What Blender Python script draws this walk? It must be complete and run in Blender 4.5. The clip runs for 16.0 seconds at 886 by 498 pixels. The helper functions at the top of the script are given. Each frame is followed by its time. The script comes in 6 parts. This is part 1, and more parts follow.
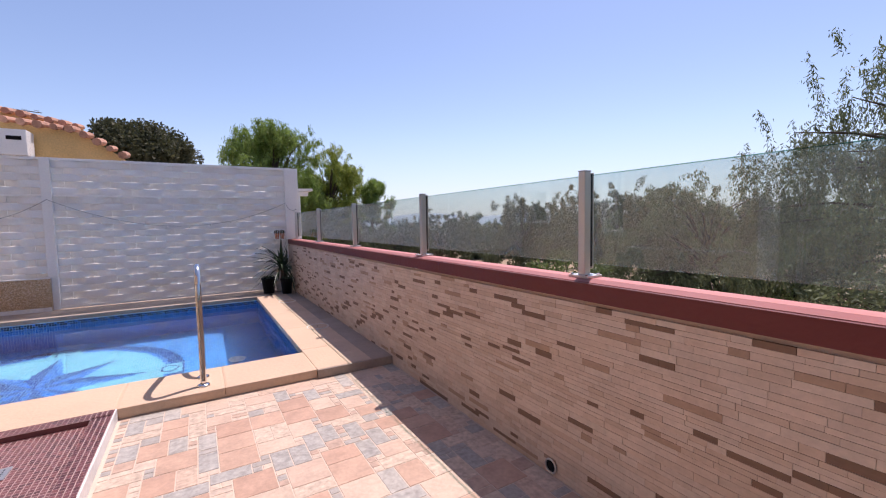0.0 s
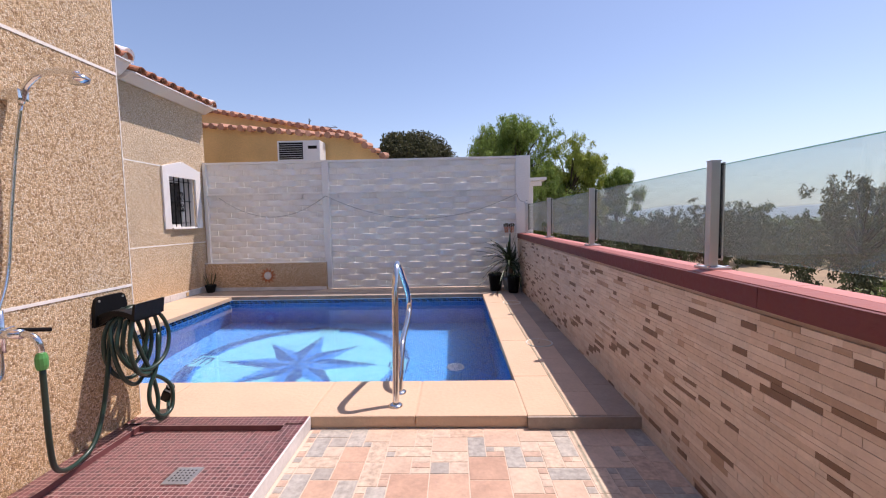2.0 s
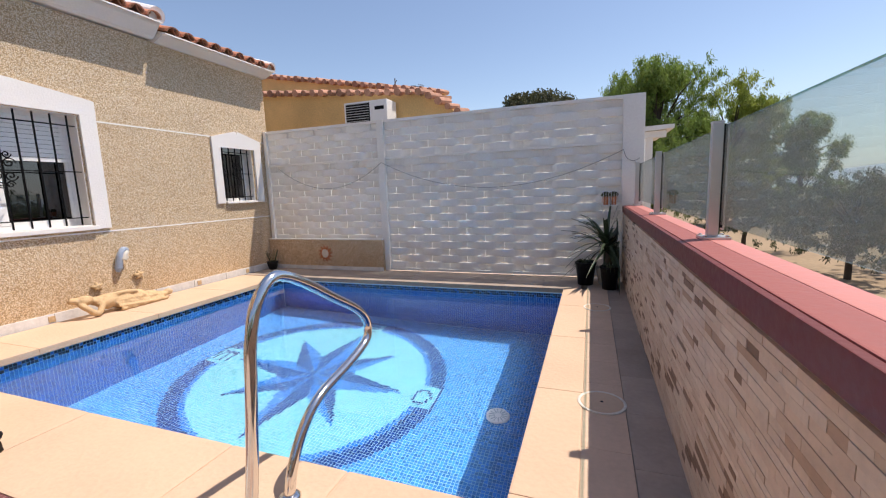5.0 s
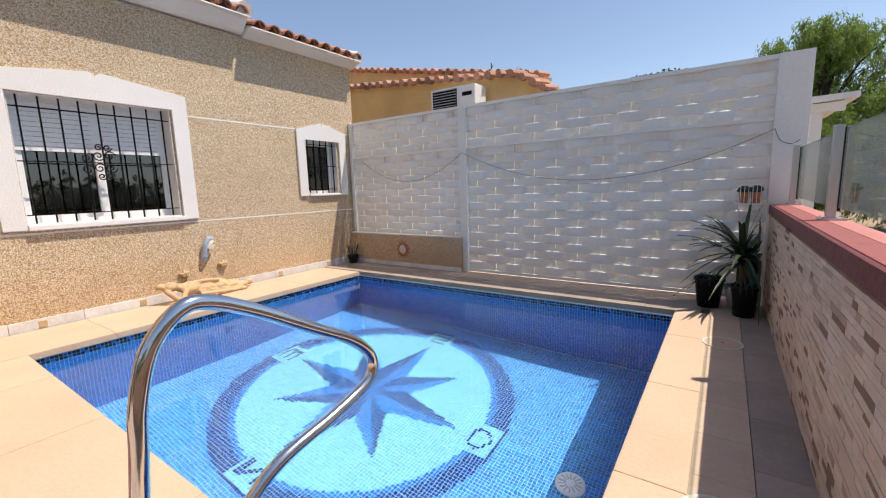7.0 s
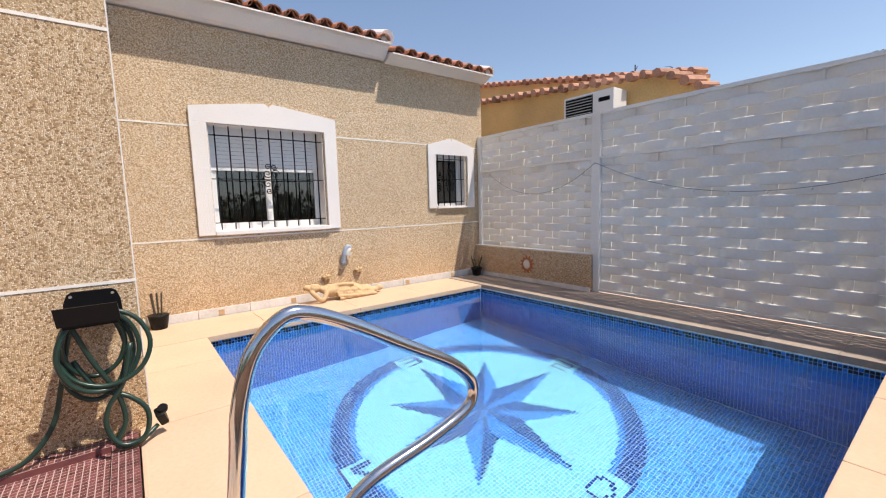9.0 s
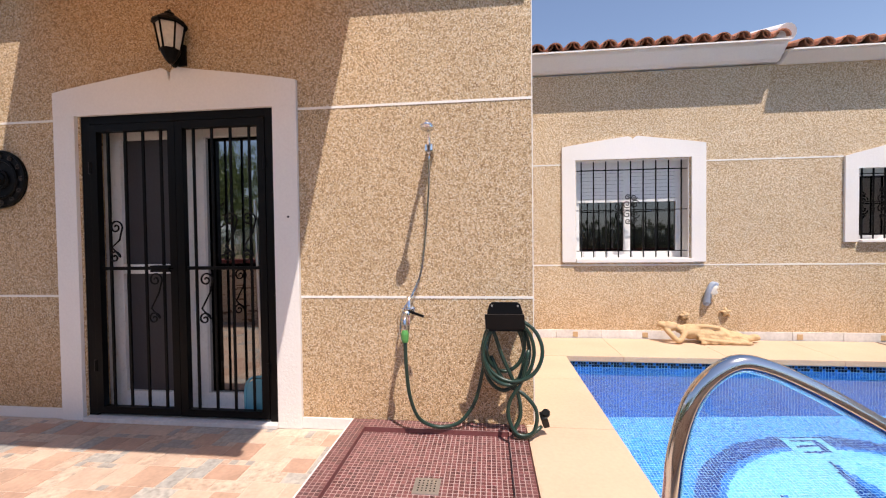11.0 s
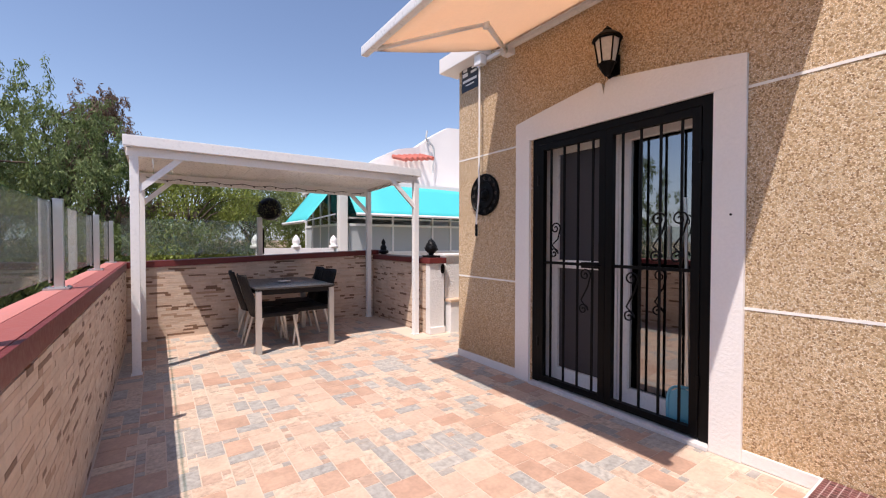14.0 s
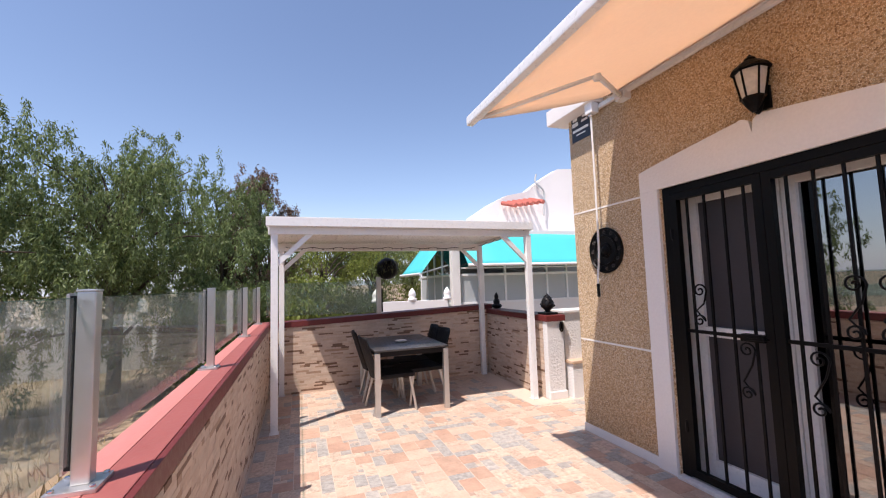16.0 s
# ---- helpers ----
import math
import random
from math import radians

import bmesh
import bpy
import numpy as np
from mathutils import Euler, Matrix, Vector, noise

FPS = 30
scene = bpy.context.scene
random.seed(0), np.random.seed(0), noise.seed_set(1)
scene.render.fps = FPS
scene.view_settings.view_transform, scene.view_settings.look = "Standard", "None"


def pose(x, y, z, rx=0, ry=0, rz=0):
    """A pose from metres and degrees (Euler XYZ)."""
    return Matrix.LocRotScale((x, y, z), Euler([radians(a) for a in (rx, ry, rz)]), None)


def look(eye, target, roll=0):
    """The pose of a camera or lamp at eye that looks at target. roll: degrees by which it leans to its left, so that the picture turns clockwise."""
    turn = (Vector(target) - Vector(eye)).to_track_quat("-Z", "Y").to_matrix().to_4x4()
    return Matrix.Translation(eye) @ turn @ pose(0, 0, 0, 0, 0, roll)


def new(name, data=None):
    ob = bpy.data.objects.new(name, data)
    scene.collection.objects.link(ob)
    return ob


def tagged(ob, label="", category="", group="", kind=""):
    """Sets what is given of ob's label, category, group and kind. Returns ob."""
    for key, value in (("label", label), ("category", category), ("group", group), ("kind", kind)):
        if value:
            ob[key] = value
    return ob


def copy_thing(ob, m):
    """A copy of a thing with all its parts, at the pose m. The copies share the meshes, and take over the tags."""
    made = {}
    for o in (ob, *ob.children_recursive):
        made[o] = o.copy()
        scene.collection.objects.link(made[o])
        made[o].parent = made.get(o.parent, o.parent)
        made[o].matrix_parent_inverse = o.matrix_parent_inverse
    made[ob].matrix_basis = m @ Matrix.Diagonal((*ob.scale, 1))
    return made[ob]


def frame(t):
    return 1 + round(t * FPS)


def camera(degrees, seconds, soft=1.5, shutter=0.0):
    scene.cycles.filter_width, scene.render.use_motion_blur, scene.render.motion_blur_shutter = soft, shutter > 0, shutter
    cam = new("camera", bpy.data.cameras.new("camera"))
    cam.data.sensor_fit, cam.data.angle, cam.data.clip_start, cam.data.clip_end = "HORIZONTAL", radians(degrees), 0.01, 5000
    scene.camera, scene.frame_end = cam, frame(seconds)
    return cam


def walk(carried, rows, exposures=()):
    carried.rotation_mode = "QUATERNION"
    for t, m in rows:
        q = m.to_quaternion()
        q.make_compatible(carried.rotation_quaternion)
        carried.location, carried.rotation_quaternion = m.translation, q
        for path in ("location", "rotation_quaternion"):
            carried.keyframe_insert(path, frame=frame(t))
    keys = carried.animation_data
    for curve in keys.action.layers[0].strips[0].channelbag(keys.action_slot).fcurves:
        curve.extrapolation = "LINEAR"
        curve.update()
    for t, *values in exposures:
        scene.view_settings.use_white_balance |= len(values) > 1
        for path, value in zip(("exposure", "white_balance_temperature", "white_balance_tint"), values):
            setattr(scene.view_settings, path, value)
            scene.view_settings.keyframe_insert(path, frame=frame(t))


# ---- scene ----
cam = camera(94.4, 16.0, 1.15)
PATH = [
    (0, (0.16, 0.135, 1.271), (1.185, 1.848, 1.135), -1.1),
    (0.5, (0.25, 0.415, 1.281), (0.959, 2.282, 1.173), -1.1),
    (1, (0.356, 0.666, 1.261), (0.768, 2.621, 1.166), -1.2),
    (1.5, (0.457, 0.889, 1.255), (0.613, 2.88, 1.147), -1.0),
    (2, (0.537, 1.131, 1.247), (0.478, 3.125, 1.103), -1.1),
    (2.5, (0.625, 1.388, 1.228), (0.4, 3.367, 1.046), -1.1),
    (3, (0.768, 1.672, 1.211), (0.431, 3.631, 0.991), -1.2),
    (3.2, (0.815, 1.773, 1.203), (0.444, 3.724, 0.967), -1.2),
    (5.3, (1.267, 2.823, 1.245), (0.516, 4.655, 0.962), -2.2),
    (5.5, (1.274, 2.909, 1.236), (0.466, 4.717, 0.956), -2.2),
    (6, (1.305, 3.109, 1.222), (0.369, 4.854, 0.941), -2.0),
    (6.5, (1.31, 3.241, 1.231), (0.273, 4.927, 0.939), -1.9),
    (7, (1.267, 3.395, 1.227), (0.145, 5.025, 0.934), -1.8),
    (7.5, (1.235, 3.464, 1.235), (0.04, 5.04, 0.943), -1.6),
    (8, (1.249, 3.53, 1.229), (-0.034, 5.038, 0.951), -1.5),
    (8.2, (1.251, 3.553, 1.226), (-0.075, 5.025, 0.955), -1.5),
    (10.3, (1.184, 3.438, 1.24), (-0.78, 3.804, 1.153), -1.2),
    (10.5, (1.178, 3.393, 1.242), (-0.811, 3.593, 1.17), -1.0),
    (11, (1.181, 3.281, 1.254), (-0.806, 3.061, 1.21), -0.7),
    (11.5, (1.205, 3.18, 1.261), (-0.699, 2.567, 1.228), -0.4),
    (12, (1.229, 3.096, 1.257), (-0.529, 2.142, 1.231), -0.2),
    (12.5, (1.257, 3.022, 1.249), (-0.322, 1.794, 1.223), 0.1),
    (13, (1.278, 2.982, 1.258), (-0.119, 1.551, 1.223), 0.2),
    (13.5, (1.291, 2.963, 1.269), (0.044, 1.4, 1.226), 0.2),
    (14, (1.299, 2.957, 1.268), (0.155, 1.317, 1.226), 0.1),
    (14.5, (1.303, 2.933, 1.27), (0.233, 1.244, 1.246), -0.1),
    (15, (1.299, 2.913, 1.273), (0.307, 1.176, 1.289), -0.6),
    (15.5, (1.262, 2.874, 1.342), (0.395, 1.074, 1.425), -1.3),
    (16, (1.222, 2.821, 1.485), (0.559, 0.941, 1.647), -1.8),
]
walk(cam, [(t, look(eye, target, roll)) for t, eye, target, roll in PATH], [(0, 0.42, 6600, 27), (3, 0.45, 6900, 22), (5.5, 0.45, 7000, 15), (8, 0.47, 7100, 14), (11, 0.58, 7000, 18), (13, 0.50, 6800, 20), (16, 0.65, 6700, 20)])

# ---- world and sun ----
SUN = Vector((0.395, 0.262, 1.0)).normalized()
world = bpy.data.worlds.new("sky")
scene.world = world
world.use_nodes = True
wn = world.node_tree.nodes
sky = wn.new("ShaderNodeTexSky")
sky.sky_type = "NISHITA"
sky.sun_disc = False
sky.sun_elevation = math.asin(SUN.z)
sky.sun_rotation = math.atan2(SUN.x, SUN.y)
sky.air_density, sky.dust_density, sky.ozone_density = 1.0, 0.4, 2.0
wn["Background"].inputs["Strength"].default_value = 0.122
# pale blue haze low over the horizon
above, height_of, low_down, haze = wn.new("ShaderNodeTexCoord"), wn.new("ShaderNodeSeparateXYZ"), wn.new("ShaderNodeMapRange"), wn.new("ShaderNodeMix")
haze.data_type = "RGBA"
for socket, value in zip(low_down.inputs[1:5], (0.0, 0.20, 0.62, 0.0)):
    socket.default_value = value
haze.inputs[7].default_value = (3.5, 4.4, 5.9, 1)
wl = world.node_tree.links.new
wl(above.outputs["Generated"], height_of.inputs[0])
wl(height_of.outputs["Z"], low_down.inputs[0])
wl(low_down.outputs[0], haze.inputs[0])
wl(sky.outputs[0], haze.inputs[6])
wl(haze.outputs[2], wn["Background"].inputs[0])
sun_lamp = new("sun", bpy.data.lights.new("sun", "SUN"))
sun_lamp.data.energy, sun_lamp.data.angle, sun_lamp.data.color = 4.0, radians(0.53), (1.0, 0.955, 0.88)
sun_lamp.matrix_world = look((0, 0, 30), Vector((0, 0, 30)) - SUN)


# ---- materials ----
def material(name, color, rough=0.7, metal=0.0, vary=0.12, coarse=1.2, fine=40.0, bump=0.15, piece=0.0, island=0.0, spec=0.5, palette=None, glow=0.0):
    """A surface with coarse stains, fine grain, relief, and a shade of its own for each piece."""
    m = bpy.data.materials.new(name)
    m.use_nodes = True
    t = m.node_tree
    n, link = t.nodes, t.links.new
    bsdf = n["Principled BSDF"]
    bsdf.inputs["Metallic"].default_value = metal
    bsdf.inputs["Specular IOR Level"].default_value = spec
    place = n.new("ShaderNodeNewGeometry")
    big, small = n.new("ShaderNodeTexNoise"), n.new("ShaderNodeTexNoise")
    for node, scale, detail in ((big, coarse, 4), (small, fine, 3)):
        node.inputs["Scale"].default_value, node.inputs["Detail"].default_value = scale, detail
        link(place.outputs["Position"], node.inputs["Vector"])

    def math_node(op, a, b):
        k = n.new("ShaderNodeMath")
        k.operation = op
        for i, v in enumerate((a, b)):
            if isinstance(v, (int, float)):
                k.inputs[i].default_value = v
            else:
                link(v, k.inputs[i])
        return k.outputs[0]

    value = math_node("ADD", math_node("MULTIPLY", math_node("SUBTRACT", big.outputs["Fac"], 0.5), vary * 2.4),
                      math_node("MULTIPLY", math_node("SUBTRACT", small.outputs["Fac"], 0.5), vary * 2.0))
    source = None
    if piece or palette and not island:
        info = n.new("ShaderNodeObjectInfo")
        source = info.outputs["Random"]
    if island:
        source = place.outputs["Random Per Island"]
    if source is not None and (piece or island):
        value = math_node("ADD", value, math_node("MULTIPLY", math_node("SUBTRACT", source, 0.5), (piece or island) * 2))
    value = math_node("ADD", value, 1.0)
    hsv = n.new("ShaderNodeHueSaturation")
    link(value, hsv.inputs["Value"])
    if palette:
        ramp = n.new("ShaderNodeValToRGB")
        ramp.color_ramp.interpolation = "CONSTANT"
        e = ramp.color_ramp.elements
        while len(e) < len(palette):
            e.new(0.5)
        for i, (at, c) in enumerate(palette):
            e[i].position, e[i].color = at, (*c, 1)
        # a second throw of the dice, so that shade and hue differ
        link(math_node("FRACT", math_node("MULTIPLY", source, 7.31), 0), ramp.inputs[0])
        link(ramp.outputs[0], hsv.inputs["Color"])
    else:
        hsv.inputs["Color"].default_value = (*color, 1)
    link(hsv.outputs[0], bsdf.inputs["Base Color"])
    r = math_node("ADD", math_node("MULTIPLY", math_node("SUBTRACT", small.outputs["Fac"], 0.5), 0.25), rough)
    link(r, bsdf.inputs["Roughness"])
    if glow:
        # thin stuff lets some light through to its other side
        thin, both = n.new("ShaderNodeBsdfTranslucent"), n.new("ShaderNodeMixShader")
        both.inputs[0].default_value = glow
        link(hsv.outputs[0], thin.inputs[0])
        link(bsdf.outputs[0], both.inputs[1])
        link(thin.outputs[0], both.inputs[2])
        link(both.outputs[0], n["Material Output"].inputs[0])
    if bump:
        b = n.new("ShaderNodeBump")
        b.inputs["Strength"].default_value, b.inputs["Distance"].default_value = bump, 0.01
        link(small.outputs["Fac"], b.inputs["Height"])
        link(b.outputs[0], bsdf.inputs["Normal"])
    return m


def pebbledash():
    """Small tan and cream stones pressed into a brown render."""
    m = bpy.data.materials.new("pebbledash")
    m.use_nodes = True
    t = m.node_tree
    n, link = t.nodes, t.links.new
    bsdf = n["Principled BSDF"]
    place = n.new("ShaderNodeNewGeometry")
    cell, gap, stain = n.new("ShaderNodeTexVoronoi"), n.new("ShaderNodeTexVoronoi"), n.new("ShaderNodeTexNoise")
    gap.feature = "DISTANCE_TO_EDGE"
    for v in (cell, gap):
        v.inputs["Scale"].default_value = 122
        link(place.outputs["Position"], v.inputs["Vector"])
    stain.inputs["Scale"].default_value, stain.inputs["Detail"].default_value = 0.9, 5
    link(place.outputs["Position"], stain.inputs["Vector"])
    split = n.new("ShaderNodeSeparateColor")
    link(cell.outputs["Color"], split.inputs[0])
    ramp = n.new("ShaderNodeValToRGB")
    e = ramp.color_ramp.elements
    shades = ((0.0, (0.24, 0.135, 0.065)), (0.22, (0.54, 0.36, 0.19)), (0.48, (0.78, 0.585, 0.365)), (0.74, (0.90, 0.74, 0.53)), (1.0, (0.95, 0.87, 0.72)))
    while len(e) < len(shades):
        e.new(0.5)
    for i, (at, c) in enumerate(shades):
        e[i].position, e[i].color = at, (*c, 1)
    link(split.outputs[0], ramp.inputs[0])
    mortar = n.new("ShaderNodeMix")
    mortar.data_type = "RGBA"
    edge = n.new("ShaderNodeMapRange")
    edge.inputs["From Max"].default_value = 0.16
    link(gap.outputs["Distance"], edge.inputs["Value"])
    link(edge.outputs[0], mortar.inputs["Factor"])
    mortar.inputs[6].default_value = (0.42, 0.285, 0.16, 1)
    link(ramp.outputs[0], mortar.inputs[7])
    hsv = n.new("ShaderNodeHueSaturation")
    v = n.new("ShaderNodeMapRange")
    v.inputs["To Min"].default_value, v.inputs["To Max"].default_value = 0.8, 1.2
    link(stain.outputs["Fac"], v.inputs["Value"])
    link(v.outputs[0], hsv.inputs["Value"])
    link(mortar.outputs[2], hsv.inputs["Color"])
    # rust-coloured damp stains that creep up from the foot of the wall
    height, foot, patch, damp, tint = n.new("ShaderNodeSeparateXYZ"), n.new("ShaderNodeMapRange"), n.new("ShaderNodeTexNoise"), n.new("ShaderNodeMath"), n.new("ShaderNodeMix")
    link(place.outputs["Position"], height.inputs[0])
    for socket, value in zip(foot.inputs[1:5], (0.05, 0.75, 1.0, 0.0)):
        socket.default_value = value
    link(height.outputs["Z"], foot.inputs[0])
    patch.inputs["Scale"].default_value, patch.inputs["Detail"].default_value = 1.7, 4
    link(place.outputs["Position"], patch.inputs["Vector"])
    damp.operation = "MULTIPLY"
    link(foot.outputs[0], damp.inputs[0])
    link(patch.outputs["Fac"], damp.inputs[1])
    tint.data_type, tint.blend_type = "RGBA", "MULTIPLY"
    tint.inputs[7].default_value = (1.0, 0.83, 0.66, 1)
    link(damp.outputs[0], tint.inputs[0])
    link(hsv.outputs[0], tint.inputs[6])
    link(tint.outputs[2], bsdf.inputs["Base Color"])
    bsdf.inputs["Roughness"].default_value = 0.8
    b = n.new("ShaderNodeBump")
    b.inputs["Strength"].default_value, b.inputs["Distance"].default_value = 0.7, 0.006
    link(edge.outputs[0], b.inputs["Height"])
    link(b.outputs[0], bsdf.inputs["Normal"])
    return m


def clear(name, tint, gloss=0.02, base=(0.06, 0.60, 4.0), dust=0.0):
    """A clear sheet: light goes straight through, tinted, with a mirror's gloss at low angles."""
    m = bpy.data.materials.new(name)
    m.use_nodes = True
    t = m.node_tree
    n, link = t.nodes, t.links.new
    n.remove(n["Principled BSDF"])
    through_it, shine, mixed, facing = n.new("ShaderNodeBsdfTransparent"), n.new("ShaderNodeBsdfGlossy"), n.new("ShaderNodeMixShader"), n.new("ShaderNodeLayerWeight")
    through_it.inputs[0].default_value = (*tint, 1)
    shine.inputs["Roughness"].default_value = gloss
    low, rise, level = base
    power, scaled, total = [n.new("ShaderNodeMath") for _ in range(3)]
    power.operation, scaled.operation, total.operation = "POWER", "MULTIPLY", "ADD"
    power.inputs[1].default_value, scaled.inputs[1].default_value, total.inputs[1].default_value = level, rise, low
    link(facing.outputs["Facing"], power.inputs[0])
    link(power.outputs[0], scaled.inputs[0])
    link(scaled.outputs[0], total.inputs[0])
    link(total.outputs[0], mixed.inputs[0])
    link(through_it.outputs[0], mixed.inputs[1])
    link(shine.outputs[0], mixed.inputs[2])
    last = mixed.outputs[0]
    if dust:
        # a thin film of dust that scatters light to both sides
        film, back_side, both, coated = n.new("ShaderNodeBsdfDiffuse"), n.new("ShaderNodeBsdfTranslucent"), n.new("ShaderNodeMixShader"), n.new("ShaderNodeMixShader")
        film.inputs[0].default_value = back_side.inputs[0].default_value = (0.72, 0.76, 0.72, 1)
        both.inputs[0].default_value, coated.inputs[0].default_value = 0.6, dust
        link(film.outputs[0], both.inputs[1])
        link(back_side.outputs[0], both.inputs[2])
        link(last, coated.inputs[1])
        link(both.outputs[0], coated.inputs[2])
        last = coated.outputs[0]
    link(last, n["Material Output"].inputs[0])
    return m


def water_surface():
    """Water that bends light, with small ripples."""
    m = bpy.data.materials.new("water")
    m.use_nodes = True
    n, link = m.node_tree.nodes, m.node_tree.links.new
    bsdf = n["Principled BSDF"]
    bsdf.inputs["Base Color"].default_value = (0.86, 0.95, 1.0, 1)
    bsdf.inputs["Roughness"].default_value, bsdf.inputs["IOR"].default_value = 0.0, 1.33
    bsdf.inputs["Transmission Weight"].default_value = 1.0
    place, wave, b = n.new("ShaderNodeNewGeometry"), n.new("ShaderNodeTexNoise"), n.new("ShaderNodeBump")
    wave.inputs["Scale"].default_value, wave.inputs["Detail"].default_value = 5.0, 3
    link(place.outputs["Position"], wave.inputs["Vector"])
    b.inputs["Strength"].default_value, b.inputs["Distance"].default_value = 0.045, 0.04
    link(wave.outputs["Fac"], b.inputs["Height"])
    link(b.outputs[0], bsdf.inputs["Normal"])
    return m


STUCCO = pebbledash()
WHITE = material("white_paint", (0.78, 0.75, 0.72), 0.55, vary=0.06, bump=0.25, fine=60)
PLASTER = material("white_rough_plaster", (0.74, 0.73, 0.71), 0.8, vary=0.08, fine=45, bump=1.0)
LACQUER = material("white_lacquer", (0.80, 0.80, 0.79), 0.3, vary=0.03, bump=0.03)
FENCE = material("white_plastic", (0.83, 0.81, 0.76), 0.45, vary=0.07, coarse=2, bump=0.06, piece=0.05, glow=0.05)
# cap reds: middle red inner half, pinker outer half, darkest inner edge
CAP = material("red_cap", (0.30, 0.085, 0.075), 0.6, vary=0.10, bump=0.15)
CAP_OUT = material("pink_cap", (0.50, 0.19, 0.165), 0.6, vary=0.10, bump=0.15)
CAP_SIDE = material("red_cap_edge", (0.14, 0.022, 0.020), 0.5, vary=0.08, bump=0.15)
COPING = material("sandstone_coping", (0.56, 0.40, 0.28), 0.8, vary=0.10, coarse=2.5, bump=0.3, piece=0.02)
GROUT = material("grout", (0.57, 0.46, 0.37), 0.9, vary=0.1, bump=0.3)
SQUARE_TONES = [(0.0, (0.47, 0.31, 0.225)), (0.30, (0.52, 0.375, 0.285)), (0.55, (0.45, 0.285, 0.205)), (0.75, (0.53, 0.40, 0.305))]
OBLONG_TONES = [(0.0, (0.53, 0.41, 0.315)), (0.30, (0.35, 0.33, 0.30)), (0.58, (0.51, 0.375, 0.285)), (0.82, (0.39, 0.36, 0.32))]
CHIP_TONES = [(0.0, (0.35, 0.32, 0.285)), (0.40, (0.54, 0.42, 0.33)), (0.78, (0.44, 0.31, 0.235))]
PAVING = [material("paving", (0.5, 0.4, 0.3), 0.55, vary=v, coarse=c, fine=45, bump=0.12, piece=0.05, palette=p) for p, v, c in ((SQUARE_TONES, 0.24, 9), (OBLONG_TONES, 0.42, 22), (CHIP_TONES, 0.3, 20))]
PAVING_REST = [material("paving_rest", (0.5, 0.4, 0.3), 0.55, vary=v, coarse=c, fine=45, bump=0.12, island=0.05, palette=p) for p, v, c in ((SQUARE_TONES, 0.24, 9), (OBLONG_TONES, 0.42, 22), (CHIP_TONES, 0.3, 20))]
STRIPS = [(0.0, (0.57, 0.43, 0.33)), (0.25, (0.60, 0.465, 0.365)), (0.48, (0.55, 0.405, 0.305)), (0.64, (0.61, 0.485, 0.385)), (0.855, (0.20, 0.115, 0.072)), (0.95, (0.40, 0.265, 0.18))]
LEDGE = material("stacked_stone", (0.45, 0.32, 0.24), 0.65, vary=0.16, coarse=7, fine=50, bump=0.25, piece=0.05, palette=STRIPS)
LEDGE_REST = material("stacked_stone_rest", (0.45, 0.32, 0.24), 0.65, vary=0.16, coarse=7, fine=50, bump=0.25, island=0.05, palette=STRIPS)
LEDGE_BED = material("stone_bed", (0.55, 0.42, 0.32), 0.85, bump=0.3)
MOSAIC_DARK = material("mosaic_dark_blue", (0.006, 0.045, 0.22), 0.2, vary=0.1, bump=0, island=0.35)
MOSAIC_NAVY = material("mosaic_navy", (0.004, 0.012, 0.045), 0.2, vary=0.1, bump=0, island=0.5)
MOSAIC_MID = material("mosaic_blue", (0.010, 0.155, 0.52), 0.2, vary=0.1, bump=0, island=0.3)
MOSAIC_LIGHT = material("mosaic_light_blue", (0.03, 0.225, 0.58), 0.2, vary=0.1, bump=0, island=0.35)
MOSAIC_AQUA = material("mosaic_aqua", (0.13, 0.45, 0.55), 0.2, vary=0.08, bump=0, island=0.15)
POOL_GROUT = material("pool_grout", (0.34, 0.58, 0.74), 0.8, vary=0.05, bump=0.1)
TRAY_MOSAIC = material("maroon_mosaic", (0.13, 0.045, 0.045), 0.35, vary=0.25, coarse=10, bump=0.05, island=0.4)
TRAY_GROUT = material("tray_grout", (0.42, 0.30, 0.28), 0.8, bump=0.2)
WATER = water_surface()
GLASS = clear("glass", (0.82, 0.87, 0.85), 0.0, (0.06, 0.50, 3.0), 0.055)
PANE = clear("dark_pane", (0.22, 0.23, 0.24), 0.01, (0.14, 0.7, 4.0))
MIRROR_PANE = clear("solar_pane", (0.25, 0.26, 0.27), 0.01, (0.38, 0.5, 4.0))
STEEL = material("stainless_steel", (0.72, 0.70, 0.68), 0.10, 1.0, vary=0.03, bump=0.0)
ALU = material("brushed_aluminium", (0.62, 0.61, 0.59), 0.38, 0.9, vary=0.05, bump=0.02)
CHROME = material("chrome", (0.75, 0.75, 0.75), 0.12, 1.0, vary=0.03, bump=0)
IRON = material("black_iron", (0.005, 0.0045, 0.0045), 0.42, 0.0, vary=0.1, bump=0.1, spec=0.12)
# near-black colour that paints in the darkness of the unlit rooms
DARK = material("painted_room_shade", (0.02, 0.02, 0.022), 0.8, vary=0.1)
ROOF_TILE = material("terracotta_tile", (0.50, 0.215, 0.125), 0.85, vary=0.35, coarse=8, bump=0.4, piece=0.22)
OLD_TILE = material("weathered_tile", (0.40, 0.21, 0.14), 0.9, vary=0.4, coarse=6, bump=0.5, island=0.3)
RED_TILE = material("red_tile", (0.45, 0.12, 0.085), 0.7, vary=0.2)
DRY_GRASS = material("dry_grass", (0.36, 0.28, 0.15), 0.9, vary=0.2, island=0.4, bump=0)
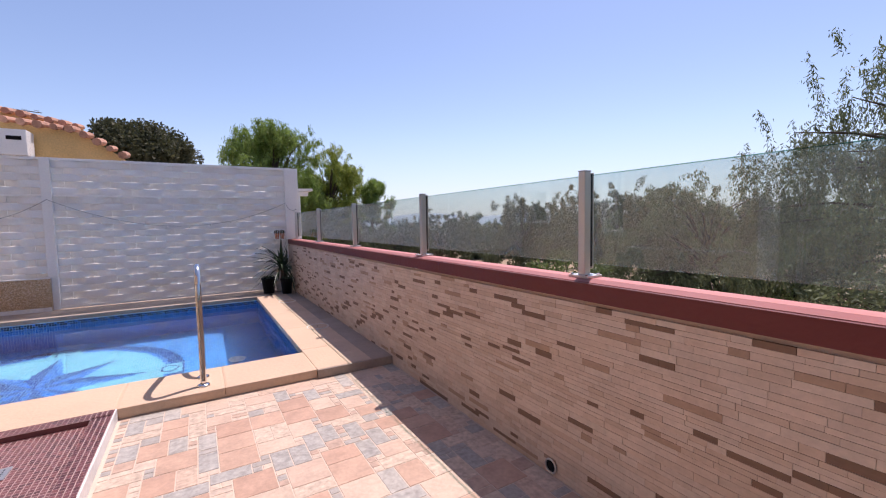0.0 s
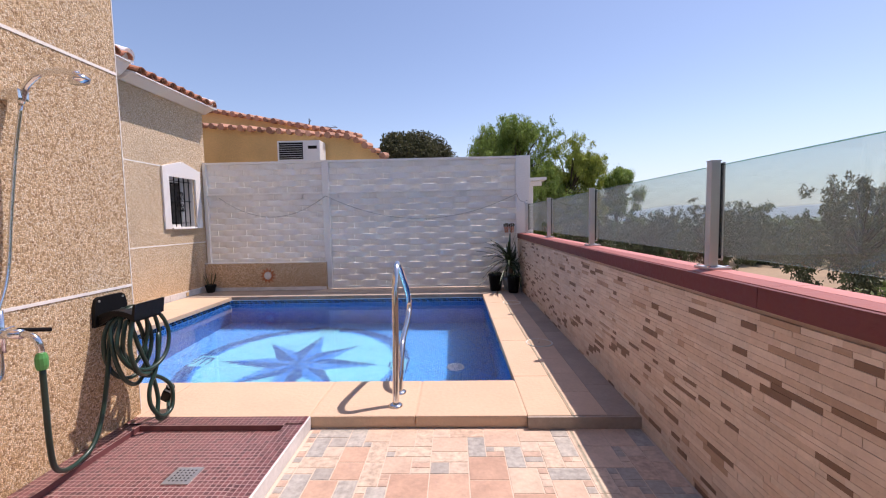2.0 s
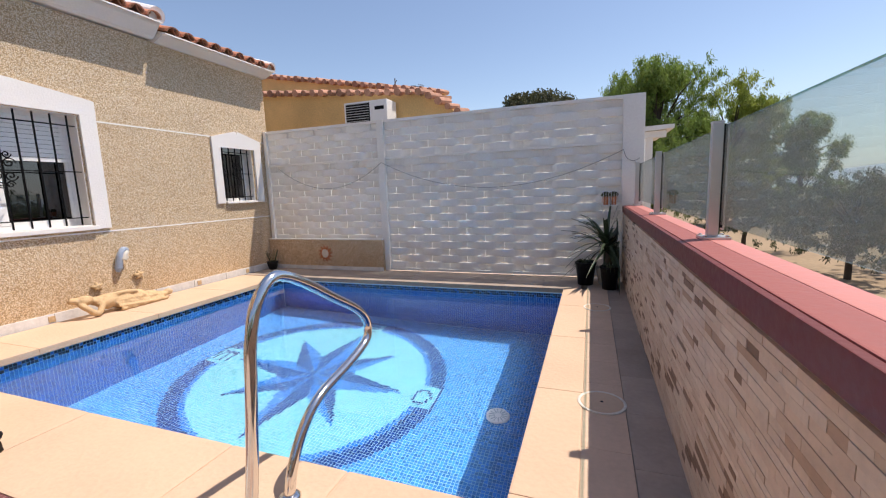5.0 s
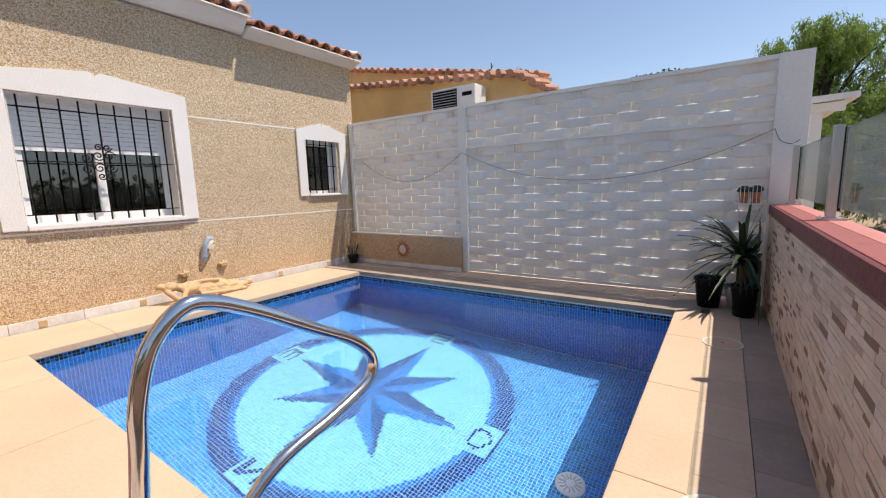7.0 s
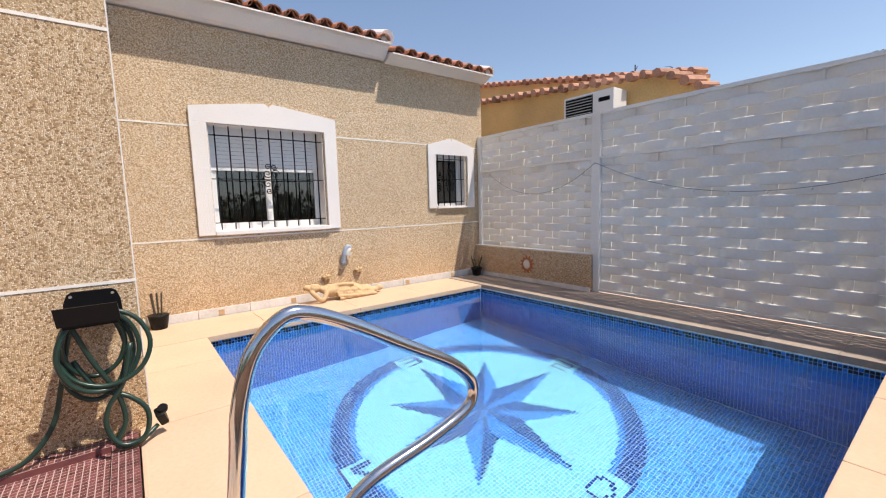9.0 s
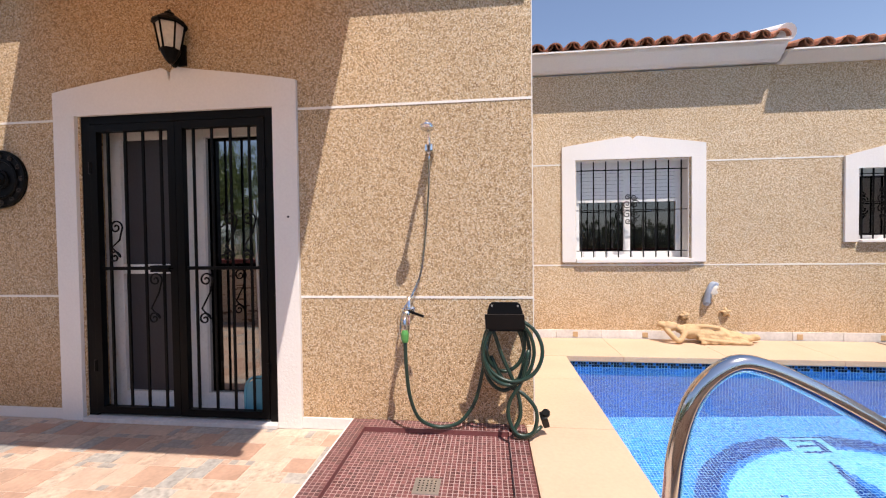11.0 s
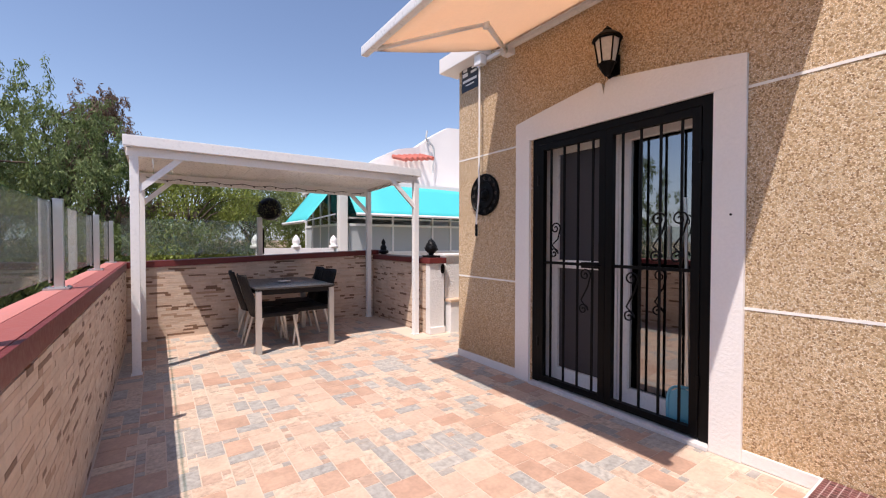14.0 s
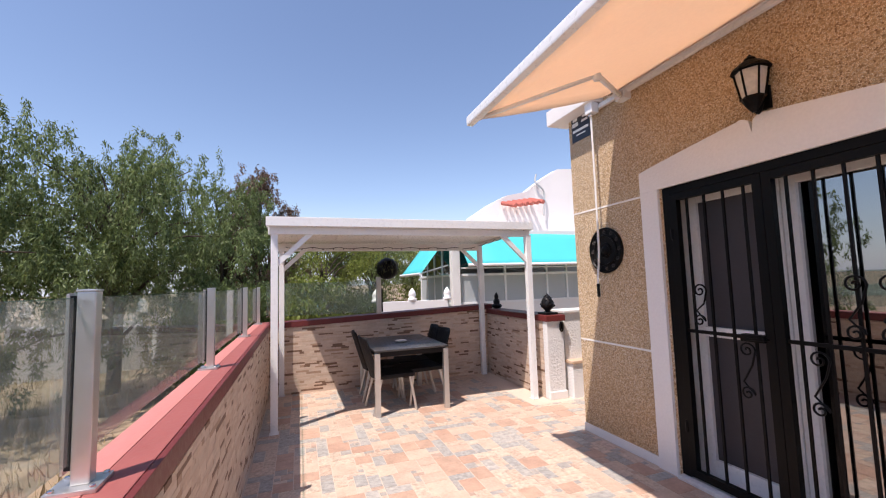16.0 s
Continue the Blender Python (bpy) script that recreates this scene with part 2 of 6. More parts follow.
YELLOW = material("ochre_render", (0.68, 0.45, 0.19), 0.85, vary=0.3, coarse=1.5, bump=0.5)
CANVAS = material("cream_canvas", (0.78, 0.56, 0.38), 0.8, vary=0.05, bump=0.1, glow=0.4)
TURQUOISE = material("turquoise_canvas", (0.06, 0.60, 0.62), 0.7, vary=0.05, bump=0.1, glow=0.2)
RATTAN = material("black_rattan", (0.012, 0.010, 0.010), 0.6, vary=0.3, fine=120, bump=0.5, spec=0.2)
TABLE = material("dark_table_top", (0.05, 0.045, 0.042), 0.3, vary=0.25, coarse=6, bump=0.05)
HOSE = material("green_hose", (0.013, 0.038, 0.028), 0.35, vary=0.1, bump=0.05)
BRIGHT_GREEN = material("green_plastic", (0.08, 0.30, 0.08), 0.4)
PLASTIC = material("black_plastic", (0.006, 0.006, 0.007), 0.45, vary=0.1, bump=0.1, spec=0.2)
BLUE_PLASTIC = material("blue_plastic", (0.09, 0.33, 0.45), 0.35, vary=0.04)
STONE = material("sand_coloured_stone", (0.52, 0.36, 0.20), 0.8, vary=0.2, coarse=9, bump=0.6)
CREAM = material("painted_stone", (0.66, 0.62, 0.55), 0.7, vary=0.15, coarse=20)
GREY_BLUE = material("grey_blue_glaze", (0.32, 0.38, 0.48), 0.4, vary=0.15, coarse=20)
TERRACOTTA = material("orange_glaze", (0.50, 0.17, 0.06), 0.5, vary=0.2, coarse=25)
EARTH = material("dry_earth", (0.30, 0.22, 0.14), 0.95, vary=0.35, coarse=0.35, fine=9, bump=0.6)
HILL = material("haze_tinted_hill", (0.30, 0.36, 0.42), 1.0, vary=0.12, coarse=0.02, fine=0.3, bump=0)
BARK = material("bark", (0.075, 0.055, 0.04), 0.9, vary=0.3, coarse=6, bump=0.8)
LEAF_GREEN = material("pepper_leaf", (0.145, 0.195, 0.065), 0.6, vary=0.2, coarse=0.8, bump=0, island=0.45, glow=0.35)
LEAF_GREY = material("grey_green_leaf", (0.15, 0.18, 0.09), 0.6, vary=0.2, coarse=0.8, bump=0, island=0.45, glow=0.35)
LEAF_OLIVE = material("olive_leaf", (0.095, 0.115, 0.055), 0.6, vary=0.2, coarse=0.8, bump=0, island=0.45, glow=0.3)
LEAF_YELLOW = material("yellow_green_leaf", (0.20, 0.24, 0.045), 0.6, vary=0.2, coarse=0.8, bump=0, island=0.4, glow=0.35)
LEAF_BRIGHT = material("feathery_leaf", (0.20, 0.29, 0.065), 0.6, vary=0.2, coarse=0.8, bump=0, island=0.4, glow=0.45)
LEAF_LIME = material("lime_leaf", (0.30, 0.36, 0.07), 0.6, vary=0.2, coarse=0.8, bump=0, island=0.4, glow=0.45)
CABLE = material("grey_cable", (0.16, 0.16, 0.16), 0.6, vary=0.1)
LEAF_DARK = material("pine_needles", (0.075, 0.08, 0.038), 0.7, vary=0.25, coarse=0.8, bump=0, island=0.45, glow=0.35)
LEAF_RED = material("reddish_leaf", (0.17, 0.11, 0.075), 0.6, vary=0.2, coarse=0.8, bump=0, island=0.45, glow=0.35)
BLADE = material("yucca_leaf", (0.035, 0.06, 0.025), 0.45, vary=0.2, coarse=6, bump=0.1, piece=0.25)
GREY_FRAME = material("grey_white_panel", (0.42, 0.45, 0.46), 0.5, vary=0.06)
SIGN_BLUE = material("navy_sign", (0.012, 0.016, 0.03), 0.4, vary=0.05)
LETTER = material("white_lettering", (0.75, 0.75, 0.75), 0.6, vary=0.02, bump=0)
LINE = material("white_joint", (0.80, 0.77, 0.72), 0.7, vary=0.08)


# ---- mesh helpers ----
def thing(name, at, label, category, group="", kind=""):
    ob = new(name)
    ob.location = at
    ob.empty_display_size = 0.1
    return tagged(ob, label, category, group, kind)


def finish(name, bm, mats, smooth=False):
    me = bpy.data.meshes.new(name)
    bm.to_mesh(me)
    bm.free()
    for m in mats if isinstance(mats, (list, tuple)) else [mats]:
        me.materials.append(m)
    if smooth:
        me.polygons.foreach_set("use_smooth", [True] * len(me.polygons))
    return me


def origin_of(ob):
    p = Vector((0, 0, 0))
    while ob is not None:
        p += ob.location
        ob = ob.parent
    return p


def part(name, bm, mat, parent, label="", smooth=False):
    """One mesh object under a thing or part; bm is in world metres."""
    bmesh.ops.translate(bm, verts=bm.verts, vec=-origin_of(parent))
    ob = new(name, finish(name, bm, mat, smooth))
    ob.parent = parent
    return tagged(ob, label)


def single(name, bm, mat, at, label, category, group="", kind="", smooth=False):
    """A thing that is one mesh."""
    bmesh.ops.translate(bm, verts=bm.verts, vec=-Vector(at))
    ob = new(name, finish(name, bm, mat, smooth))
    ob.location = at
    return tagged(ob, label, category, group, kind)


def box(lo, hi, bevel=0.0, bm=None):
    own = bmesh.new()
    r = bmesh.ops.create_cube(own, size=1.0)
    lo, hi = Vector(lo), Vector(hi)
    for v in own.verts:
        v.co = (lo + hi) / 2 + Vector((v.co.x * (hi.x - lo.x), v.co.y * (hi.y - lo.y), v.co.z * (hi.z - lo.z)))
    if bevel:
        bmesh.ops.bevel(own, geom=own.edges[:], offset=bevel, segments=2, affect="EDGES", profile=0.7)
    return merge(bm, own)


def merge(bm, own):
    if bm is None:
        return own
    me = bpy.data.meshes.new("joint")
    own.to_mesh(me)
    own.free()
    bm.from_mesh(me)
    bpy.data.meshes.remove(me)
    return bm


def moved(bm, m):
    bmesh.ops.transform(bm, matrix=m, verts=bm.verts)
    return bm


def tube(points, radius, sides=10, bm=None, closed_ends=True, taper=None):
    """A round bar along points; taper gives the radius at its far end."""
    own = bmesh.new()
    pts = [Vector(p) for p in points]
    rings, side = [], None
    for i, p in enumerate(pts):
        way = (pts[min(i + 1, len(pts) - 1)] - pts[max(i - 1, 0)]).normalized()
        if side is None:
            side = way.orthogonal().normalized()
        side = (side - way * side.dot(way)).normalized()
        up = way.cross(side)
        r = radius if taper is None else radius + (taper - radius) * i / (len(pts) - 1)
        rings.append([own.verts.new(p + r * (math.cos(2 * math.pi * k / sides) * side + math.sin(2 * math.pi * k / sides) * up)) for k in range(sides)])
    for a, b in zip(rings, rings[1:]):
        for k in range(sides):
            own.faces.new((a[k], a[(k + 1) % sides], b[(k + 1) % sides], b[k]))
    if closed_ends:
        own.faces.new(list(reversed(rings[0])))
        own.faces.new(rings[-1])
    return merge(bm, own)


def curve(points, steps=8):
    """A smooth line through points."""
    p = [Vector(q) for q in points]
    p = [2 * p[0] - p[1]] + p + [2 * p[-1] - p[-2]]
    out = []
    for i in range(1, len(p) - 2):
        for k in range(steps):
            t = k / steps
            out.append(0.5 * (2 * p[i] + (p[i + 1] - p[i - 1]) * t + (2 * p[i - 1] - 5 * p[i] + 4 * p[i + 1] - p[i + 2]) * t * t
                              + (3 * p[i] - p[i - 1] - 3 * p[i + 1] + p[i + 2]) * t ** 3))
    return out + [p[-2]]


def lathe(at, profile, sides=20, bm=None):
    """A turned body: profile of (radius, height) above at."""
    own = bmesh.new()
    rings = [[own.verts.new((at[0] + r * math.cos(2 * math.pi * k / sides), at[1] + r * math.sin(2 * math.pi * k / sides), at[2] + h)) for k in range(sides)] for r, h in profile]
    for a, b in zip(rings, rings[1:]):
        for k in range(sides):
            own.faces.new((a[k], a[(k + 1) % sides], b[(k + 1) % sides], b[k]))
    own.faces.new(list(reversed(rings[0])))
    own.faces.new(rings[-1])
    return merge(bm, own)


def prism(outline, way, bm=None):
    """A flat outline (3D points) pushed along way."""
    own = bmesh.new()
    a = [own.verts.new(p) for p in outline]
    b = [own.verts.new(Vector(p) + Vector(way)) for p in outline]
    own.faces.new(a)
    own.faces.new(list(reversed(b)))
    for i in range(len(a)):
        j = (i + 1) % len(a)
        own.faces.new((a[j], a[i], b[i], b[j]))
    bmesh.ops.recalc_face_normals(own, faces=own.faces[:])
    return merge(bm, own)


def blob(at, size, bump=0.15, seed=0.0, bm=None, detail=3):
    """A lumpy rounded body."""
    own = bmesh.new()
    bmesh.ops.create_icosphere(own, subdivisions=detail, radius=1.0)
    for v in own.verts:
        k = 1 + bump * noise.noise(v.co * 2.1 + Vector((seed, seed * 1.7, 0)))
        v.co = Vector(at) + Vector((v.co.x * size[0], v.co.y * size[1], v.co.z * size[2])) * k
    return merge(bm, own)


# ---- structure: ground, terrace, house, fence, parapet ----
FX, RX = -1.44, -3.83          # house front and set-back wall
HY0, HY1 = -0.66, 3.556        # ends of the front block
EY = 8.22                      # fence
PX = 1.612                     # inner face of the parapet
TZ = 0.075                     # pool terrace
BY = -3.40                     # back wall of the patio
POOL = (-3.05, 0.972, 4.03, 7.50)
WZ, PZ = -0.045, -1.30

g = bmesh.new()
bmesh.ops.create_grid(g, x_segments=60, y_segments=60, size=1.0)
for v in g.verts:
    v.co = Vector((2500 * v.co.x ** 3 + 30 * v.co.x, 2500 * v.co.y ** 3 + 30 * v.co.y, 0))
    d = max(v.co.x - 14, 0)
    v.co.z = -0.85 - min(d, 140) * 0.045 + 0.12 * noise.noise(v.co * 0.25)
    if -6.2 < v.co.x < 1.7 and -3.6 < v.co.y < 8.6:
        v.co.z = -1.8
single("ground", g, EARTH, (0, 0, 0), "dry brown earth sloping away below the terrace", "ground", kind="structure", smooth=True)

# far hills along the horizon, the air's haze mixed into their pale blue
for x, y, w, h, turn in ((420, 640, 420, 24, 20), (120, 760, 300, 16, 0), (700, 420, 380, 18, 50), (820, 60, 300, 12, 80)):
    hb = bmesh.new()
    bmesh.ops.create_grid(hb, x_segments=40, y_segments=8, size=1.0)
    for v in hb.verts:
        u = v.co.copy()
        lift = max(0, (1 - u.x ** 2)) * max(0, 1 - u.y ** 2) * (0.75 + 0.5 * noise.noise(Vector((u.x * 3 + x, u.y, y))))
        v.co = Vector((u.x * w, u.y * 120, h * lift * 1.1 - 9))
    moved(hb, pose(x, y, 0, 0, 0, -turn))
    single("backdrop", hb, HILL, (x, y, -9), "hill on the horizon with haze put into its blue colour", "hill", kind="structure", smooth=True)

# low wooded ridges in the middle distance, their green greyed to paint in haze
WOODS = material("haze_tinted_woods", (0.15, 0.19, 0.14), 1.0, vary=0.3, coarse=0.06, fine=0.6, bump=0)
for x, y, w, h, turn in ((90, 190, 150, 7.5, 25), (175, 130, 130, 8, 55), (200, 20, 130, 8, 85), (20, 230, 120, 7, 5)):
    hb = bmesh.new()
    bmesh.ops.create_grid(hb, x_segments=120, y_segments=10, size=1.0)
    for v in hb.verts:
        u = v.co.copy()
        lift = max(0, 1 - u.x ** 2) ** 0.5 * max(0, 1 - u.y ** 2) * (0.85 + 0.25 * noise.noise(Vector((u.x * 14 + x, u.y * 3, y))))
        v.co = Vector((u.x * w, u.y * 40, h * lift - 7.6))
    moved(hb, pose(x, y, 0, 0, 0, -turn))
    single("backdrop", hb, WOODS, (x, y, -7), "wooded ridge in the distance with haze put into its grey-green colour", "ridge", kind="structure", smooth=True)

# patio slab
slab = box((-6.4, BY - 0.25, -1.7), (PX + 0.30, 3.515, -0.0022))
floor = single("floor", slab, GROUT, (0, 0, -1.7), "patio floor of patchwork terracotta and grey tiles", "floor", kind="structure")

# pool terrace round the basin
x0, x1, y0, y1 = POOL
tb = bmesh.new()
for lo, hi in (((-6.4, 3.515, -1.7), (x0 - 0.012, 8.6, 0.02)), ((x1 + 0.012, 3.515, -1.7), (PX + 0.30, 8.6, 0.02)), ((x0 - 0.012, 3.515, -1.7), (x1 + 0.012, y0 - 0.012, 0.02)), ((x0 - 0.012, y1 + 0.012, -1.7), (x1 + 0.012, 8.6, 0.02))):
    box(lo, hi, 0, tb)
terrace = single("floor_terrace", tb, GROUT, (0, 3.5, -1.7), "raised concrete base of the pool terrace", "floor", kind="structure")


def slabs(name, cells, mat, parent, top, thick, round_edge=0.012, label=""):
    for a, b, c, d in cells:
        part(name, box((a + 0.0008, c + 0.0008, top - thick), (b - 0.0008, d - 0.0008, top), round_edge), mat, parent, label)


coping = thing("pool_coping", (x1, 3.5, 0.02), "cream sandstone coping slabs with rounded edges", "coping", kind="structure")
part('bed', box((-3.80, 3.525, 0.021), (x0 + 0.012, 7.5, TZ - 0.006)), COPING, coping)
part('bed', box((x0 + 0.012, 3.525, 0.021), (1.29, y0 + 0.012, TZ - 0.006)), COPING, coping)
part('bed', box((x1 - 0.012, y0 + 0.012, 0.021), (1.29, 7.5, TZ - 0.006)), COPING, coping)
# near side, house side, outer side, fence side
nb = [x0 + 0.021, -2.35, -1.42, -0.36, 0.28, x1 - 0.02]
slabs("slab", [(a, b, 3.505, y0 + 0.02) for a, b in zip(nb, nb[1:])], COPING, coping, TZ, 0.072, 0.016)
ob = [3.505, 4.12, 5.02, 5.92, 6.82, 7.52]
slabs("slab", [(x1 - 0.02, 1.212, c, d) for c, d in zip(ob, ob[1:])], COPING, coping, TZ, 0.055, 0.010)
slabs("slab", [(-3.80, x0 + 0.02, c, d) for c, d in ((3.56, 4.6), (4.6, 5.6), (5.6, 6.6), (6.6, 7.48))], COPING, coping, TZ, 0.055, 0.006)
gutter = thing("terrace_strip", (1.4, 5, 0.02), "narrow strip of grey-brown terrace tiles", "paving", kind="structure")
BORDER = material("pinkish_border_tile", (0.56, 0.40, 0.29), 0.7, vary=0.12, coarse=7, bump=0.2, piece=0.03)
STRIP = material("strip_tile", (0.34, 0.27, 0.22), 0.6, vary=0.2, coarse=6, bump=0.2, piece=0.1)
slabs("border_tile", [(1.213, 1.425, 3.512 + 0.33 * i, 3.512 + 0.33 * (i + 1)) for i in range(14)], BORDER, gutter, TZ - 0.002, 0.05, 0.002)
slabs("tile", [(1.426, PX + 0.01, 3.512 + 0.45 * i, 3.512 + 0.45 * (i + 1)) for i in range(10)], STRIP, gutter, TZ - 0.004, 0.05, 0.003)
slabs("tile", [(-3.80 + 0.45 * i, -3.80 + 0.45 * (i + 1), 7.52, 8.21) for i in range(11)], STRIP, gutter, TZ - 0.002, 0.05, 0.003)
single("step_edge", box((0.95, 3.484, 0.0), (PX, 3.504, TZ - 0.002), 0.004), STRIP, (1.2, 3.43, 0), "grey metal edging strip on the terrace step", "edging", kind="structure")

# pool basin
basin = thing("pool", (x0, y0, PZ - 0.1), "swimming pool lined with blue glass mosaic and a compass rose", "pool", kind="structure")
part("basin", box((x0 - 0.01, y0 - 0.01, PZ - 0.1), (x1 + 0.01, y1 + 0.01, PZ - 0.004)), POOL_GROUT, basin)
wb = bmesh.new()
for lo, hi in (((x0 - 0.01, y0 - 0.01, PZ), (x0 - 0.003, y1 + 0.01, 0.02)), ((x1 + 0.003, y0 - 0.01, PZ), (x1 + 0.01, y1 + 0.01, 0.02)), ((x0 - 0.01, y0 - 0.01, PZ), (x1 + 0.01, y0 - 0.003, 0.02)), ((x0 - 0.01, y1 + 0.003, PZ), (x1 + 0.01, y1 + 0.01, 0.02))):
    box(lo, hi, 0, wb)
part("basin_wall", wb, POOL_GROUT, basin)
STEP = 0.0268
CX, CY, CR = -1.38, 5.955, 1.175


def rose(x, y):
    """Which of dark, mid, light, aqua a stone of the pool floor has."""
    dx, dy = x - CX, y - CY
    r, a = math.hypot(dx, dy), math.degrees(math.atan2(dy, dx))
    for k, (letter) in enumerate(("O", "S", "E", "N")):
        b = radians(90 * k)
        u, w = dx * math.cos(b) + dy * math.sin(b) - CR, -dx * math.sin(b) + dy * math.cos(b)
        if abs(u) < 0.125 and abs(w) < 0.155:
            return glyph(letter, u, w)
    for k in range(8):
        b = radians(45 * k)
        length = 1.0 if k % 2 == 0 else 0.88
        u, w = dx * math.cos(b) + dy * math.sin(b), -dx * math.sin(b) + dy * math.cos(b)
        wide = 0.165 if k % 2 == 0 else 0.15
        if 0 <= u < length:
            half = wide * (u / 0.30) if u < 0.30 else wide * (1 - (u - 0.30) / (length - 0.30))
            if abs(w) < half:
                return 0 if w > 0 else 1
    if r < 0.22:
        return 1
    if 1.13 < r < 1.335:
        return 1 if r < 1.185 else 0
    return 3 if r < 1.2 else 2


def glyph(letter, u, w):
    """Block letters on the ring, their feet towards the middle."""
    a, b = abs(w), abs(u)
    if letter == "O":
        on = 0.6 < (a / 0.11) ** 2 + (b / 0.085) ** 2 < 1.15
    elif letter == "N":
        on = (0.07 < a < 0.105 and b < 0.09) or (abs(w + u * 0.9) < 0.025 and b < 0.09)
    elif letter == "E":
        on = (b < 0.09 and -0.10 < w < -0.068) or (a < 0.10 and (b > 0.065 and b < 0.095 or b < 0.016))
    else:
        on = a < 0.09 and (0.065 < b < 0.095 or b < 0.016) or (0.06 < w < 0.09 and -0.09 < u < 0) or (-0.09 < w < -0.06 and 0 < u < 0.09)
    return 0 if on else 3


def mosaic(name, corner, along, up, nu, nv, choose, mats, parent, step=STEP, gap=0.0036):
    """A sheet of small square stones with joints; choose(u, v) gives each one's material."""
    o, a, b = Vector(corner), Vector(along), Vector(up)
    verts, faces, kinds = [], [], []
    for j in range(nv):
        for i in range(nu):
            k = len(verts)
            for s, t in ((0, 0), (1, 0), (1, 1), (0, 1)):
                verts.append(o + a * (i * step + gap / 2 + s * (step - gap)) + b * (j * step + gap / 2 + t * (step - gap)))
            faces.append((k, k + 1, k + 2, k + 3))
            kinds.append(choose((i + 0.5) * step, (j + 0.5) * step))
    me = bpy.data.meshes.new(name)
    base = origin_of(parent)
    me.from_pydata([v - base for v in verts], [], faces)
    for m in mats:
        me.materials.append(m)
    me.polygons.foreach_set("material_index", kinds)
    ob = new(name, me)
    ob.parent = parent
    return tagged(ob, kind="stuff")


BLUES = [MOSAIC_DARK, MOSAIC_MID, MOSAIC_LIGHT, MOSAIC_AQUA, MOSAIC_NAVY]
nx, ny, nz = int((x1 - x0) / STEP), int((y1 - y0) / STEP), int((0.018 - PZ) / STEP)
mosaic("floor_mosaic", (x0, y0, PZ), (1, 0, 0), (0, 1, 0), nx, ny, lambda u, v: rose(x0 + u, y0 + v), BLUES, basin)
band = lambda u, v: (4 if (int(u / STEP) * 7 + int(v / STEP) * 3) % 4 else 1) if v > nz * STEP - 0.056 else 1
for corner, along, n_along in (((x0, y0, PZ), (0, 1, 0), ny), ((x1, y1, PZ), (0, -1, 0), ny), ((x1, y0, PZ), (-1, 0, 0), nx), ((x0, y1, PZ), (1, 0, 0), nx)):
    mosaic("wall_mosaic", corner, along, (0, 0, 1), n_along, nz, band, BLUES, basin)
wa = bmesh.new()
bmesh.ops.create_grid(wa, x_segments=2, y_segments=2, size=0.5)
moved(wa, Matrix.Translation(((x0 + x1) / 2, (y0 + y1) / 2, WZ)) @ Matrix.Diagonal((x1 - x0 + 0.004, y1 - y0 + 0.004, 1, 1)))
water = single("water", wa, WATER, (x0, y0, WZ), "clear pool water with small ripples", "water", kind="structure", smooth=True)
water.visible_shadow = False
drain = thing("main_drain", (0.52, 5.89, PZ), "white round grille on the pool floor", "drain cover")
part("rim", lathe((0.52, 5.89, PZ), [(0.10, 0), (0.10, 0.008), (0.085, 0.016), (0.03, 0.018)]), WHITE, drain)
for k in range(14):
    a = 2 * math.pi * k / 14
    part("slot", moved(box((0.03, -0.005, 0.016), (0.08, 0.005, 0.0195)), pose(0.52, 5.89, PZ, 0, 0, math.degrees(a))), GREY_FRAME, drain)
for y in (4.93, 6.80):
    lid = thing("skimmer_lid", (1.31, y, TZ), "round cream plastic skimmer lid on the coping", "lid", "skimmer lids")
    part("rim", lathe((1.31, y, TZ - 0.005), [(0.125, 0), (0.125, 0.009), (0.118, 0.011), (0.112, 0.008)], 32), CREAM, lid)
    part("cover", lathe((1.31, y, TZ - 0.003), [(0.110, 0), (0.110, 0.007), (0.10, 0.009)], 32), COPING, lid)
    part("finger_hole", lathe((1.31, y, TZ + 0.005), [(0.009, 0), (0.009, 0.002)], 10), PLASTIC, lid)


# ---- house ----
def holed_wall(name, x_in, x_out, ya, yb, za, zb, holes, mat, label):
    """A wall in a plane x = const, with rectangular openings (y0, y1, z0, z1)."""
    ys = sorted({ya, yb, *[h[0] for h in holes], *[h[1] for h in holes]})
    zs = sorted({za, zb, *[h[2] for h in holes], *[h[3] for h in holes]})
    bm = bmesh.new()
    for a, b in zip(ys, ys[1:]):
        for c, d in zip(zs, zs[1:]):
            if not any(h[0] <= a and b <= h[1] and h[2] <= c and d <= h[3] for h in holes):
                box((x_in, a, c), (x_out, b, d), 0, bm)
    bmesh.ops.remove_doubles(bm, verts=bm.verts, dist=1e-5)
    seen = {}
    for f in bm.faces[:]:
        seen.setdefault(tuple(round(c, 4) for c in f.calc_center_median()), []).append(f)
    bmesh.ops.delete(bm, geom=[f for fs in seen.values() if len(fs) > 1 for f in fs], context="FACES")
    return single(name, bm, mat, (x_in, ya, za), label, "wall", kind="structure")


DOOR = (0.42, 1.865, 0.0, 2.172)
BIG = (4.315, 5.58, 1.01, 2.165)
SMALL = (7.345, 7.925, 1.20, 2.01)
holed_wall("wall_front", FX - 0.28, FX, HY0, HY1, -0.02, 3.42, [DOOR], STUCCO, "tan pebble-dashed house wall with white joints")
holed_wall("wall_set_back", RX - 0.28, RX, HY1 - 0.3, 8.30, -0.02, 3.17, [BIG, SMALL], STUCCO, "tan pebble-dashed house wall beside the pool")
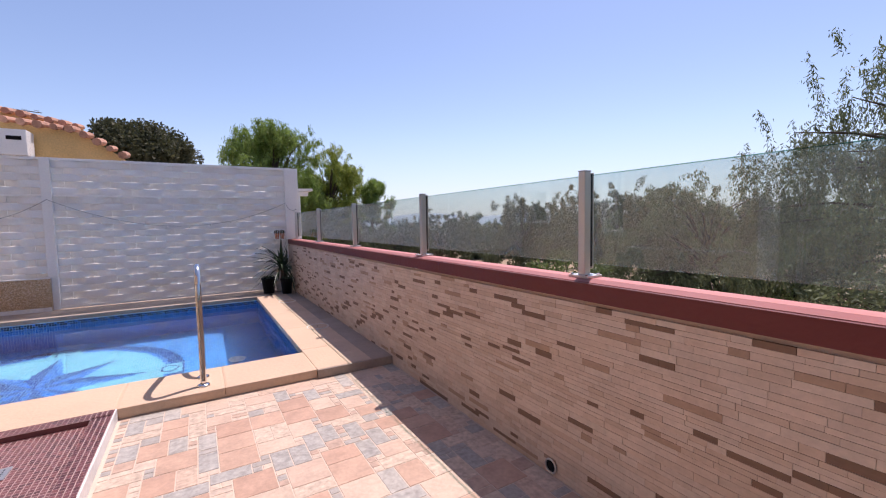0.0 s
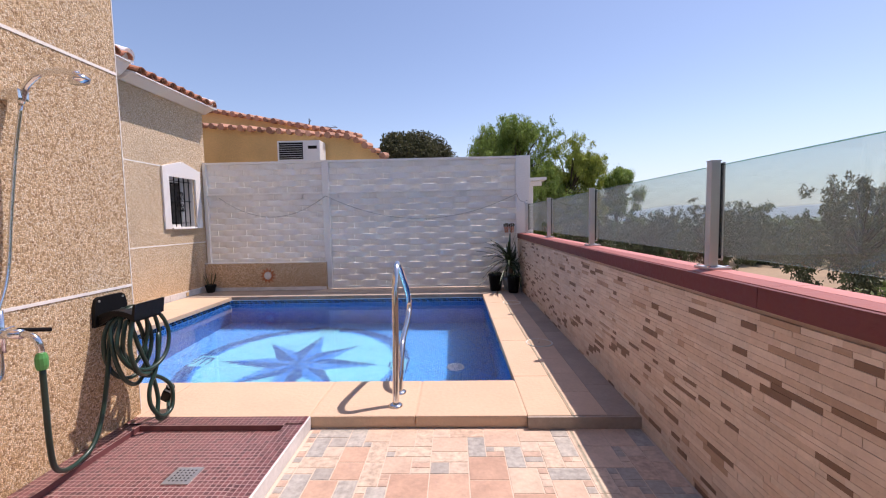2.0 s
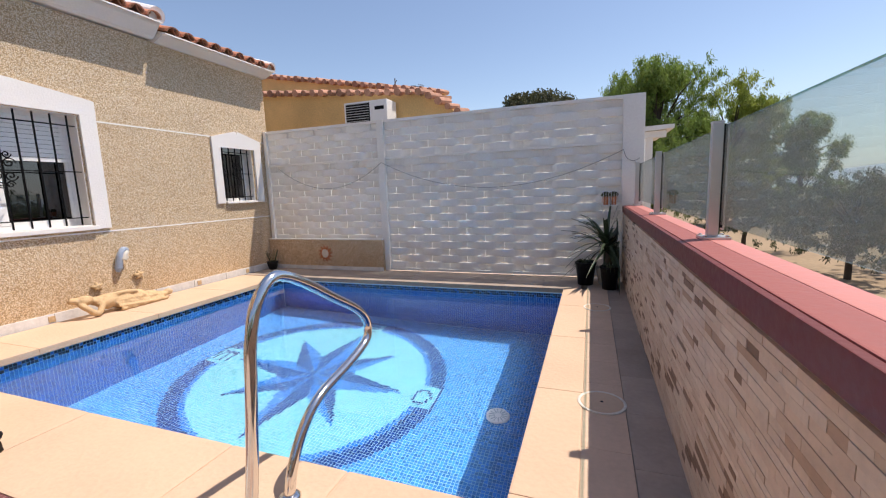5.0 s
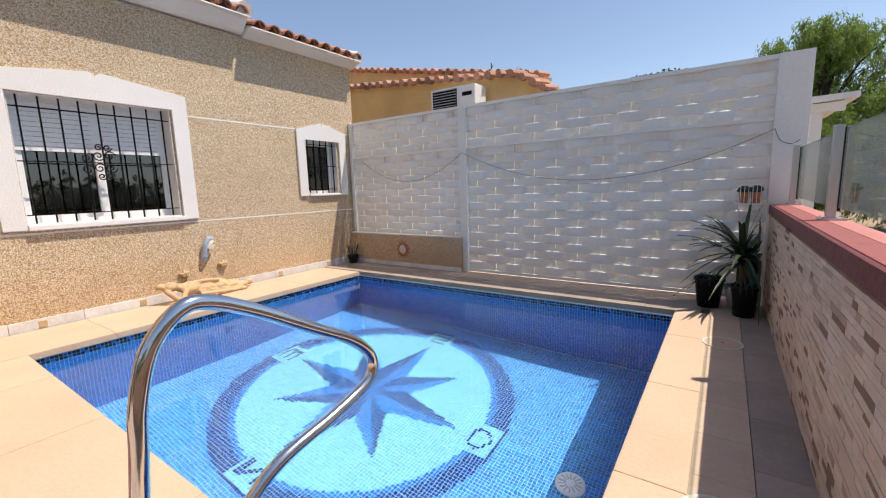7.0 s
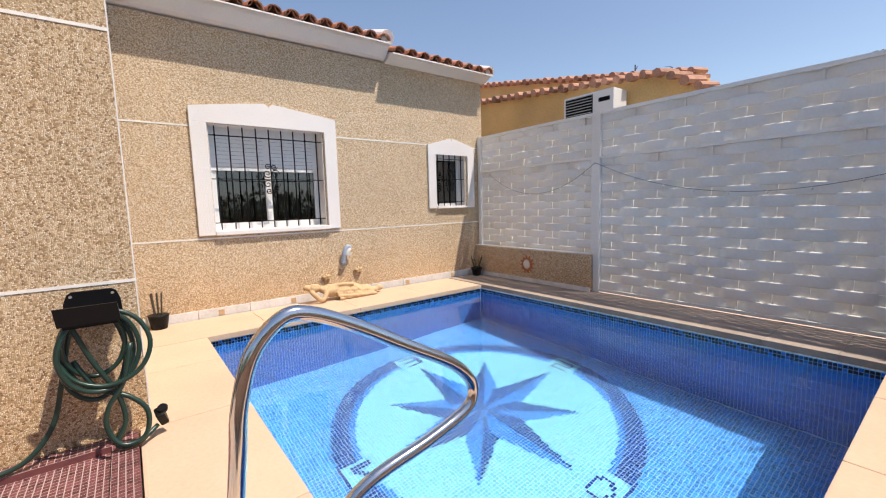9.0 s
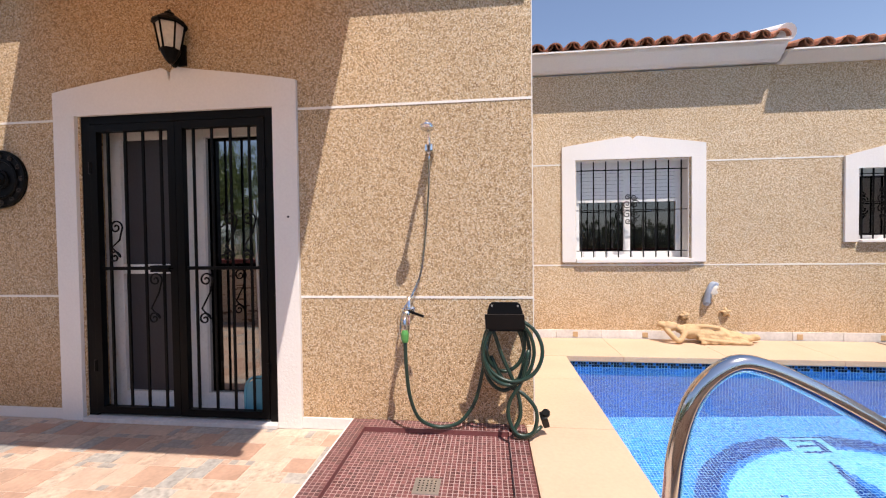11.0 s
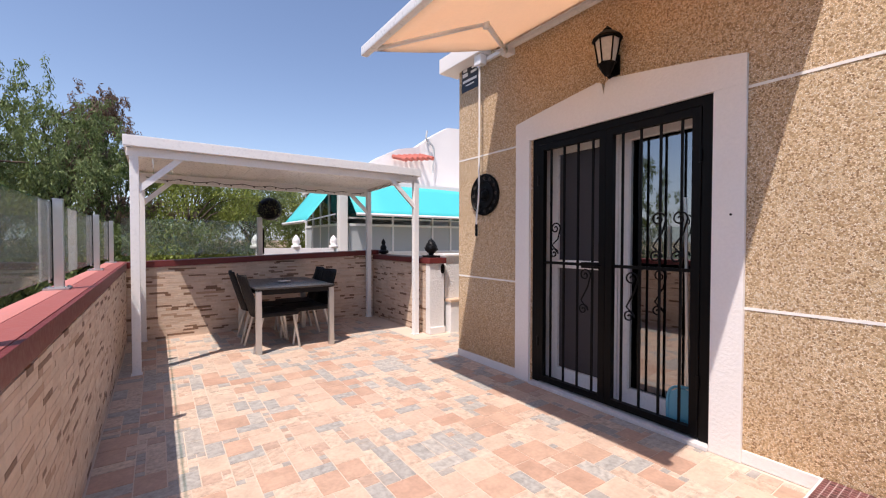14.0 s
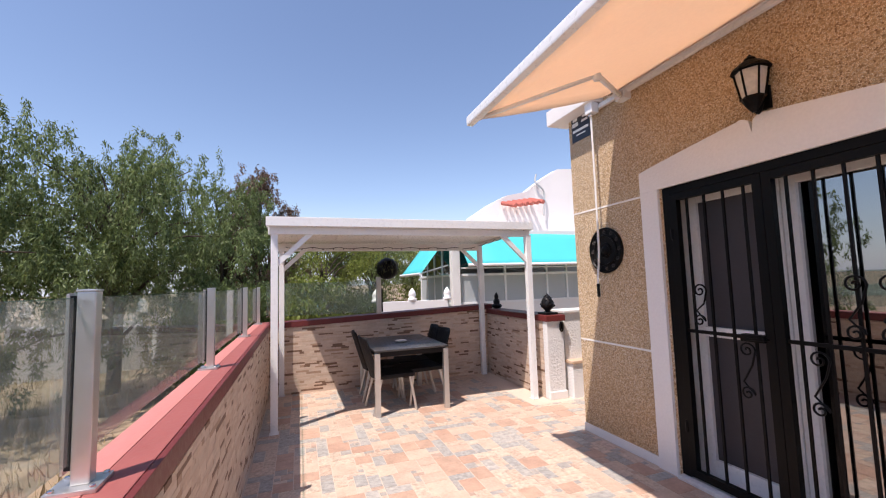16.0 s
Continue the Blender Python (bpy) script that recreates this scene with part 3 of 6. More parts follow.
single("wall_side", box((-6.2, HY1 - 0.28, 0), (FX - 0.28, HY1, 3.42)), STUCCO, (-3, HY1, 0), "tan pebble-dashed return wall of the house", "wall", kind="structure")
single("wall_gable", box((-6.2, HY0, 0), (FX - 0.28, HY0 + 0.28, 3.42)), STUCCO, (-3, HY0, 0), "tan pebble-dashed end wall of the house", "wall", kind="structure")
single("wall_rear", box((-6.4, HY0, 0), (-6.2, 8.30, 3.42)), STUCCO, (-6.3, 3, 0), "plain rear wall of the house", "wall", kind="structure")
single("wall_pool_end", box((-6.2, 8.02, 0), (RX - 0.28, 8.30, 3.17)), STUCCO, (-5, 8.2, 0), "tan pebble-dashed end wall", "wall", kind="structure")
single("ceiling", box((-6.2, HY0 + 0.28, 3.42), (FX - 0.02, HY1 - 0.02, 3.55)), WHITE, (-3, 1, 3.42), "flat roof slab of the house", "roof", kind="structure")
single("floor_inside", box((-6.2, HY0 + 0.28, -0.01), (FX - 0.28, HY1 - 0.28, 0.02)), GREY_FRAME, (-3, 1, 0), "grey floor inside the house", "floor", kind="structure")
# this wall's near-black colour stands in for the unlit depth of the room
single("wall_inside", box((-2.9, HY0 + 0.28, 0.02), (-2.8, HY1 - 0.28, 3.42)), DARK, (-2.85, 1, 0), "near-black inner wall with the unlit room's gloom in its colour", "wall", kind="structure")

for z, spans in ((2.134, ((HY0, 0.236), (2.032, HY1))), (0.885, ((HY0, 0.236), (2.032, HY1)))):
    for a, b in spans:
        single("trim", box((FX, a, z - 0.008), (FX + 0.003, b, z + 0.008)), LINE, (FX, a, z), "thin white joint line in the pebble-dash", "joint", kind="structure")
for z, spans in ((2.125, ((HY1, 4.15), (5.755, 7.19), (8.09, 8.29))), (0.935, ((HY1, 8.29),))):
    for a, b in spans:
        single("trim", box((RX, a, z - 0.008), (RX + 0.003, b, z + 0.008)), LINE, (RX, a, z), "thin white joint line in the pebble-dash", "joint", kind="structure")
single("trim", box((FX - 0.02, HY1, 0.1), (FX + 0.002, HY1 + 0.006, 3.4)), LINE, (FX, HY1, 0.1), "white corner bead of the house", "joint", kind="structure")

# skirtings
for a, b in ((HY0, 0.24), (2.032, 2.38)):
    single("baseboard", box((FX, a, 0), (FX + 0.014, b, 0.075), 0.004), WHITE, (FX, a, 0), "white marble skirting at the foot of the wall", "skirting", kind="structure")
SKIRT = material("white_marble", (0.66, 0.64, 0.62), 0.5, vary=0.2, coarse=6, bump=0.1, piece=0.06)
skirt = thing("baseboard", (RX, 3.6, TZ), "white marble skirting with small terracotta squares", "skirting", kind="structure")
ya = HY1
for k in range(9):
    yb = min(ya + 0.52, 8.2)
    part("skirting_piece", box((RX, ya + 0.002, TZ - 0.01), (RX + 0.013, yb - 0.002, TZ + 0.092), 0.004), SKIRT, skirt)
    ya = yb
for y in (4.30, 5.09, 6.75, 7.6):
    part("inset_square", box((RX + 0.011, y - 0.03, TZ + 0.01), (RX + 0.018, y + 0.03, TZ + 0.07), 0.003), STONE, skirt, "terracotta inset square")


def surround(name, x, ya, yb, za, zb, band, peak, label, sides_to=None, sill=True, notch=0.045):
    """A white painted surround with a curved head that comes to a notch at its middle."""
    th = thing(name, (x, (ya + yb) / 2, za), label, "surround", kind="structure")
    mid = (ya + yb) / 2
    lo = za if sides_to is None else sides_to
    for a, b in ((ya, ya + band), (yb - band, yb)):
        part("jamb", box((x, a, lo), (x + 0.028, b, zb - band), 0.004), WHITE, th)
    def head(s):
        # s from 0 at the outer end to 1 at the middle
        return zb + peak * (s ** 0.9)
    pts = []
    for i in range(11):
        s = i / 10 * 0.90
        pts.append((ya + (mid - ya) * s, head(s)))
    for s, dz in ((0.93, 0.004), (0.96, -0.006), (0.985, -0.022), (1.0, -notch)):
        pts.append((ya + (mid - ya) * s, head(0.93) + dz))
    full = pts + [(2 * mid - y, z) for y, z in reversed(pts[:-1])]
    outline = [(x, ya, zb - band)] + [(x, y, z) for y, z in full] + [(x, yb, zb - band)]
    part("head", prism(outline, (0.028, 0, 0)), WHITE, th)
    return th


door_sur = surround("door_surround", FX, 0.236, 2.032, 0, 2.32, 0.167, 0.135, "cream-white plaster surround with a notched curved head", notch=0.10)
s1 = surround("window_surround", RX, 4.152, 5.752, 0.97, 2.325, 0.155, 0.11, "white window surround with a notched curved head")
part("sill", box((RX, 4.315, 0.965), (RX + 0.045, 5.62, 1.01), 0.006), WHITE, s1)
s2 = surround("window_surround", RX, 7.19, 8.097, 1.178, 2.122, 0.135, 0.12, "small white window surround with a notched curved head")
part("sill", box((RX, 7.345, 1.172), (RX + 0.045, 7.96, 1.20), 0.006), WHITE, s2)


def window(opening, name, label, blind, sashes):
    """A white sliding window with a half-lowered roller blind behind iron bars."""
    ya, yb, za, zb = opening
    xi = RX - 0.165
    w = thing(name, (xi, (ya + yb) / 2, za), label, "window", kind="structure")
    f = bmesh.new()
    for lo, hi in (((xi - 0.05, ya, za), (xi, ya + 0.045, zb)), ((xi - 0.05, yb - 0.045, za), (xi, yb, zb)), ((xi - 0.05, ya + 0.045, za), (xi, yb - 0.045, za + 0.05)), ((xi - 0.05, ya + 0.045, zb - 0.045), (xi, yb - 0.045, zb))):
        box(lo, hi, 0.004, f)
    part("window_frame", f, LACQUER, w)
    mid = (ya + yb) / 2
    if sashes == 2:
        part("mullion", box((xi - 0.045, mid - 0.035, za + 0.05), (xi + 0.004, mid + 0.035, zb - 0.045), 0.004), LACQUER, w)
    part("pane", box((xi - 0.03, ya + 0.045, za + 0.05), (xi - 0.024, yb - 0.045, zb - 0.045)), PANE, w).visible_shadow = False
    # thin near-black sheet in place of an unlit room
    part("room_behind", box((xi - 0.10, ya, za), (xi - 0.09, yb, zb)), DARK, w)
    for lo, hi in (((xi, ya, za), (RX - 0.002, ya + 0.006, zb)), ((xi, yb - 0.006, za), (RX - 0.002, yb, zb)), ((xi, ya + 0.006, zb - 0.006), (RX - 0.002, yb - 0.006, zb)), ((xi, ya + 0.006, za), (RX - 0.002, yb - 0.006, za + 0.008))):
        part("reveal", box(lo, hi), WHITE, w)
    for a, b in ((ya + 0.045, mid - 0.01), (mid + 0.01, yb - 0.045)) if sashes == 2 else ():
        for lo, hi in (((xi - 0.022, a, za + 0.05), (xi - 0.004, a + 0.03, zb - 0.045)), ((xi - 0.022, b - 0.03, za + 0.05), (xi - 0.004, b, zb - 0.045)), ((xi - 0.022, a + 0.03, za + 0.05), (xi - 0.004, b - 0.03, za + 0.085))):
            part("sash_rail", box(lo, hi, 0.003), LACQUER, w)
    z = zb
    while z > blind:
        part("blind_slat", box((xi + 0.002, ya + 0.02, z - 0.043), (xi + 0.012, yb - 0.02, z - 0.002), 0.003), LACQUER, w)
        z -= 0.044
    return w


window(BIG, "window_1", "white sliding window with a half-lowered blind", 1.70, 2)
window(SMALL, "window_2", "small white window behind iron bars", 1.93, 1)


def scroll(cx, turn, size):
    """Points of a wrought spiral in a plane (u, w)."""
    return [(cx[0] + size * (1 - i / 26) * math.cos(turn * i * 0.42), cx[1] + size * (1 - i / 26) * math.sin(turn * i * 0.42)) for i in range(23)]


def grille(opening, name, bars, rails, label):
    ya, yb, za, zb = opening
    x = RX - 0.035
    gth = thing(name, (x, (ya + yb) / 2, za), label, "window grille")
    for k in range(bars):
        y = ya + (yb - ya) * (k + 0.5) / bars
        part("bar", box((x - 0.006, y - 0.006, za + 0.012), (x + 0.006, y + 0.006, zb - 0.012)), IRON, gth)
    for z in rails:
        part("rail", box((x - 0.005, ya - 0.004, z - 0.005), (x + 0.005, yb + 0.004, z + 0.005)), IRON, gth)
    mid, zc = (ya + yb) / 2, (za + zb) / 2 + 0.0
    for s in (-1, 1):
        for t in (-1, 1):
            sp = scroll((0.045 * s, 0.06 * t), s * t, 0.05)
            part("scroll", tube([(x + 0.012, mid + u, zc + w) for u, w in sp], 0.006, 6), IRON, gth)
            sp = scroll((0.035 * s, 0.14 * t), -s * t, 0.035)
            part("scroll", tube([(x + 0.012, mid + u, zc + w) for u, w in sp], 0.006, 6), IRON, gth)
    return gth


grille(BIG, "window_grille", 9, (1.10, 1.58, 2.05), "black iron window bars with a scrolled middle")
grille(SMALL, "window_grille", 5, (1.27, 1.62, 1.93), "narrow black iron window bars with a scrolled middle")

# ---- glazed door and iron gate ----
ya, yb, za, zb = DOOR
dx = FX - 0.17
d1 = thing("door_1", (dx, (ya + yb) / 2, 0), "white double door with glazed leaves, closed", "door", kind="structure")
single("doorstep", box((FX - 0.27, ya, 0.0), (FX + 0.05, yb, 0.028), 0.006), SKIRT, (FX, 1.1, 0), "white marble threshold under the door", "threshold", kind="structure")
f = bmesh.new()
for lo, hi in (((dx - 0.06, ya, 0.028), (dx, ya + 0.06, zb)), ((dx - 0.06, yb - 0.06, 0.028), (dx, yb, zb)), ((dx - 0.06, ya + 0.06, zb - 0.06), (dx, yb - 0.06, zb))):
    box(lo, hi, 0.004, f)
part("door_frame", f, LACQUER, d1)
dm = (ya + yb) / 2
for a, b in ((ya + 0.06, dm), (dm, yb - 0.06)):
    leaf = bmesh.new()
    for lo, hi in (((dx - 0.05, a + 0.003, 0.032), (dx + 0.006, a + 0.085, zb - 0.063)), ((dx - 0.05, b - 0.085, 0.032), (dx + 0.006, b - 0.003, zb - 0.063)), ((dx - 0.05, a + 0.085, 0.032), (dx + 0.006, b - 0.085, 0.15)), ((dx - 0.05, a + 0.085, zb - 0.15), (dx + 0.006, b - 0.085, zb - 0.063)), ((dx - 0.05, a + 0.085, 1.03), (dx + 0.006, b - 0.085, 1.10))):
        if a > 1 and lo[2] == 1.03:
            continue
        box(lo, hi, 0.004, leaf)
    lf = part("leaf", leaf, LACQUER, d1)
    if a < 1:
        screen = bmesh.new()
        box((dx - 0.03, a + 0.085, 0.15), (dx - 0.022, b - 0.085, 1.03), 0, screen)
        box((dx - 0.03, a + 0.085, 1.10), (dx - 0.022, b - 0.085, zb - 0.15), 0, screen)
        part("screen", screen, material("fly_screen", (0.045, 0.04, 0.045), 0.6, vary=0.1), lf, "dark grey fly screen")
    else:
        part("pane", box((dx - 0.03, a + 0.085, 0.15), (dx - 0.022, b - 0.085, zb - 0.15)), MIRROR_PANE, lf).visible_shadow = False

gx = FX + 0.0
gate = thing("security_gate", (gx, dm, 0), "black wrought-iron double gate with scrolls, closed in front of the door", "gate")
fr = bmesh.new()
for lo, hi in (((gx - 0.045, ya + 0.002, 0.03), (gx - 0.003, ya + 0.07, zb - 0.003)), ((gx - 0.045, yb - 0.07, 0.03), (gx - 0.003, yb - 0.002, zb - 0.003)), ((gx - 0.045, ya + 0.07, zb - 0.075), (gx - 0.003, yb - 0.07, zb - 0.003))):
    box(lo, hi, 0.003, fr)
part("gate_frame", fr, IRON, gate)
for a, b in ((ya + 0.07, dm), (dm, yb - 0.07)):
    lf = bmesh.new()
    for lo, hi in (((gx - 0.04, a + 0.002, 0.045), (gx + 0.004, a + 0.055, zb - 0.08)), ((gx - 0.04, b - 0.055, 0.045), (gx + 0.004, b - 0.002, zb - 0.08)), ((gx - 0.04, a + 0.055, 0.045), (gx + 0.004, b - 0.055, 0.095)), ((gx - 0.04, a + 0.055, zb - 0.13), (gx + 0.004, b - 0.055, zb - 0.08)), ((gx - 0.024, a + 0.055, 1.068), (gx - 0.014, b - 0.055, 1.092))):
        box(lo, hi, 0.002, lf)
    gl = part("gate_leaf", lf, IRON, gate)
    ys = [a + 0.055 + (b - a - 0.11) * (k + 0.5) / 4 for k in range(4)]
    for y in ys:
        part("bar", box((gx - 0.027, y - 0.007, 0.095), (gx - 0.013, y + 0.007, zb - 0.13)), IRON, gl)
    for (u, z0, z1, s) in ((ys[0] + 0.03, 1.11, 1.42, 1), (ys[2] + 0.05, 0.68, 1.05, -1)) if a < 1 else ((ys[0] + 0.05, 0.68, 1.05, -1), (ys[1] + 0.10, 1.11, 1.46, 1), (ys[2] + 0.10, 1.11, 1.46, 1)):
        line = [(gx + 0.002, u + 0.035 - s * 0.0 + p, z1 - 0.05 + q) for p, q in reversed(scroll((0, 0), 1, 0.05))]
        line += [(gx + 0.002, u + 0.06, z1 - 0.14), (gx + 0.002, u - 0.0, z0 + 0.12)]
        line += [(gx + 0.002, u + 0.02 + p, z0 + 0.05 + q) for p, q in scroll((0, 0), 1, 0.045)]
        part("scroll", tube(line, 0.006, 6), IRON, gl)
    if a < 1:
        part("lock", box((gx - 0.045, b - 0.20, 1.055), (gx + 0.016, b - 0.055, 1.10), 0.004), IRON, gl)
        part("handle", tube([(gx + 0.02, b - 0.03, 1.08), (gx + 0.05, b - 0.03, 1.08), (gx + 0.052, b - 0.13, 1.075)], 0.008, 8), IRON, gl)
    for z in (0.35, 1.75):
        part("hinge", tube([(gx + 0.004, a + 0.004 if a < 1 else b - 0.004, z), (gx + 0.004, a + 0.004 if a < 1 else b - 0.004, z + 0.08)], 0.012, 8), IRON, gl)


# ---- roof edge beside the pool ----
def tile_mesh(mat):
    """A barrel tile: a half pipe, a little narrower at its upper end, with thickness."""
    bm = bmesh.new()
    rows = []
    for s, r in ((0.0, 0.088), (1.0, 0.072)):
        outer = [bm.verts.new((-0.42 * s, r * math.cos(math.pi * k / 7), r * math.sin(math.pi * k / 7) * 0.85)) for k in range(8)]
        inner = [bm.verts.new((-0.42 * s, (r - 0.014) * math.cos(math.pi * k / 7), (r - 0.014) * math.sin(math.pi * k / 7) * 0.85)) for k in range(8)]
        rows.append((outer, inner))
    (o0, i0), (o1, i1) = rows
    for k in range(7):
        bm.faces.new((o0[k], o0[k + 1], o1[k + 1], o1[k]))
        bm.faces.new((i0[k + 1], i0[k], i1[k], i1[k + 1]))
        bm.faces.new((o0[k + 1], o0[k], i0[k], i0[k + 1]))
    return finish("roof_tile", bm, mat, False)


TILE = tile_mesh(ROOF_TILE)


def eave(name, ya, yb, z, cornice, label, pitch=17, x_edge=RX + 0.245):
    """White cornice, roof slope and rows of barrel tiles along y."""
    th = thing(name, (RX, (ya + yb) / 2, z), label, "roof", kind="structure")
    outline = [(RX - 0.05, ya, z), (RX + 0.03, ya, z), (RX + 0.07, ya, z + 0.02), (x_edge - 0.07, ya, z + cornice * 0.75), (x_edge - 0.05, ya, z + cornice), (RX - 0.05, ya, z + cornice)]
    part("cornice", prism(outline, (0, yb - ya, 0)), WHITE, th)
    top = z + cornice
    slope = math.tan(radians(pitch))
    part("slope", prism([(x_edge - 0.008, ya, top - 0.006), (RX - 1.9, ya, top + slope * (x_edge - RX + 1.84)), (RX - 1.9, ya, top + slope * (x_edge - RX + 1.84) - 0.05), (x_edge - 0.008, ya, top - 0.022)], (0, yb - ya, 0)), WHITE, th)
    n = int((yb - ya) / 0.195)
    for i in range(n):
        for j in range(4):
            for flip in (0, 1):
                if flip and j > 1:
                    continue
                x = x_edge - j * 0.36 - (0.02 if flip else 0)
                ob = new("roof_tile", TILE)
                ob.parent = th
                y = ya + (i + 0.5) * (yb - ya) / n + (0.0975 if flip else 0)
                zt = top + slope * (x_edge - x) + (0.075 if flip else 0.012)
                if flip and y > yb - 0.02:
                    continue
                m = Matrix.Translation((x - RX, y - (ya + yb) / 2, zt - z)) @ pose(0, 0, 0, 180 if flip else 0, pitch if not flip else pitch, 0)
                ob.matrix_basis = m
    return th


eave("eave_high", HY1, 6.50, 3.19, 0.17, "terracotta barrel-tile eave over a white cornice")
eave("eave_low", 6.52, 8.36, 3.16, 0.09, "lower terracotta barrel-tile eave over a white cornice")
single("ridge_end", tube([(RX + 0.20, 6.47, 3.42), (RX - 0.4, 6.47, 3.62)], 0.10, 14), WHITE, (RX, 6.47, 3.4), "whitewashed end tile of the higher roof", "ridge tile", kind="structure")
single("ridge_end", tube([(RX + 0.20, 8.33, 3.30), (RX - 0.4, 8.33, 3.49)], 0.085, 14), WHITE, (RX, 8.33, 3.3), "whitewashed end tile of the lower roof", "ridge tile", kind="structure")
single("cornice_front", box((FX - 0.10, HY0 - 0.16, 3.10), (FX + 0.16, -0.14, 3.26), 0.01), WHITE, (FX, HY0, 3.1), "white cornice at the corner of the house", "cornice", kind="structure")
single("cornice_front", box((FX - 0.02, -0.14, 3.26), (FX + 0.22, HY1 + 0.1, 3.42), 0.01), WHITE, (FX, 1, 3.26), "white cornice along the top of the house wall", "cornice", kind="structure")

# ---- woven fence at the end of the terrace ----
fence = thing("fence", (0, EY, TZ), "white woven plastic board fence on posts", "fence", kind="structure")
for a, b in ((-3.82, -3.76), (-1.735, -1.62), (1.59, 1.83)):
    part("post", box((a, EY - 0.025, TZ), (b, EY + 0.09, 2.30), 0.006), FENCE, fence)
for z0, z1 in ((1.735, 1.765), (2.262, 2.30), (TZ + 0.005, TZ + 0.04)):
    for a, b in ((-3.76, -1.735), (-1.62, 1.59)):
        part("rail", box((a, EY - 0.012, z0), (b, EY + 0.06, z1), 0.004), FENCE, fence)


def woven(xa, xb, z, high, phase, half):
    """One board that runs in and out between the stakes."""
    bm = bmesh.new()
    n = max(2, int((xb - xa) / 0.028))
    rows = []
    for i in range(n + 1):
        x = xa + (xb - xa) * i / n
        w = math.sin(math.pi * (x - xa) / half + phase)
        y = EY + 0.024 - 0.020 * (abs(w) ** 0.55) * (1 if w > 0 else -1)
        rows.append([bm.verts.new((x, y + dy, z + dz)) for dy, dz in ((0.001, -0.005), (-0.003, 0.006), (-0.003, high - 0.006), (0.001, high + 0.005), (0.006, high + 0.005), (0.006, -0.005))])
    for a, b in zip(rows, rows[1:]):
        for k in range(6):
            bm.faces.new((a[k], b[k], b[(k + 1) % 6], a[(k + 1) % 6]))
    bmesh.ops.recalc_face_normals(bm, faces=bm.faces[:])
    return bm


for xa, xb, nstake in ((-3.76, -1.735, 8), (-1.62, 1.59, 12)):
    half = (xb - xa) / nstake
    for zb_, zt_, rows_ in ((TZ + 0.04, 1.735, 16), (1.765, 2.262, 5)):
        h = (zt_ - zb_) / rows_
        for k in range(rows_):
            part("board", woven(xa, xb, zb_ + k * h, h, math.pi * (k % 2), half), FENCE, fence, smooth=True)
    for i in range(nstake):
        x = xa + half * (i + 0.5)
        part("stake", box((x - 0.008, EY + 0.019, TZ + 0.03), (x + 0.008, EY + 0.033, 2.27)), FENCE, fence)
single("plinth_wall", box((RX, 8.13, 0.0), (-1.70, 8.21, 0.545), 0.006), STUCCO, (-2.8, 8.17, 0), "low tan pebble-dashed plinth below the fence", "plinth", kind="structure")
single("plinth_cap", box((RX, 8.125, 0.545), (-1.70, 8.215, 0.56), 0.004), LINE, (-2.8, 8.17, 0.545), "thin white capping on the low plinth", "capping", kind="structure")
single("baseboard", box((RX, 8.115, 0.06), (-1.70, 8.13, 0.13), 0.004), SKIRT, (-2.8, 8.12, 0.06), "white marble skirting along the low plinth", "skirting", kind="structure")

# ---- parapet with stacked-stone face, red cap and glass ----
CAPZ = 0.990


def stone_face(parent, start, along, length, zfun, out, near):
    """Thin stone strips in courses; those within near=(a, b) along the wall are separate pieces."""
    s0, d, o = Vector(start), Vector(along), Vector(out)
    base = origin_of(parent)
    shapes = {}
    verts, faces = [], []
    rnd = random.Random(7)
    count, i_, z = 0, 0.0005, 0.0
    while z < 1.1:
        hgt = rnd.choice((0.019, 0.023, 0.026, 0.030))
        u = -rnd.uniform(0.0, 0.15)
        while u < length:
            w = rnd.choice((0.06, 0.08, 0.11, 0.14, 0.17, 0.20))
            a, b = max(u, 0.0), min(u + w, length)
            u += w
            if b - a < 0.02 or z + hgt > zfun((a + b) / 2):
                continue
            deep = rnd.choice((0.0100, 0.0106, 0.0112, 0.0118))
            corner = s0 + d * a + Vector((0, 0, z))
            p = [d * i * (b - a - 0.0002) + Vector((0, 0, k * (hgt - 0.0002))) for i, k in ((0, 0), (1, 0), (1, 1), (0, 1))]
            q = [v + o * deep + (d * (i_ if n in (0, 3) else -i_)) + Vector((0, 0, i_ if n < 2 else -i_)) for n, v in enumerate(p)]
            ring = [(4, 5, 6, 7)] + [(n, (n + 1) % 4, 4 + (n + 1) % 4, 4 + n) for n in range(4)]
            if near[0] < a and b < near[1] and count < 295 and 0.30 < z < 0.92:
                key = (round(b - a, 3), hgt, deep)
                if key not in shapes:
                    me = bpy.data.meshes.new("stone_strip")
                    me.from_pydata(p + q, [], ring)
                    me.materials.append(LEDGE)
                    shapes[key] = me
                ob = new("stone_strip", shapes[key])
                ob.parent, ob.location = parent, corner - base
                count += 1
            else:
                k = len(verts)
                verts += [corner + v - base for v in p + q]
                faces += [tuple(k + n for n in f) for f in ring]
        z += hgt
    me = bpy.data.meshes.new("stone_strips")
    me.from_pydata(verts, [], faces)
    me.materials.append(LEDGE_REST)
    ob = new("stone_strips", me)
    ob.parent = parent
    tagged(ob, kind="stuff")


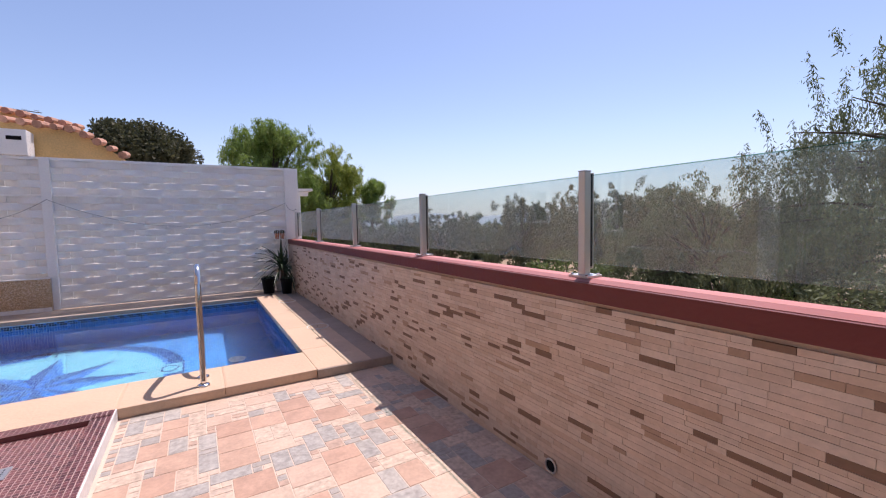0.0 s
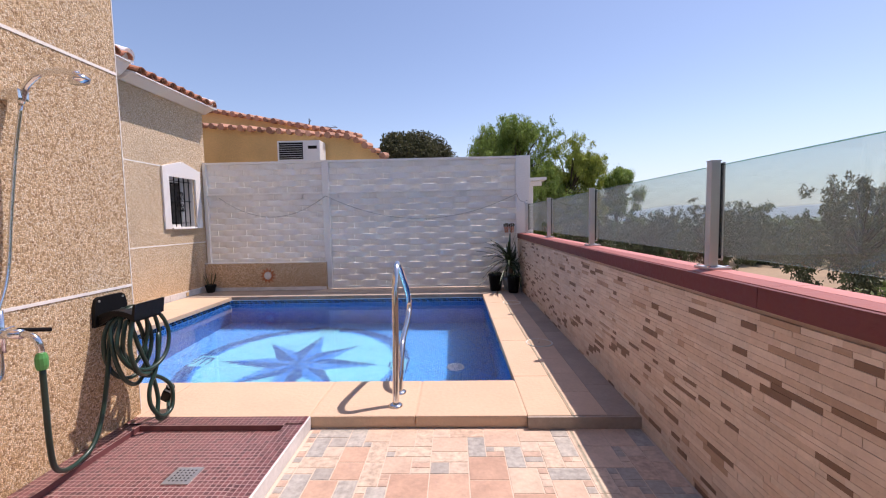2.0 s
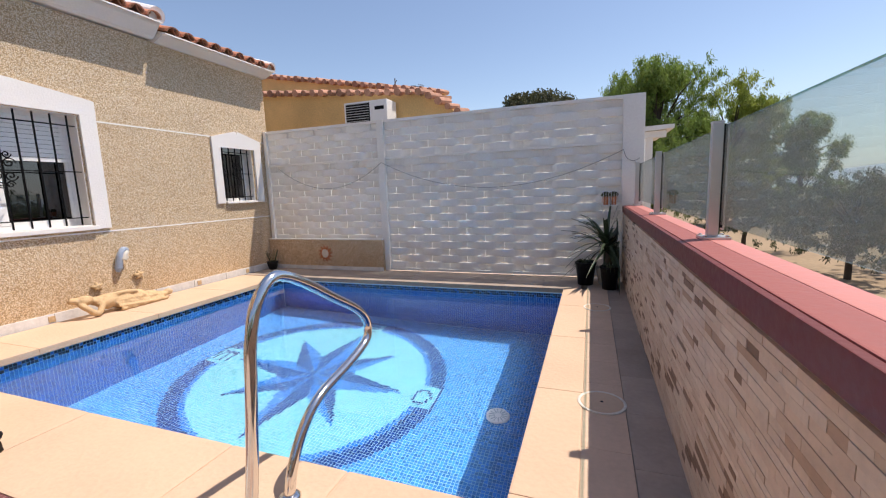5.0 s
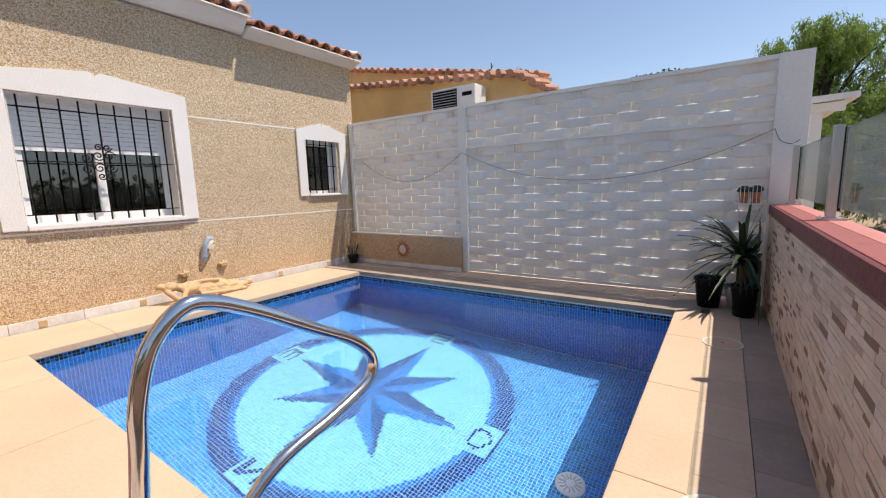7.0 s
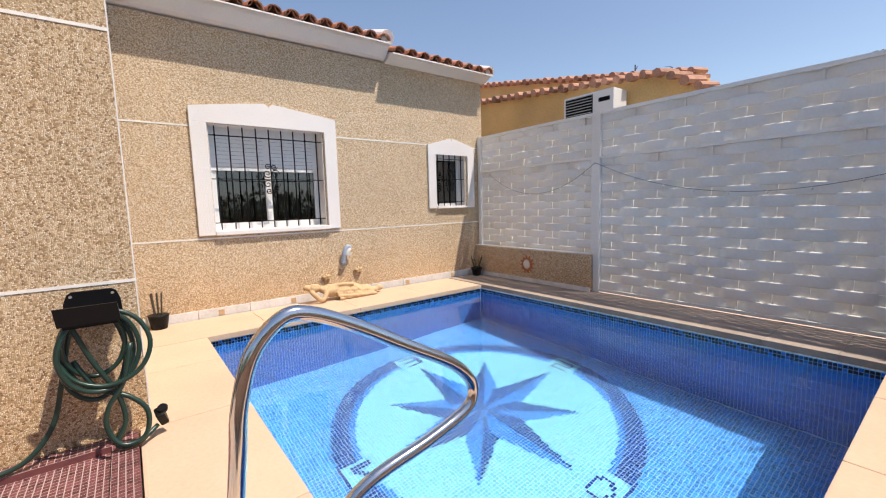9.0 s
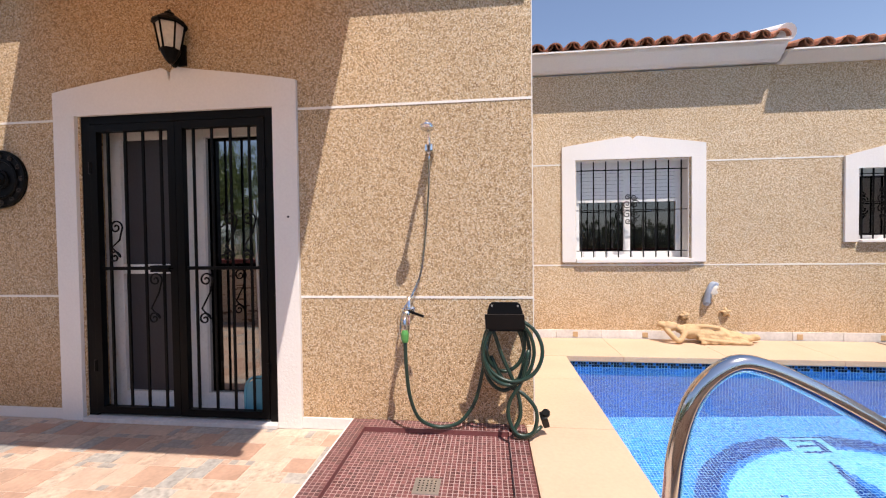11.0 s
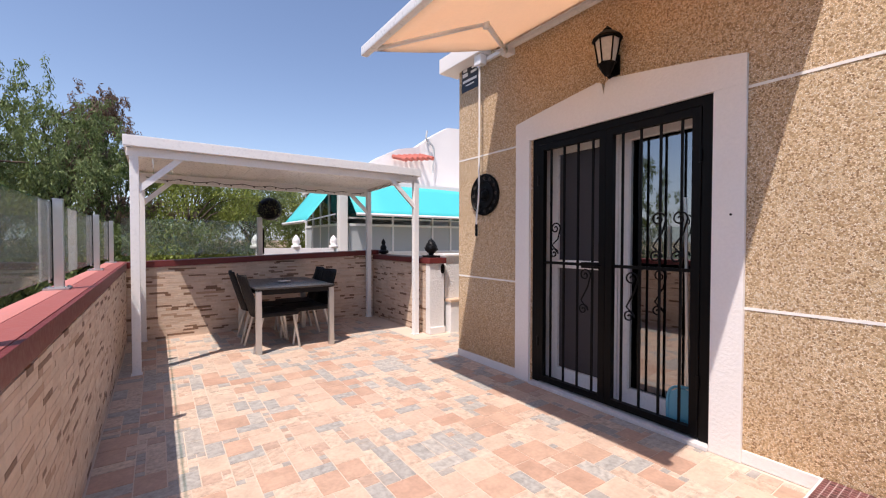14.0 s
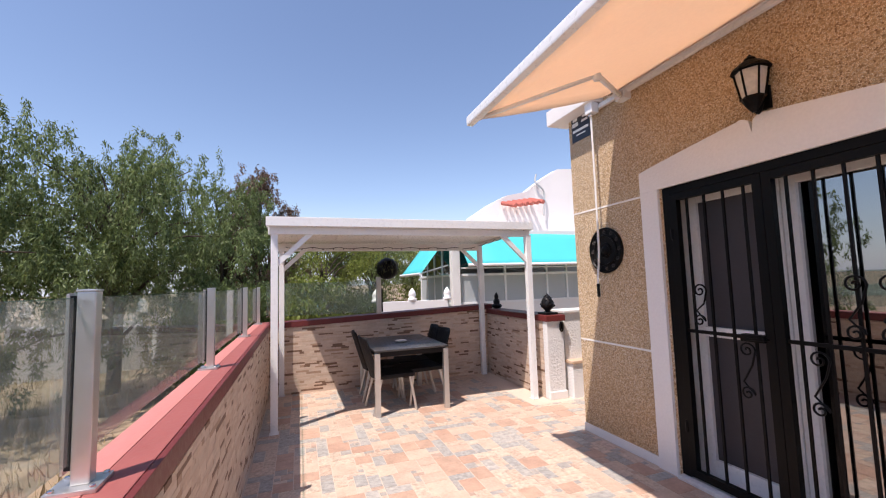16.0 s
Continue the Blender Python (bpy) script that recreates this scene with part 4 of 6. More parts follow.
parapet = thing("wall_parapet", (PX + 0.012, 2, -0.02), "low wall faced with beige and brown stacked-stone tiles", "wall", kind="structure")
part("core", box((PX + 0.012, BY - 0.25, -0.99), (PX + 0.20, 8.6, 0.9385)), LEDGE_BED, parapet)
cap = thing("parapet_cap", (PX, 2, 0.94), "red painted concrete cap with a darker edge", "cap", kind="structure")
for a, b in ((BY - 0.27, -0.6), (-0.6, 2.6), (2.6, 5.4), (5.4, 8.18)):
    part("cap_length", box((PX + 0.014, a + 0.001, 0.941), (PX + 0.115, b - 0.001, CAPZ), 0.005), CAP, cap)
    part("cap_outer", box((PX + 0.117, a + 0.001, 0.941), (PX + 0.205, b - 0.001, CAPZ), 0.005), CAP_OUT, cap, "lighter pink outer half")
    part("cap_edge", box((PX - 0.008, a + 0.001, 0.908), (PX + 0.013, b - 0.001, CAPZ - 0.003), 0.003), CAP_SIDE, cap, "dark red inner edge")

GX = 1.755
POSTS = [8.06, 6.45, 4.80, 3.10, 1.47, -0.15, -1.90, -3.38]


def glass_post(x, y, top=1.49):
    th = thing("railing_post", (x, y, CAPZ), "brushed aluminium railing post on a bolted foot", "railing post", "glass railing posts")
    part("foot", box((x - 0.055, y - 0.055, CAPZ), (x + 0.055, y + 0.055, CAPZ + 0.012), 0.003), ALU, th)
    part("shaft", box((x - 0.028, y - 0.019, CAPZ + 0.012), (x + 0.014, y + 0.019, top), 0.004), ALU, th)
    part("gasket", box((x + 0.014, y - 0.018, CAPZ + 0.05), (x + 0.028, y + 0.018, top - 0.01)), PLASTIC, th)
    part("clamp", box((x + 0.028, y - 0.019, CAPZ + 0.04), (x + 0.036, y + 0.019, top - 0.004), 0.002), ALU, th)
    part("post_cap", box((x - 0.030, y - 0.021, top), (x + 0.016, y + 0.021, top + 0.006), 0.002), ALU, th)
    for sx in (-1, 1):
        for sy in (-1, 1):
            part("bolt", lathe((x + sx * 0.042, y + sy * 0.042, CAPZ + 0.012), [(0.008, 0), (0.008, 0.005), (0.004, 0.007)], 8), STEEL, th)
    return th


EDGE = clear("glass_edge", (0.35, 0.62, 0.55), 0.1, (0.15, 0.5, 3.0))


def glass_panel(xa, ya, za, xb, yb, zb, label):
    """A clear sheet with a greenish polished top edge."""
    th = thing("glass_panel", ((xa + xb) / 2, (ya + yb) / 2, za), label, "glass panel", "glass railing panels")
    part("pane", box((xa, ya, za), (xb, yb, zb - 0.003)), GLASS, th).visible_shadow = False
    part("polished_edge", box((xa, ya, zb - 0.003), (xb, yb, zb)), EDGE, th, "greenish polished glass edge")
    return th


for y in POSTS:
    glass_post(GX, y)
for a, b in zip(POSTS[1:], POSTS):
    glass_panel(GX + 0.017, a + 0.012, CAPZ + 0.065, GX + 0.025, b - 0.012, 1.475, "clear glass railing panel between aluminium posts")

# back wall under the pergola, rising towards the gate side
back = thing("wall_back", (0, BY - 0.012, -0.02), "low wall faced with beige and brown stacked-stone tiles", "wall", kind="structure")
RISE = lambda x: 0.915 + (1.54 - x) * 0.034
part("core", prism([(PX, BY - 0.012, -0.9), (-1.75, BY - 0.012, -0.9), (-1.75, BY - 0.012, RISE(-1.75)), (PX, BY - 0.012, RISE(PX))], (0, -0.24, 0)), LEDGE_BED, back)
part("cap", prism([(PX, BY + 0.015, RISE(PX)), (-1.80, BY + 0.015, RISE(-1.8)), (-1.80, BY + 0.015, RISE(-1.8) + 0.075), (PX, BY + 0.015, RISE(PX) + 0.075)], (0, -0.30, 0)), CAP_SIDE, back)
SX = -1.70
side = thing("wall_gate_side", (SX, -2.5, -0.02), "low wall faced with beige and brown stacked-stone tiles", "wall", kind="structure")
part("core", box((SX - 0.24, BY, -0.9), (SX - 0.012, -1.75, 0.955)), LEDGE_BED, side)
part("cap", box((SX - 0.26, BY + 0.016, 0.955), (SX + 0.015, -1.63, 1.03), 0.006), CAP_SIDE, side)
pillar = thing("gate_pillar", (SX - 0.12, -1.70, 0), "white rough-plastered pillar at the end of the wall", "pillar", kind="structure")
part("shaft", box((SX - 0.24, -1.75, 0.0), (SX + 0.0, -1.655, 0.955), 0.008), PLASTER, pillar)
part("foot", box((SX - 0.25, -1.66, 0.0), (SX - 0.0, -1.635, 0.09), 0.004), WHITE, pillar)

# ---- ladder ----
ladder = thing("pool_ladder", (0.145, 3.64, TZ), "polished stainless-steel pool handrails with flanged feet", "pool ladder")
RAIL = [(0, 3.64, TZ), (0, 3.68, 0.30), (0, 3.715, 0.60), (0, 3.73, 0.74), (0, 3.77, 0.87), (0, 3.845, 0.945), (0, 3.92, 0.945), (0, 4.05, 0.885), (0, 4.22, 0.785), (0, 4.40, 0.68), (0, 4.485, 0.60), (0, 4.505, 0.535), (0, 4.465, 0.48), (0, 4.30, 0.43), (0, 4.08, 0.385), (0, 3.96, 0.31), (0, 3.875, 0.19), (0, 3.84, TZ)]
for x in (0.145,):
    part("handrail", tube(curve([(x, y, z) for _, y, z in RAIL], 6), 0.0215, 18), STEEL, ladder, smooth=True)
    for y in (3.64, 3.84):
        part("flange", lathe((x, y, TZ), [(0.045, 0), (0.045, 0.006), (0.036, 0.014), (0.024, 0.018)], 20), STEEL, ladder, smooth=True)

# ---- shower tray ----
TX0, TX1, TY0, TY1 = FX + 0.012, -0.36, 2.385, 3.50
tray = thing("shower_tray", ((TX0 + TX1) / 2, (TY0 + TY1) / 2, 0), "raised shower tray of maroon glass mosaic with white edges", "shower tray", kind="structure")
lip = 0.106
part("base", box((TX0, TY0, -0.005), (TX1, TY1, 0.045)), WHITE, tray)
for lo, hi in (((TX0, TY0, 0.0452), (TX0 + lip, TY1, 0.078)), ((TX1 - lip, TY0, 0.0452), (TX1, TY1, 0.078)), ((TX0 + lip, TY0, 0.0452), (TX1 - lip, TY0 + lip, 0.078)), ((TX0 + lip, TY1 - lip, 0.0452), (TX1 - lip, TY1, 0.078))):
    part("lip", box(lo, hi), TRAY_MOSAIC, tray)
for lo, hi in (((TX1, TY0 - 0.010, 0.0), (TX1 + 0.010, TY1, 0.079)), ((TX0, TY0 - 0.010, 0.0), (TX1, TY0, 0.079))):
    part("edge_strip", box(lo, hi, 0.002), SKIRT, tray, "white marble edge strip")
ms = 0.0265
nlx, nly = int((TX1 - TX0) / ms), int((TY1 - TY0) / ms)
hole = lambda u, v: 0
mosaic("floor_mosaic", (TX0 + lip, TY0 + lip, 0.0465), (1, 0, 0), (0, 1, 0), int((TX1 - TX0 - 2 * lip) / ms), int((TY1 - TY0 - 2 * lip) / ms), hole, [TRAY_MOSAIC], tray, ms, 0.004)
part("floor_bed", box((TX0 + lip, TY0 + lip, 0.0452), (TX1 - lip, TY1 - lip, 0.0462)), TRAY_GROUT, tray)
for cx_, cy_, nu_, nv_ in ((TX0, TY0, nlx, 4), (TX0, TY1 - lip, nlx, 4), (TX0, TY0 + lip, 4, nly - 7), (TX1 - lip, TY0 + lip, 4, nly - 7)):
    part("lip_bed", box((cx_, cy_, 0.078), (cx_ + nu_ * ms * 0.995, cy_ + nv_ * ms * 0.98, 0.0795)), TRAY_GROUT, tray)
    mosaic("lip_mosaic", (cx_, cy_, 0.0805), (1, 0, 0), (0, 1, 0), nu_, nv_, hole, [TRAY_MOSAIC], tray, ms, 0.004)
fd = thing("floor_drain", (-0.78, 2.97, 0.047), "square grey metal floor drain in the shower tray", "floor drain")
part("plate", box((-0.845, 2.905, 0.0468), (-0.715, 3.035, 0.052), 0.002), ALU, fd)
for i in range(5):
    for j in range(5):
        part("hole", lathe((-0.82 + 0.02 * i, 2.93 + 0.02 * j, 0.0515), [(0.005, 0), (0.005, 0.001)], 6), PLASTIC, fd)

# ---- pergola ----
perg = thing("pergola", (0, -2.6, 0), "white aluminium lean-to pergola with a panelled roof", "pergola")
LEGS = [(1.465, -1.84), (1.45, -3.36), (-1.565, -1.80), (-1.58, -3.33)]
for x, y in LEGS:
    leg = part("post", box((x - 0.035, y - 0.035, 0), (x + 0.035, y + 0.035, 2.06), 0.004), LACQUER, perg)
    part("foot_plate", box((x - 0.045, y - 0.045, 0), (x + 0.045, y + 0.045, 0.008), 0.002), LACQUER, leg)
for y0_, z in ((-1.84, 2.075), (-3.36, 2.02)):
    part("beam", box((-1.60, y0_ - 0.04, z - 0.03), (1.525, y0_ + 0.04, z + 0.075), 0.004), LACQUER, perg)
part("fascia", box((-1.625, -1.80 + 0.02, 2.125), (1.545, -1.80 + 0.06, 2.225), 0.006), LACQUER, perg)
for k in range(16):
    a = -1.60 + k * 0.1950
    part("roof_panel", prism([(a + 0.002, -1.79, 2.165), (a + 0.193, -1.79, 2.165), (a + 0.193, -1.79, 2.185), (a + 0.002, -1.79, 2.185)], (0, -1.68, -0.055)), LACQUER, perg)
for x in (-1.62, 1.51):
    part("side_beam", prism([(x, -1.80, 2.12), (x + 0.03, -1.80, 2.12), (x + 0.03, -1.80, 2.195), (x, -1.80, 2.195)], (0, -1.66, -0.055)), LACQUER, perg)
for x, y in LEGS:
    s = -1 if x > 0 else 1
    part("brace", prism([(x + s * 0.03, y - 0.02, 1.70), (x + s * 0.03, y - 0.02, 1.775), (x + s * 0.32, y - 0.02, 2.05), (x + s * 0.395, y - 0.02, 2.05)], (0, 0.04, 0)), LACQUER, perg)

# ---- dining table and chairs ----
TXC, TYC = 0.0, -2.36
table = thing("dining_table", (TXC, TYC, 0), "dark glass-topped garden table with aluminium legs", "table")
TA, TB_ = (-0.47, 0.42), (-3.12, -1.88)
part("tabletop", box((TA[0], TB_[0], 0.715), (TA[1], TB_[1], 0.735), 0.005), TABLE, table)
part("apron", box((TA[0] + 0.03, TB_[0] + 0.03, 0.655), (TA[1] - 0.03, TB_[1] - 0.03, 0.714), 0.004), RATTAN, table)
for x in (TA[0] + 0.035, TA[1] - 0.035):
    for y in (TB_[0] + 0.035, TB_[1] - 0.035):
        part("leg", box((x - 0.03, y - 0.03, 0), (x + 0.03, y + 0.03, 0.70), 0.004), ALU, table)


def chair():
    """A woven garden chair, facing +x, with splayed metal legs."""
    th = thing("garden_chair", (0, 0, 0), "black woven rattan chair with aluminium legs at the table", "chair", "chairs round the table")
    part("seat", box((-0.22, -0.23, 0.39), (0.23, 0.23, 0.44), 0.02), RATTAN, th)
    b = bmesh.new()
    bmesh.ops.create_grid(b, x_segments=8, y_segments=8, size=0.5)
    for v in b.verts:
        u, w = v.co.x, v.co.y + 0.5
        width = 0.46 - 0.07 * w
        v.co = Vector((-0.20 - 0.14 * w - 0.05 * math.cos(u * math.pi), u * width, 0.42 + 0.46 * w))
    r = bmesh.ops.solidify(b, geom=b.faces[:], thickness=0.028)
    part("backrest", b, RATTAN, th, smooth=True)
    for x, y, fx, fy in ((0.18, 0.19, 0.24, 0.22), (0.18, -0.19, 0.24, -0.22), (-0.17, 0.19, -0.27, 0.22), (-0.17, -0.19, -0.27, -0.22)):
        part("leg", tube([(x, y, 0.395), (fx, fy, 0.0)], 0.019, 8, taper=0.014), ALU, th)
    return th


first = chair()
first.matrix_basis = pose(0.17, -2.20, 0, 0, 0, 184)
for x, y, a in ((0.18, -2.76, 177), (-0.27, -2.40, 5), (-0.28, -2.90, -3)):
    copy_thing(first, pose(x, y, 0, 0, 0, a))

# ---- awning ----
AY0, AY1 = 0.02, 2.52
AW = lambda x: 3.09 - (x - FX) * (3.09 - 2.70) / 1.42
awn = thing("awning", (FX, 1.2, 3.05), "open cream canvas awning with folding white arms", "awning")
canvas = bmesh.new()
for i in range(13):
    for j in range(9):
        x = FX + 0.06 + 1.34 * j / 8
        canvas.verts.new((x, AY0 + 0.03 + (AY1 - AY0 - 0.06) * i / 12, AW(x) + 0.012 * math.sin(i * 1.1) * math.sin(math.pi * j / 8) - 0.02 * math.sin(math.pi * j / 8)))
canvas.verts.ensure_lookup_table()
for i in range(12):
    for j in range(8):
        canvas.faces.new([canvas.verts[k] for k in (i * 9 + j, i * 9 + j + 1, (i + 1) * 9 + j + 1, (i + 1) * 9 + j)])
bmesh.ops.solidify(canvas, geom=canvas.faces[:], thickness=0.002)
part("canvas", canvas, CANVAS, awn, smooth=True)
part("roller", tube([(FX + 0.08, AY0, 3.10), (FX + 0.08, AY1, 3.10)], 0.04, 14), WHITE, awn, smooth=True)
part("wall_bar", box((FX + 0.012, AY0 - 0.26, 3.045), (FX + 0.045, AY1 + 0.05, 3.085), 0.004), LACQUER, awn)
part("front_bar", box((FX + 1.40, AY0, 2.665), (FX + 1.455, AY1, 2.735), 0.014), LACQUER, awn)
for y, s in ((AY0 + 0.12, 1), (AY1 - 0.12, -1)):
    elbow = (FX + 0.74, y + s * 0.50, 2.86)
    part("arm", tube([(FX + 0.06, y, 3.02), elbow], 0.020, 10), LACQUER, awn, smooth=True)
    part("arm", tube([elbow, (FX + 1.41, y - s * 0.03, 2.69)], 0.017, 10), LACQUER, awn, smooth=True)
    part("elbow", lathe((elbow[0], elbow[1], elbow[2] - 0.035), [(0.026, 0), (0.028, 0.035), (0.026, 0.07)], 12), LACQUER, awn, smooth=True)
    part("bracket", box((FX, y - 0.05, 2.99), (FX + 0.08, y + 0.05, 3.13), 0.006), LACQUER, awn)
crank = thing("awning_crank", (FX + 0.10, -0.20, 1.35), "white cranked rod with a black grip hanging from the awning", "crank")
part("gear", box((FX + 0.05, -0.25, 3.0), (FX + 0.13, -0.15, 3.10), 0.008), LACQUER, crank)
part("eye", tube([(FX + 0.10 + 0.02 * math.cos(a * 0.6), -0.20 + 0.02 * math.sin(a * 0.6), 2.98) for a in range(11)], 0.006, 6), CHROME, crank)
part("rod", tube(curve([(FX + 0.10, -0.20, 3.0), (FX + 0.10, -0.20, 2.2), (FX + 0.10, -0.205, 1.72), (FX + 0.105, -0.23, 1.50), (FX + 0.10, -0.24, 1.42)], 5), 0.009, 8), LACQUER, crank)
part("grip", tube([(FX + 0.10, -0.24, 1.43), (FX + 0.10, -0.24, 1.31)], 0.014, 10), PLASTIC, crank)


# ---- trees ----
def foliage(name, clumps, count, leaf, droop, mat, parent, seed, spread):
    """Many small leaves round clump centres; droop makes them hang in strands."""
    rs = np.random.RandomState(seed)
    c = np.array([k[0] for k in clumps])
    s = np.array([k[1] for k in clumps])
    pick = rs.randint(0, len(c), count)
    off = rs.normal(size=(count, 3))
    off /= np.maximum(np.linalg.norm(off, axis=1, keepdims=True), 1e-6)
    off *= rs.rand(count, 1) ** 0.45
    p = c[pick] + off * s[pick][:, None] * np.array([1, 1, 0.8])
    if droop > 0.28:
        # leaves sit along hanging strands
        n = max(40, count // 70)
        pick = rs.randint(0, len(c), n)
        off = rs.normal(size=(n, 3))
        off /= np.linalg.norm(off, axis=1, keepdims=True)
        root = c[pick] + off * (rs.rand(n, 1) ** 0.5) * s[pick][:, None] * 1.15
        reach = droop * (0.25 + 0.75 * rs.rand(n))
        k = rs.randint(0, n, count)
        along = rs.rand(count)
        sway = rs.normal(0, 0.10, (n, 2))
        p = root[k] + rs.normal(0, leaf * 0.45, (count, 3))
        p[:, 2] -= along * reach[k]
        p[:, :2] += sway[k] * (along ** 1.5)[:, None]
    elif droop:
        p[:, 2] -= rs.rand(count) ** 1.5 * droop
    a = rs.normal(size=(count, 3))
    if droop:
        a = a * 0.55 + np.array([0, 0, -1.0])
    a /= np.linalg.norm(a, axis=1, keepdims=True)
    b = np.cross(a, rs.normal(size=(count, 3)))
    b /= np.maximum(np.linalg.norm(b, axis=1, keepdims=True), 1e-6)
    ln = leaf * (0.6 + 0.8 * rs.rand(count, 1))
    wd = ln * spread
    v = np.stack([p, p + a * ln * 0.5 + b * wd, p + a * ln, p + a * ln * 0.5 - b * wd], axis=1).reshape(-1, 3) - np.array(origin_of(parent))
    me = bpy.data.meshes.new(name)
    me.vertices.add(len(v))
    me.vertices.foreach_set("co", v.astype(np.float32).ravel())
    me.loops.add(4 * count)
    me.loops.foreach_set("vertex_index", np.arange(4 * count, dtype=np.int32))
    me.polygons.add(count)
    me.polygons.foreach_set("loop_start", np.arange(0, 4 * count, 4, dtype=np.int32))
    me.update(calc_edges=True)
    me.materials.append(mat)
    ob = new(name, me)
    ob.parent = parent
    return ob


def tree(at, height, width, mat, seed, count, leaf, droop=0.0, spread=0.22, trunk=0.14, clumps=26, label="green tree", low=0.25, flat=1.0):
    rnd = random.Random(seed)
    x, y, z = at
    th = thing("tree", at, label, "tree", "trees beyond the terrace")
    cl = []
    wood = tube(curve([(x, y, z - 0.1), (x + rnd.uniform(-.1, .1), y + rnd.uniform(-.1, .1), z + height * 0.25), (x + rnd.uniform(-.2, .2), y, z + height * 0.5)], 5), trunk, 8, taper=trunk * 0.55)
    for k in range(clumps):
        a = rnd.random() * 2 * math.pi
        h = low + (1 - low) * rnd.random() ** 0.8
        bulge = math.sqrt(max(0.05, 1 - ((h - 0.55) / 0.52) ** 2)) if flat == 1.0 else 1.0
        r = width / 2 * bulge * math.sqrt(rnd.random()) * rnd.uniform(0.75, 1.08)
        end = Vector((x + r * math.cos(a), y + r * math.sin(a), z + height * h * (0.93 if flat == 1.0 else 1) - 0.05))
        cl.append((tuple(end), width * rnd.uniform(0.09, 0.19)))
        root = Vector((x, y, z + height * min(0.5, h * 0.62)))
        mid = (root + end) / 2 + Vector((0, 0, 0.08 * height))
        tube(curve([root, mid, end], 3), trunk * 0.3, 5, wood, taper=0.008)
    part("trunk", wood, BARK, th, smooth=True)
    foliage("crown", cl, count, leaf, droop, mat, th, seed, spread)
    return th


GZ = -0.9
# close weeping trees beyond the railing
tree((10.4, 1.2, GZ), 4.75, 6.2, LEAF_GREY, 1, 80000, 0.085, 0.9, 0.12, 0.16, 60, "weeping pepper tree with fine grey-green hanging leaves")
tree((8.4, 4.2, GZ), 2.95, 3.4, LEAF_GREY, 6, 46000, 0.08, 0.35, 0.12, 0.08, 55, "small weeping pepper tree below the railing", 0.1)
tree((7.6, -5.8, GZ), 5.6, 5.4, LEAF_GREEN, 2, 85000, 0.09, 0.7, 0.13, 0.16, 60, "weeping pepper tree with fine green hanging leaves", 0.22)
tree((5.3, -8.9, GZ), 6.5, 5.4, LEAF_GREEN, 3, 80000, 0.09, 0.7, 0.13, 0.16, 60, "weeping pepper tree with fine green hanging leaves", 0.2)
tree((2.6, -12.6, GZ), 6.7, 3.6, LEAF_RED, 4, 40000, 0.09, 0.4, 0.15, 0.13, 40, "pepper tree with reddish-brown seed clusters")
tree((3.4, -11.3, GZ), 5.8, 4.0, LEAF_GREEN, 5, 40000, 0.09, 0.5, 0.15, 0.13, 40, "green pepper tree behind the pergola", 0.12)
for i, (x, y, h, w) in enumerate(((0.4, -13.5, 5.0, 4.6), (-1.8, -15.0, 4.9, 4.6), (-4.2, -17.0, 5.2, 5.0), (2.4, -16, 5.6, 4.6), (1.2, -9.6, 2.7, 3.4), (2.9, -8.4, 2.6, 3.0))):
    tree((x, y, GZ), h, w, LEAF_GREEN if i % 2 else LEAF_YELLOW, 10 + i, 24000, 0.10, 0.2, 0.2, 0.12, 36, "green leafy tree behind the pergola", 0.1)
# behind the fence
tree((4.2, 26, GZ), 8.3, 6.2, LEAF_BRIGHT, 20, 110000, 0.17, 0.6, 0.10, 0.2, 80, "feathery bright green tree behind the fence", 0.15)
tree((7.4, 26, GZ), 7.0, 4.2, LEAF_LIME, 21, 70000, 0.17, 0.6, 0.10, 0.16, 60, "feathery yellow-green tree behind the fence", 0.08)
tree((10.4, 26.5, GZ), 5.2, 3.0, LEAF_BRIGHT, 22, 36000, 0.17, 0.5, 0.10, 0.13, 44, "small feathery yellow-green tree", 0.08)
tree((-4.0, 46, GZ), 11.4, 9.0, LEAF_DARK, 23, 50000, 0.28, 0.0, 0.28, 0.3, 60, "dark umbrella pine behind the neighbour's roof", 0.66)
# scrub and trees down the slope
rnd = random.Random(5)
for i in range(34):
    az = radians(24 + i * 1.6 + rnd.uniform(-1, 1))
    d = rnd.uniform(17, 36)
    x, y = 0.2 + d * math.sin(az), 0.2 + d * math.cos(az)
    gz = -0.9 - max(x - 14, 0) * 0.045
    rise = -0.030 + 0.05 * rnd.random() ** 2 + 0.03 * min(1, i / 30)
    h = (1.25 - gz) + d * rise
    tree((x, y, gz), max(h, 1.4), rnd.uniform(2.4, 4.4), rnd.choice((LEAF_GREY, LEAF_GREY, LEAF_GREEN, LEAF_RED)), 40 + i, 9000, 0.13, 0.3, 0.16, 0.10, 30, "grey-green tree on the slope below", 0.05)
for i in range(6):
    az = radians(48 + i * 8)
    d = rnd.uniform(6.5, 10)
    x, y = 0.2 + d * math.sin(az), 0.2 + d * math.cos(az)
    if 2.6 < x:
        tree((x, y, GZ), rnd.uniform(1.2, 1.7), rnd.uniform(1.6, 2.4), LEAF_GREY if i % 3 else LEAF_GREEN, 90 + i, 8000, 0.07, 0.0, 0.2, 0.05, 24, "low yellow-green bush below the railing", 0.05)

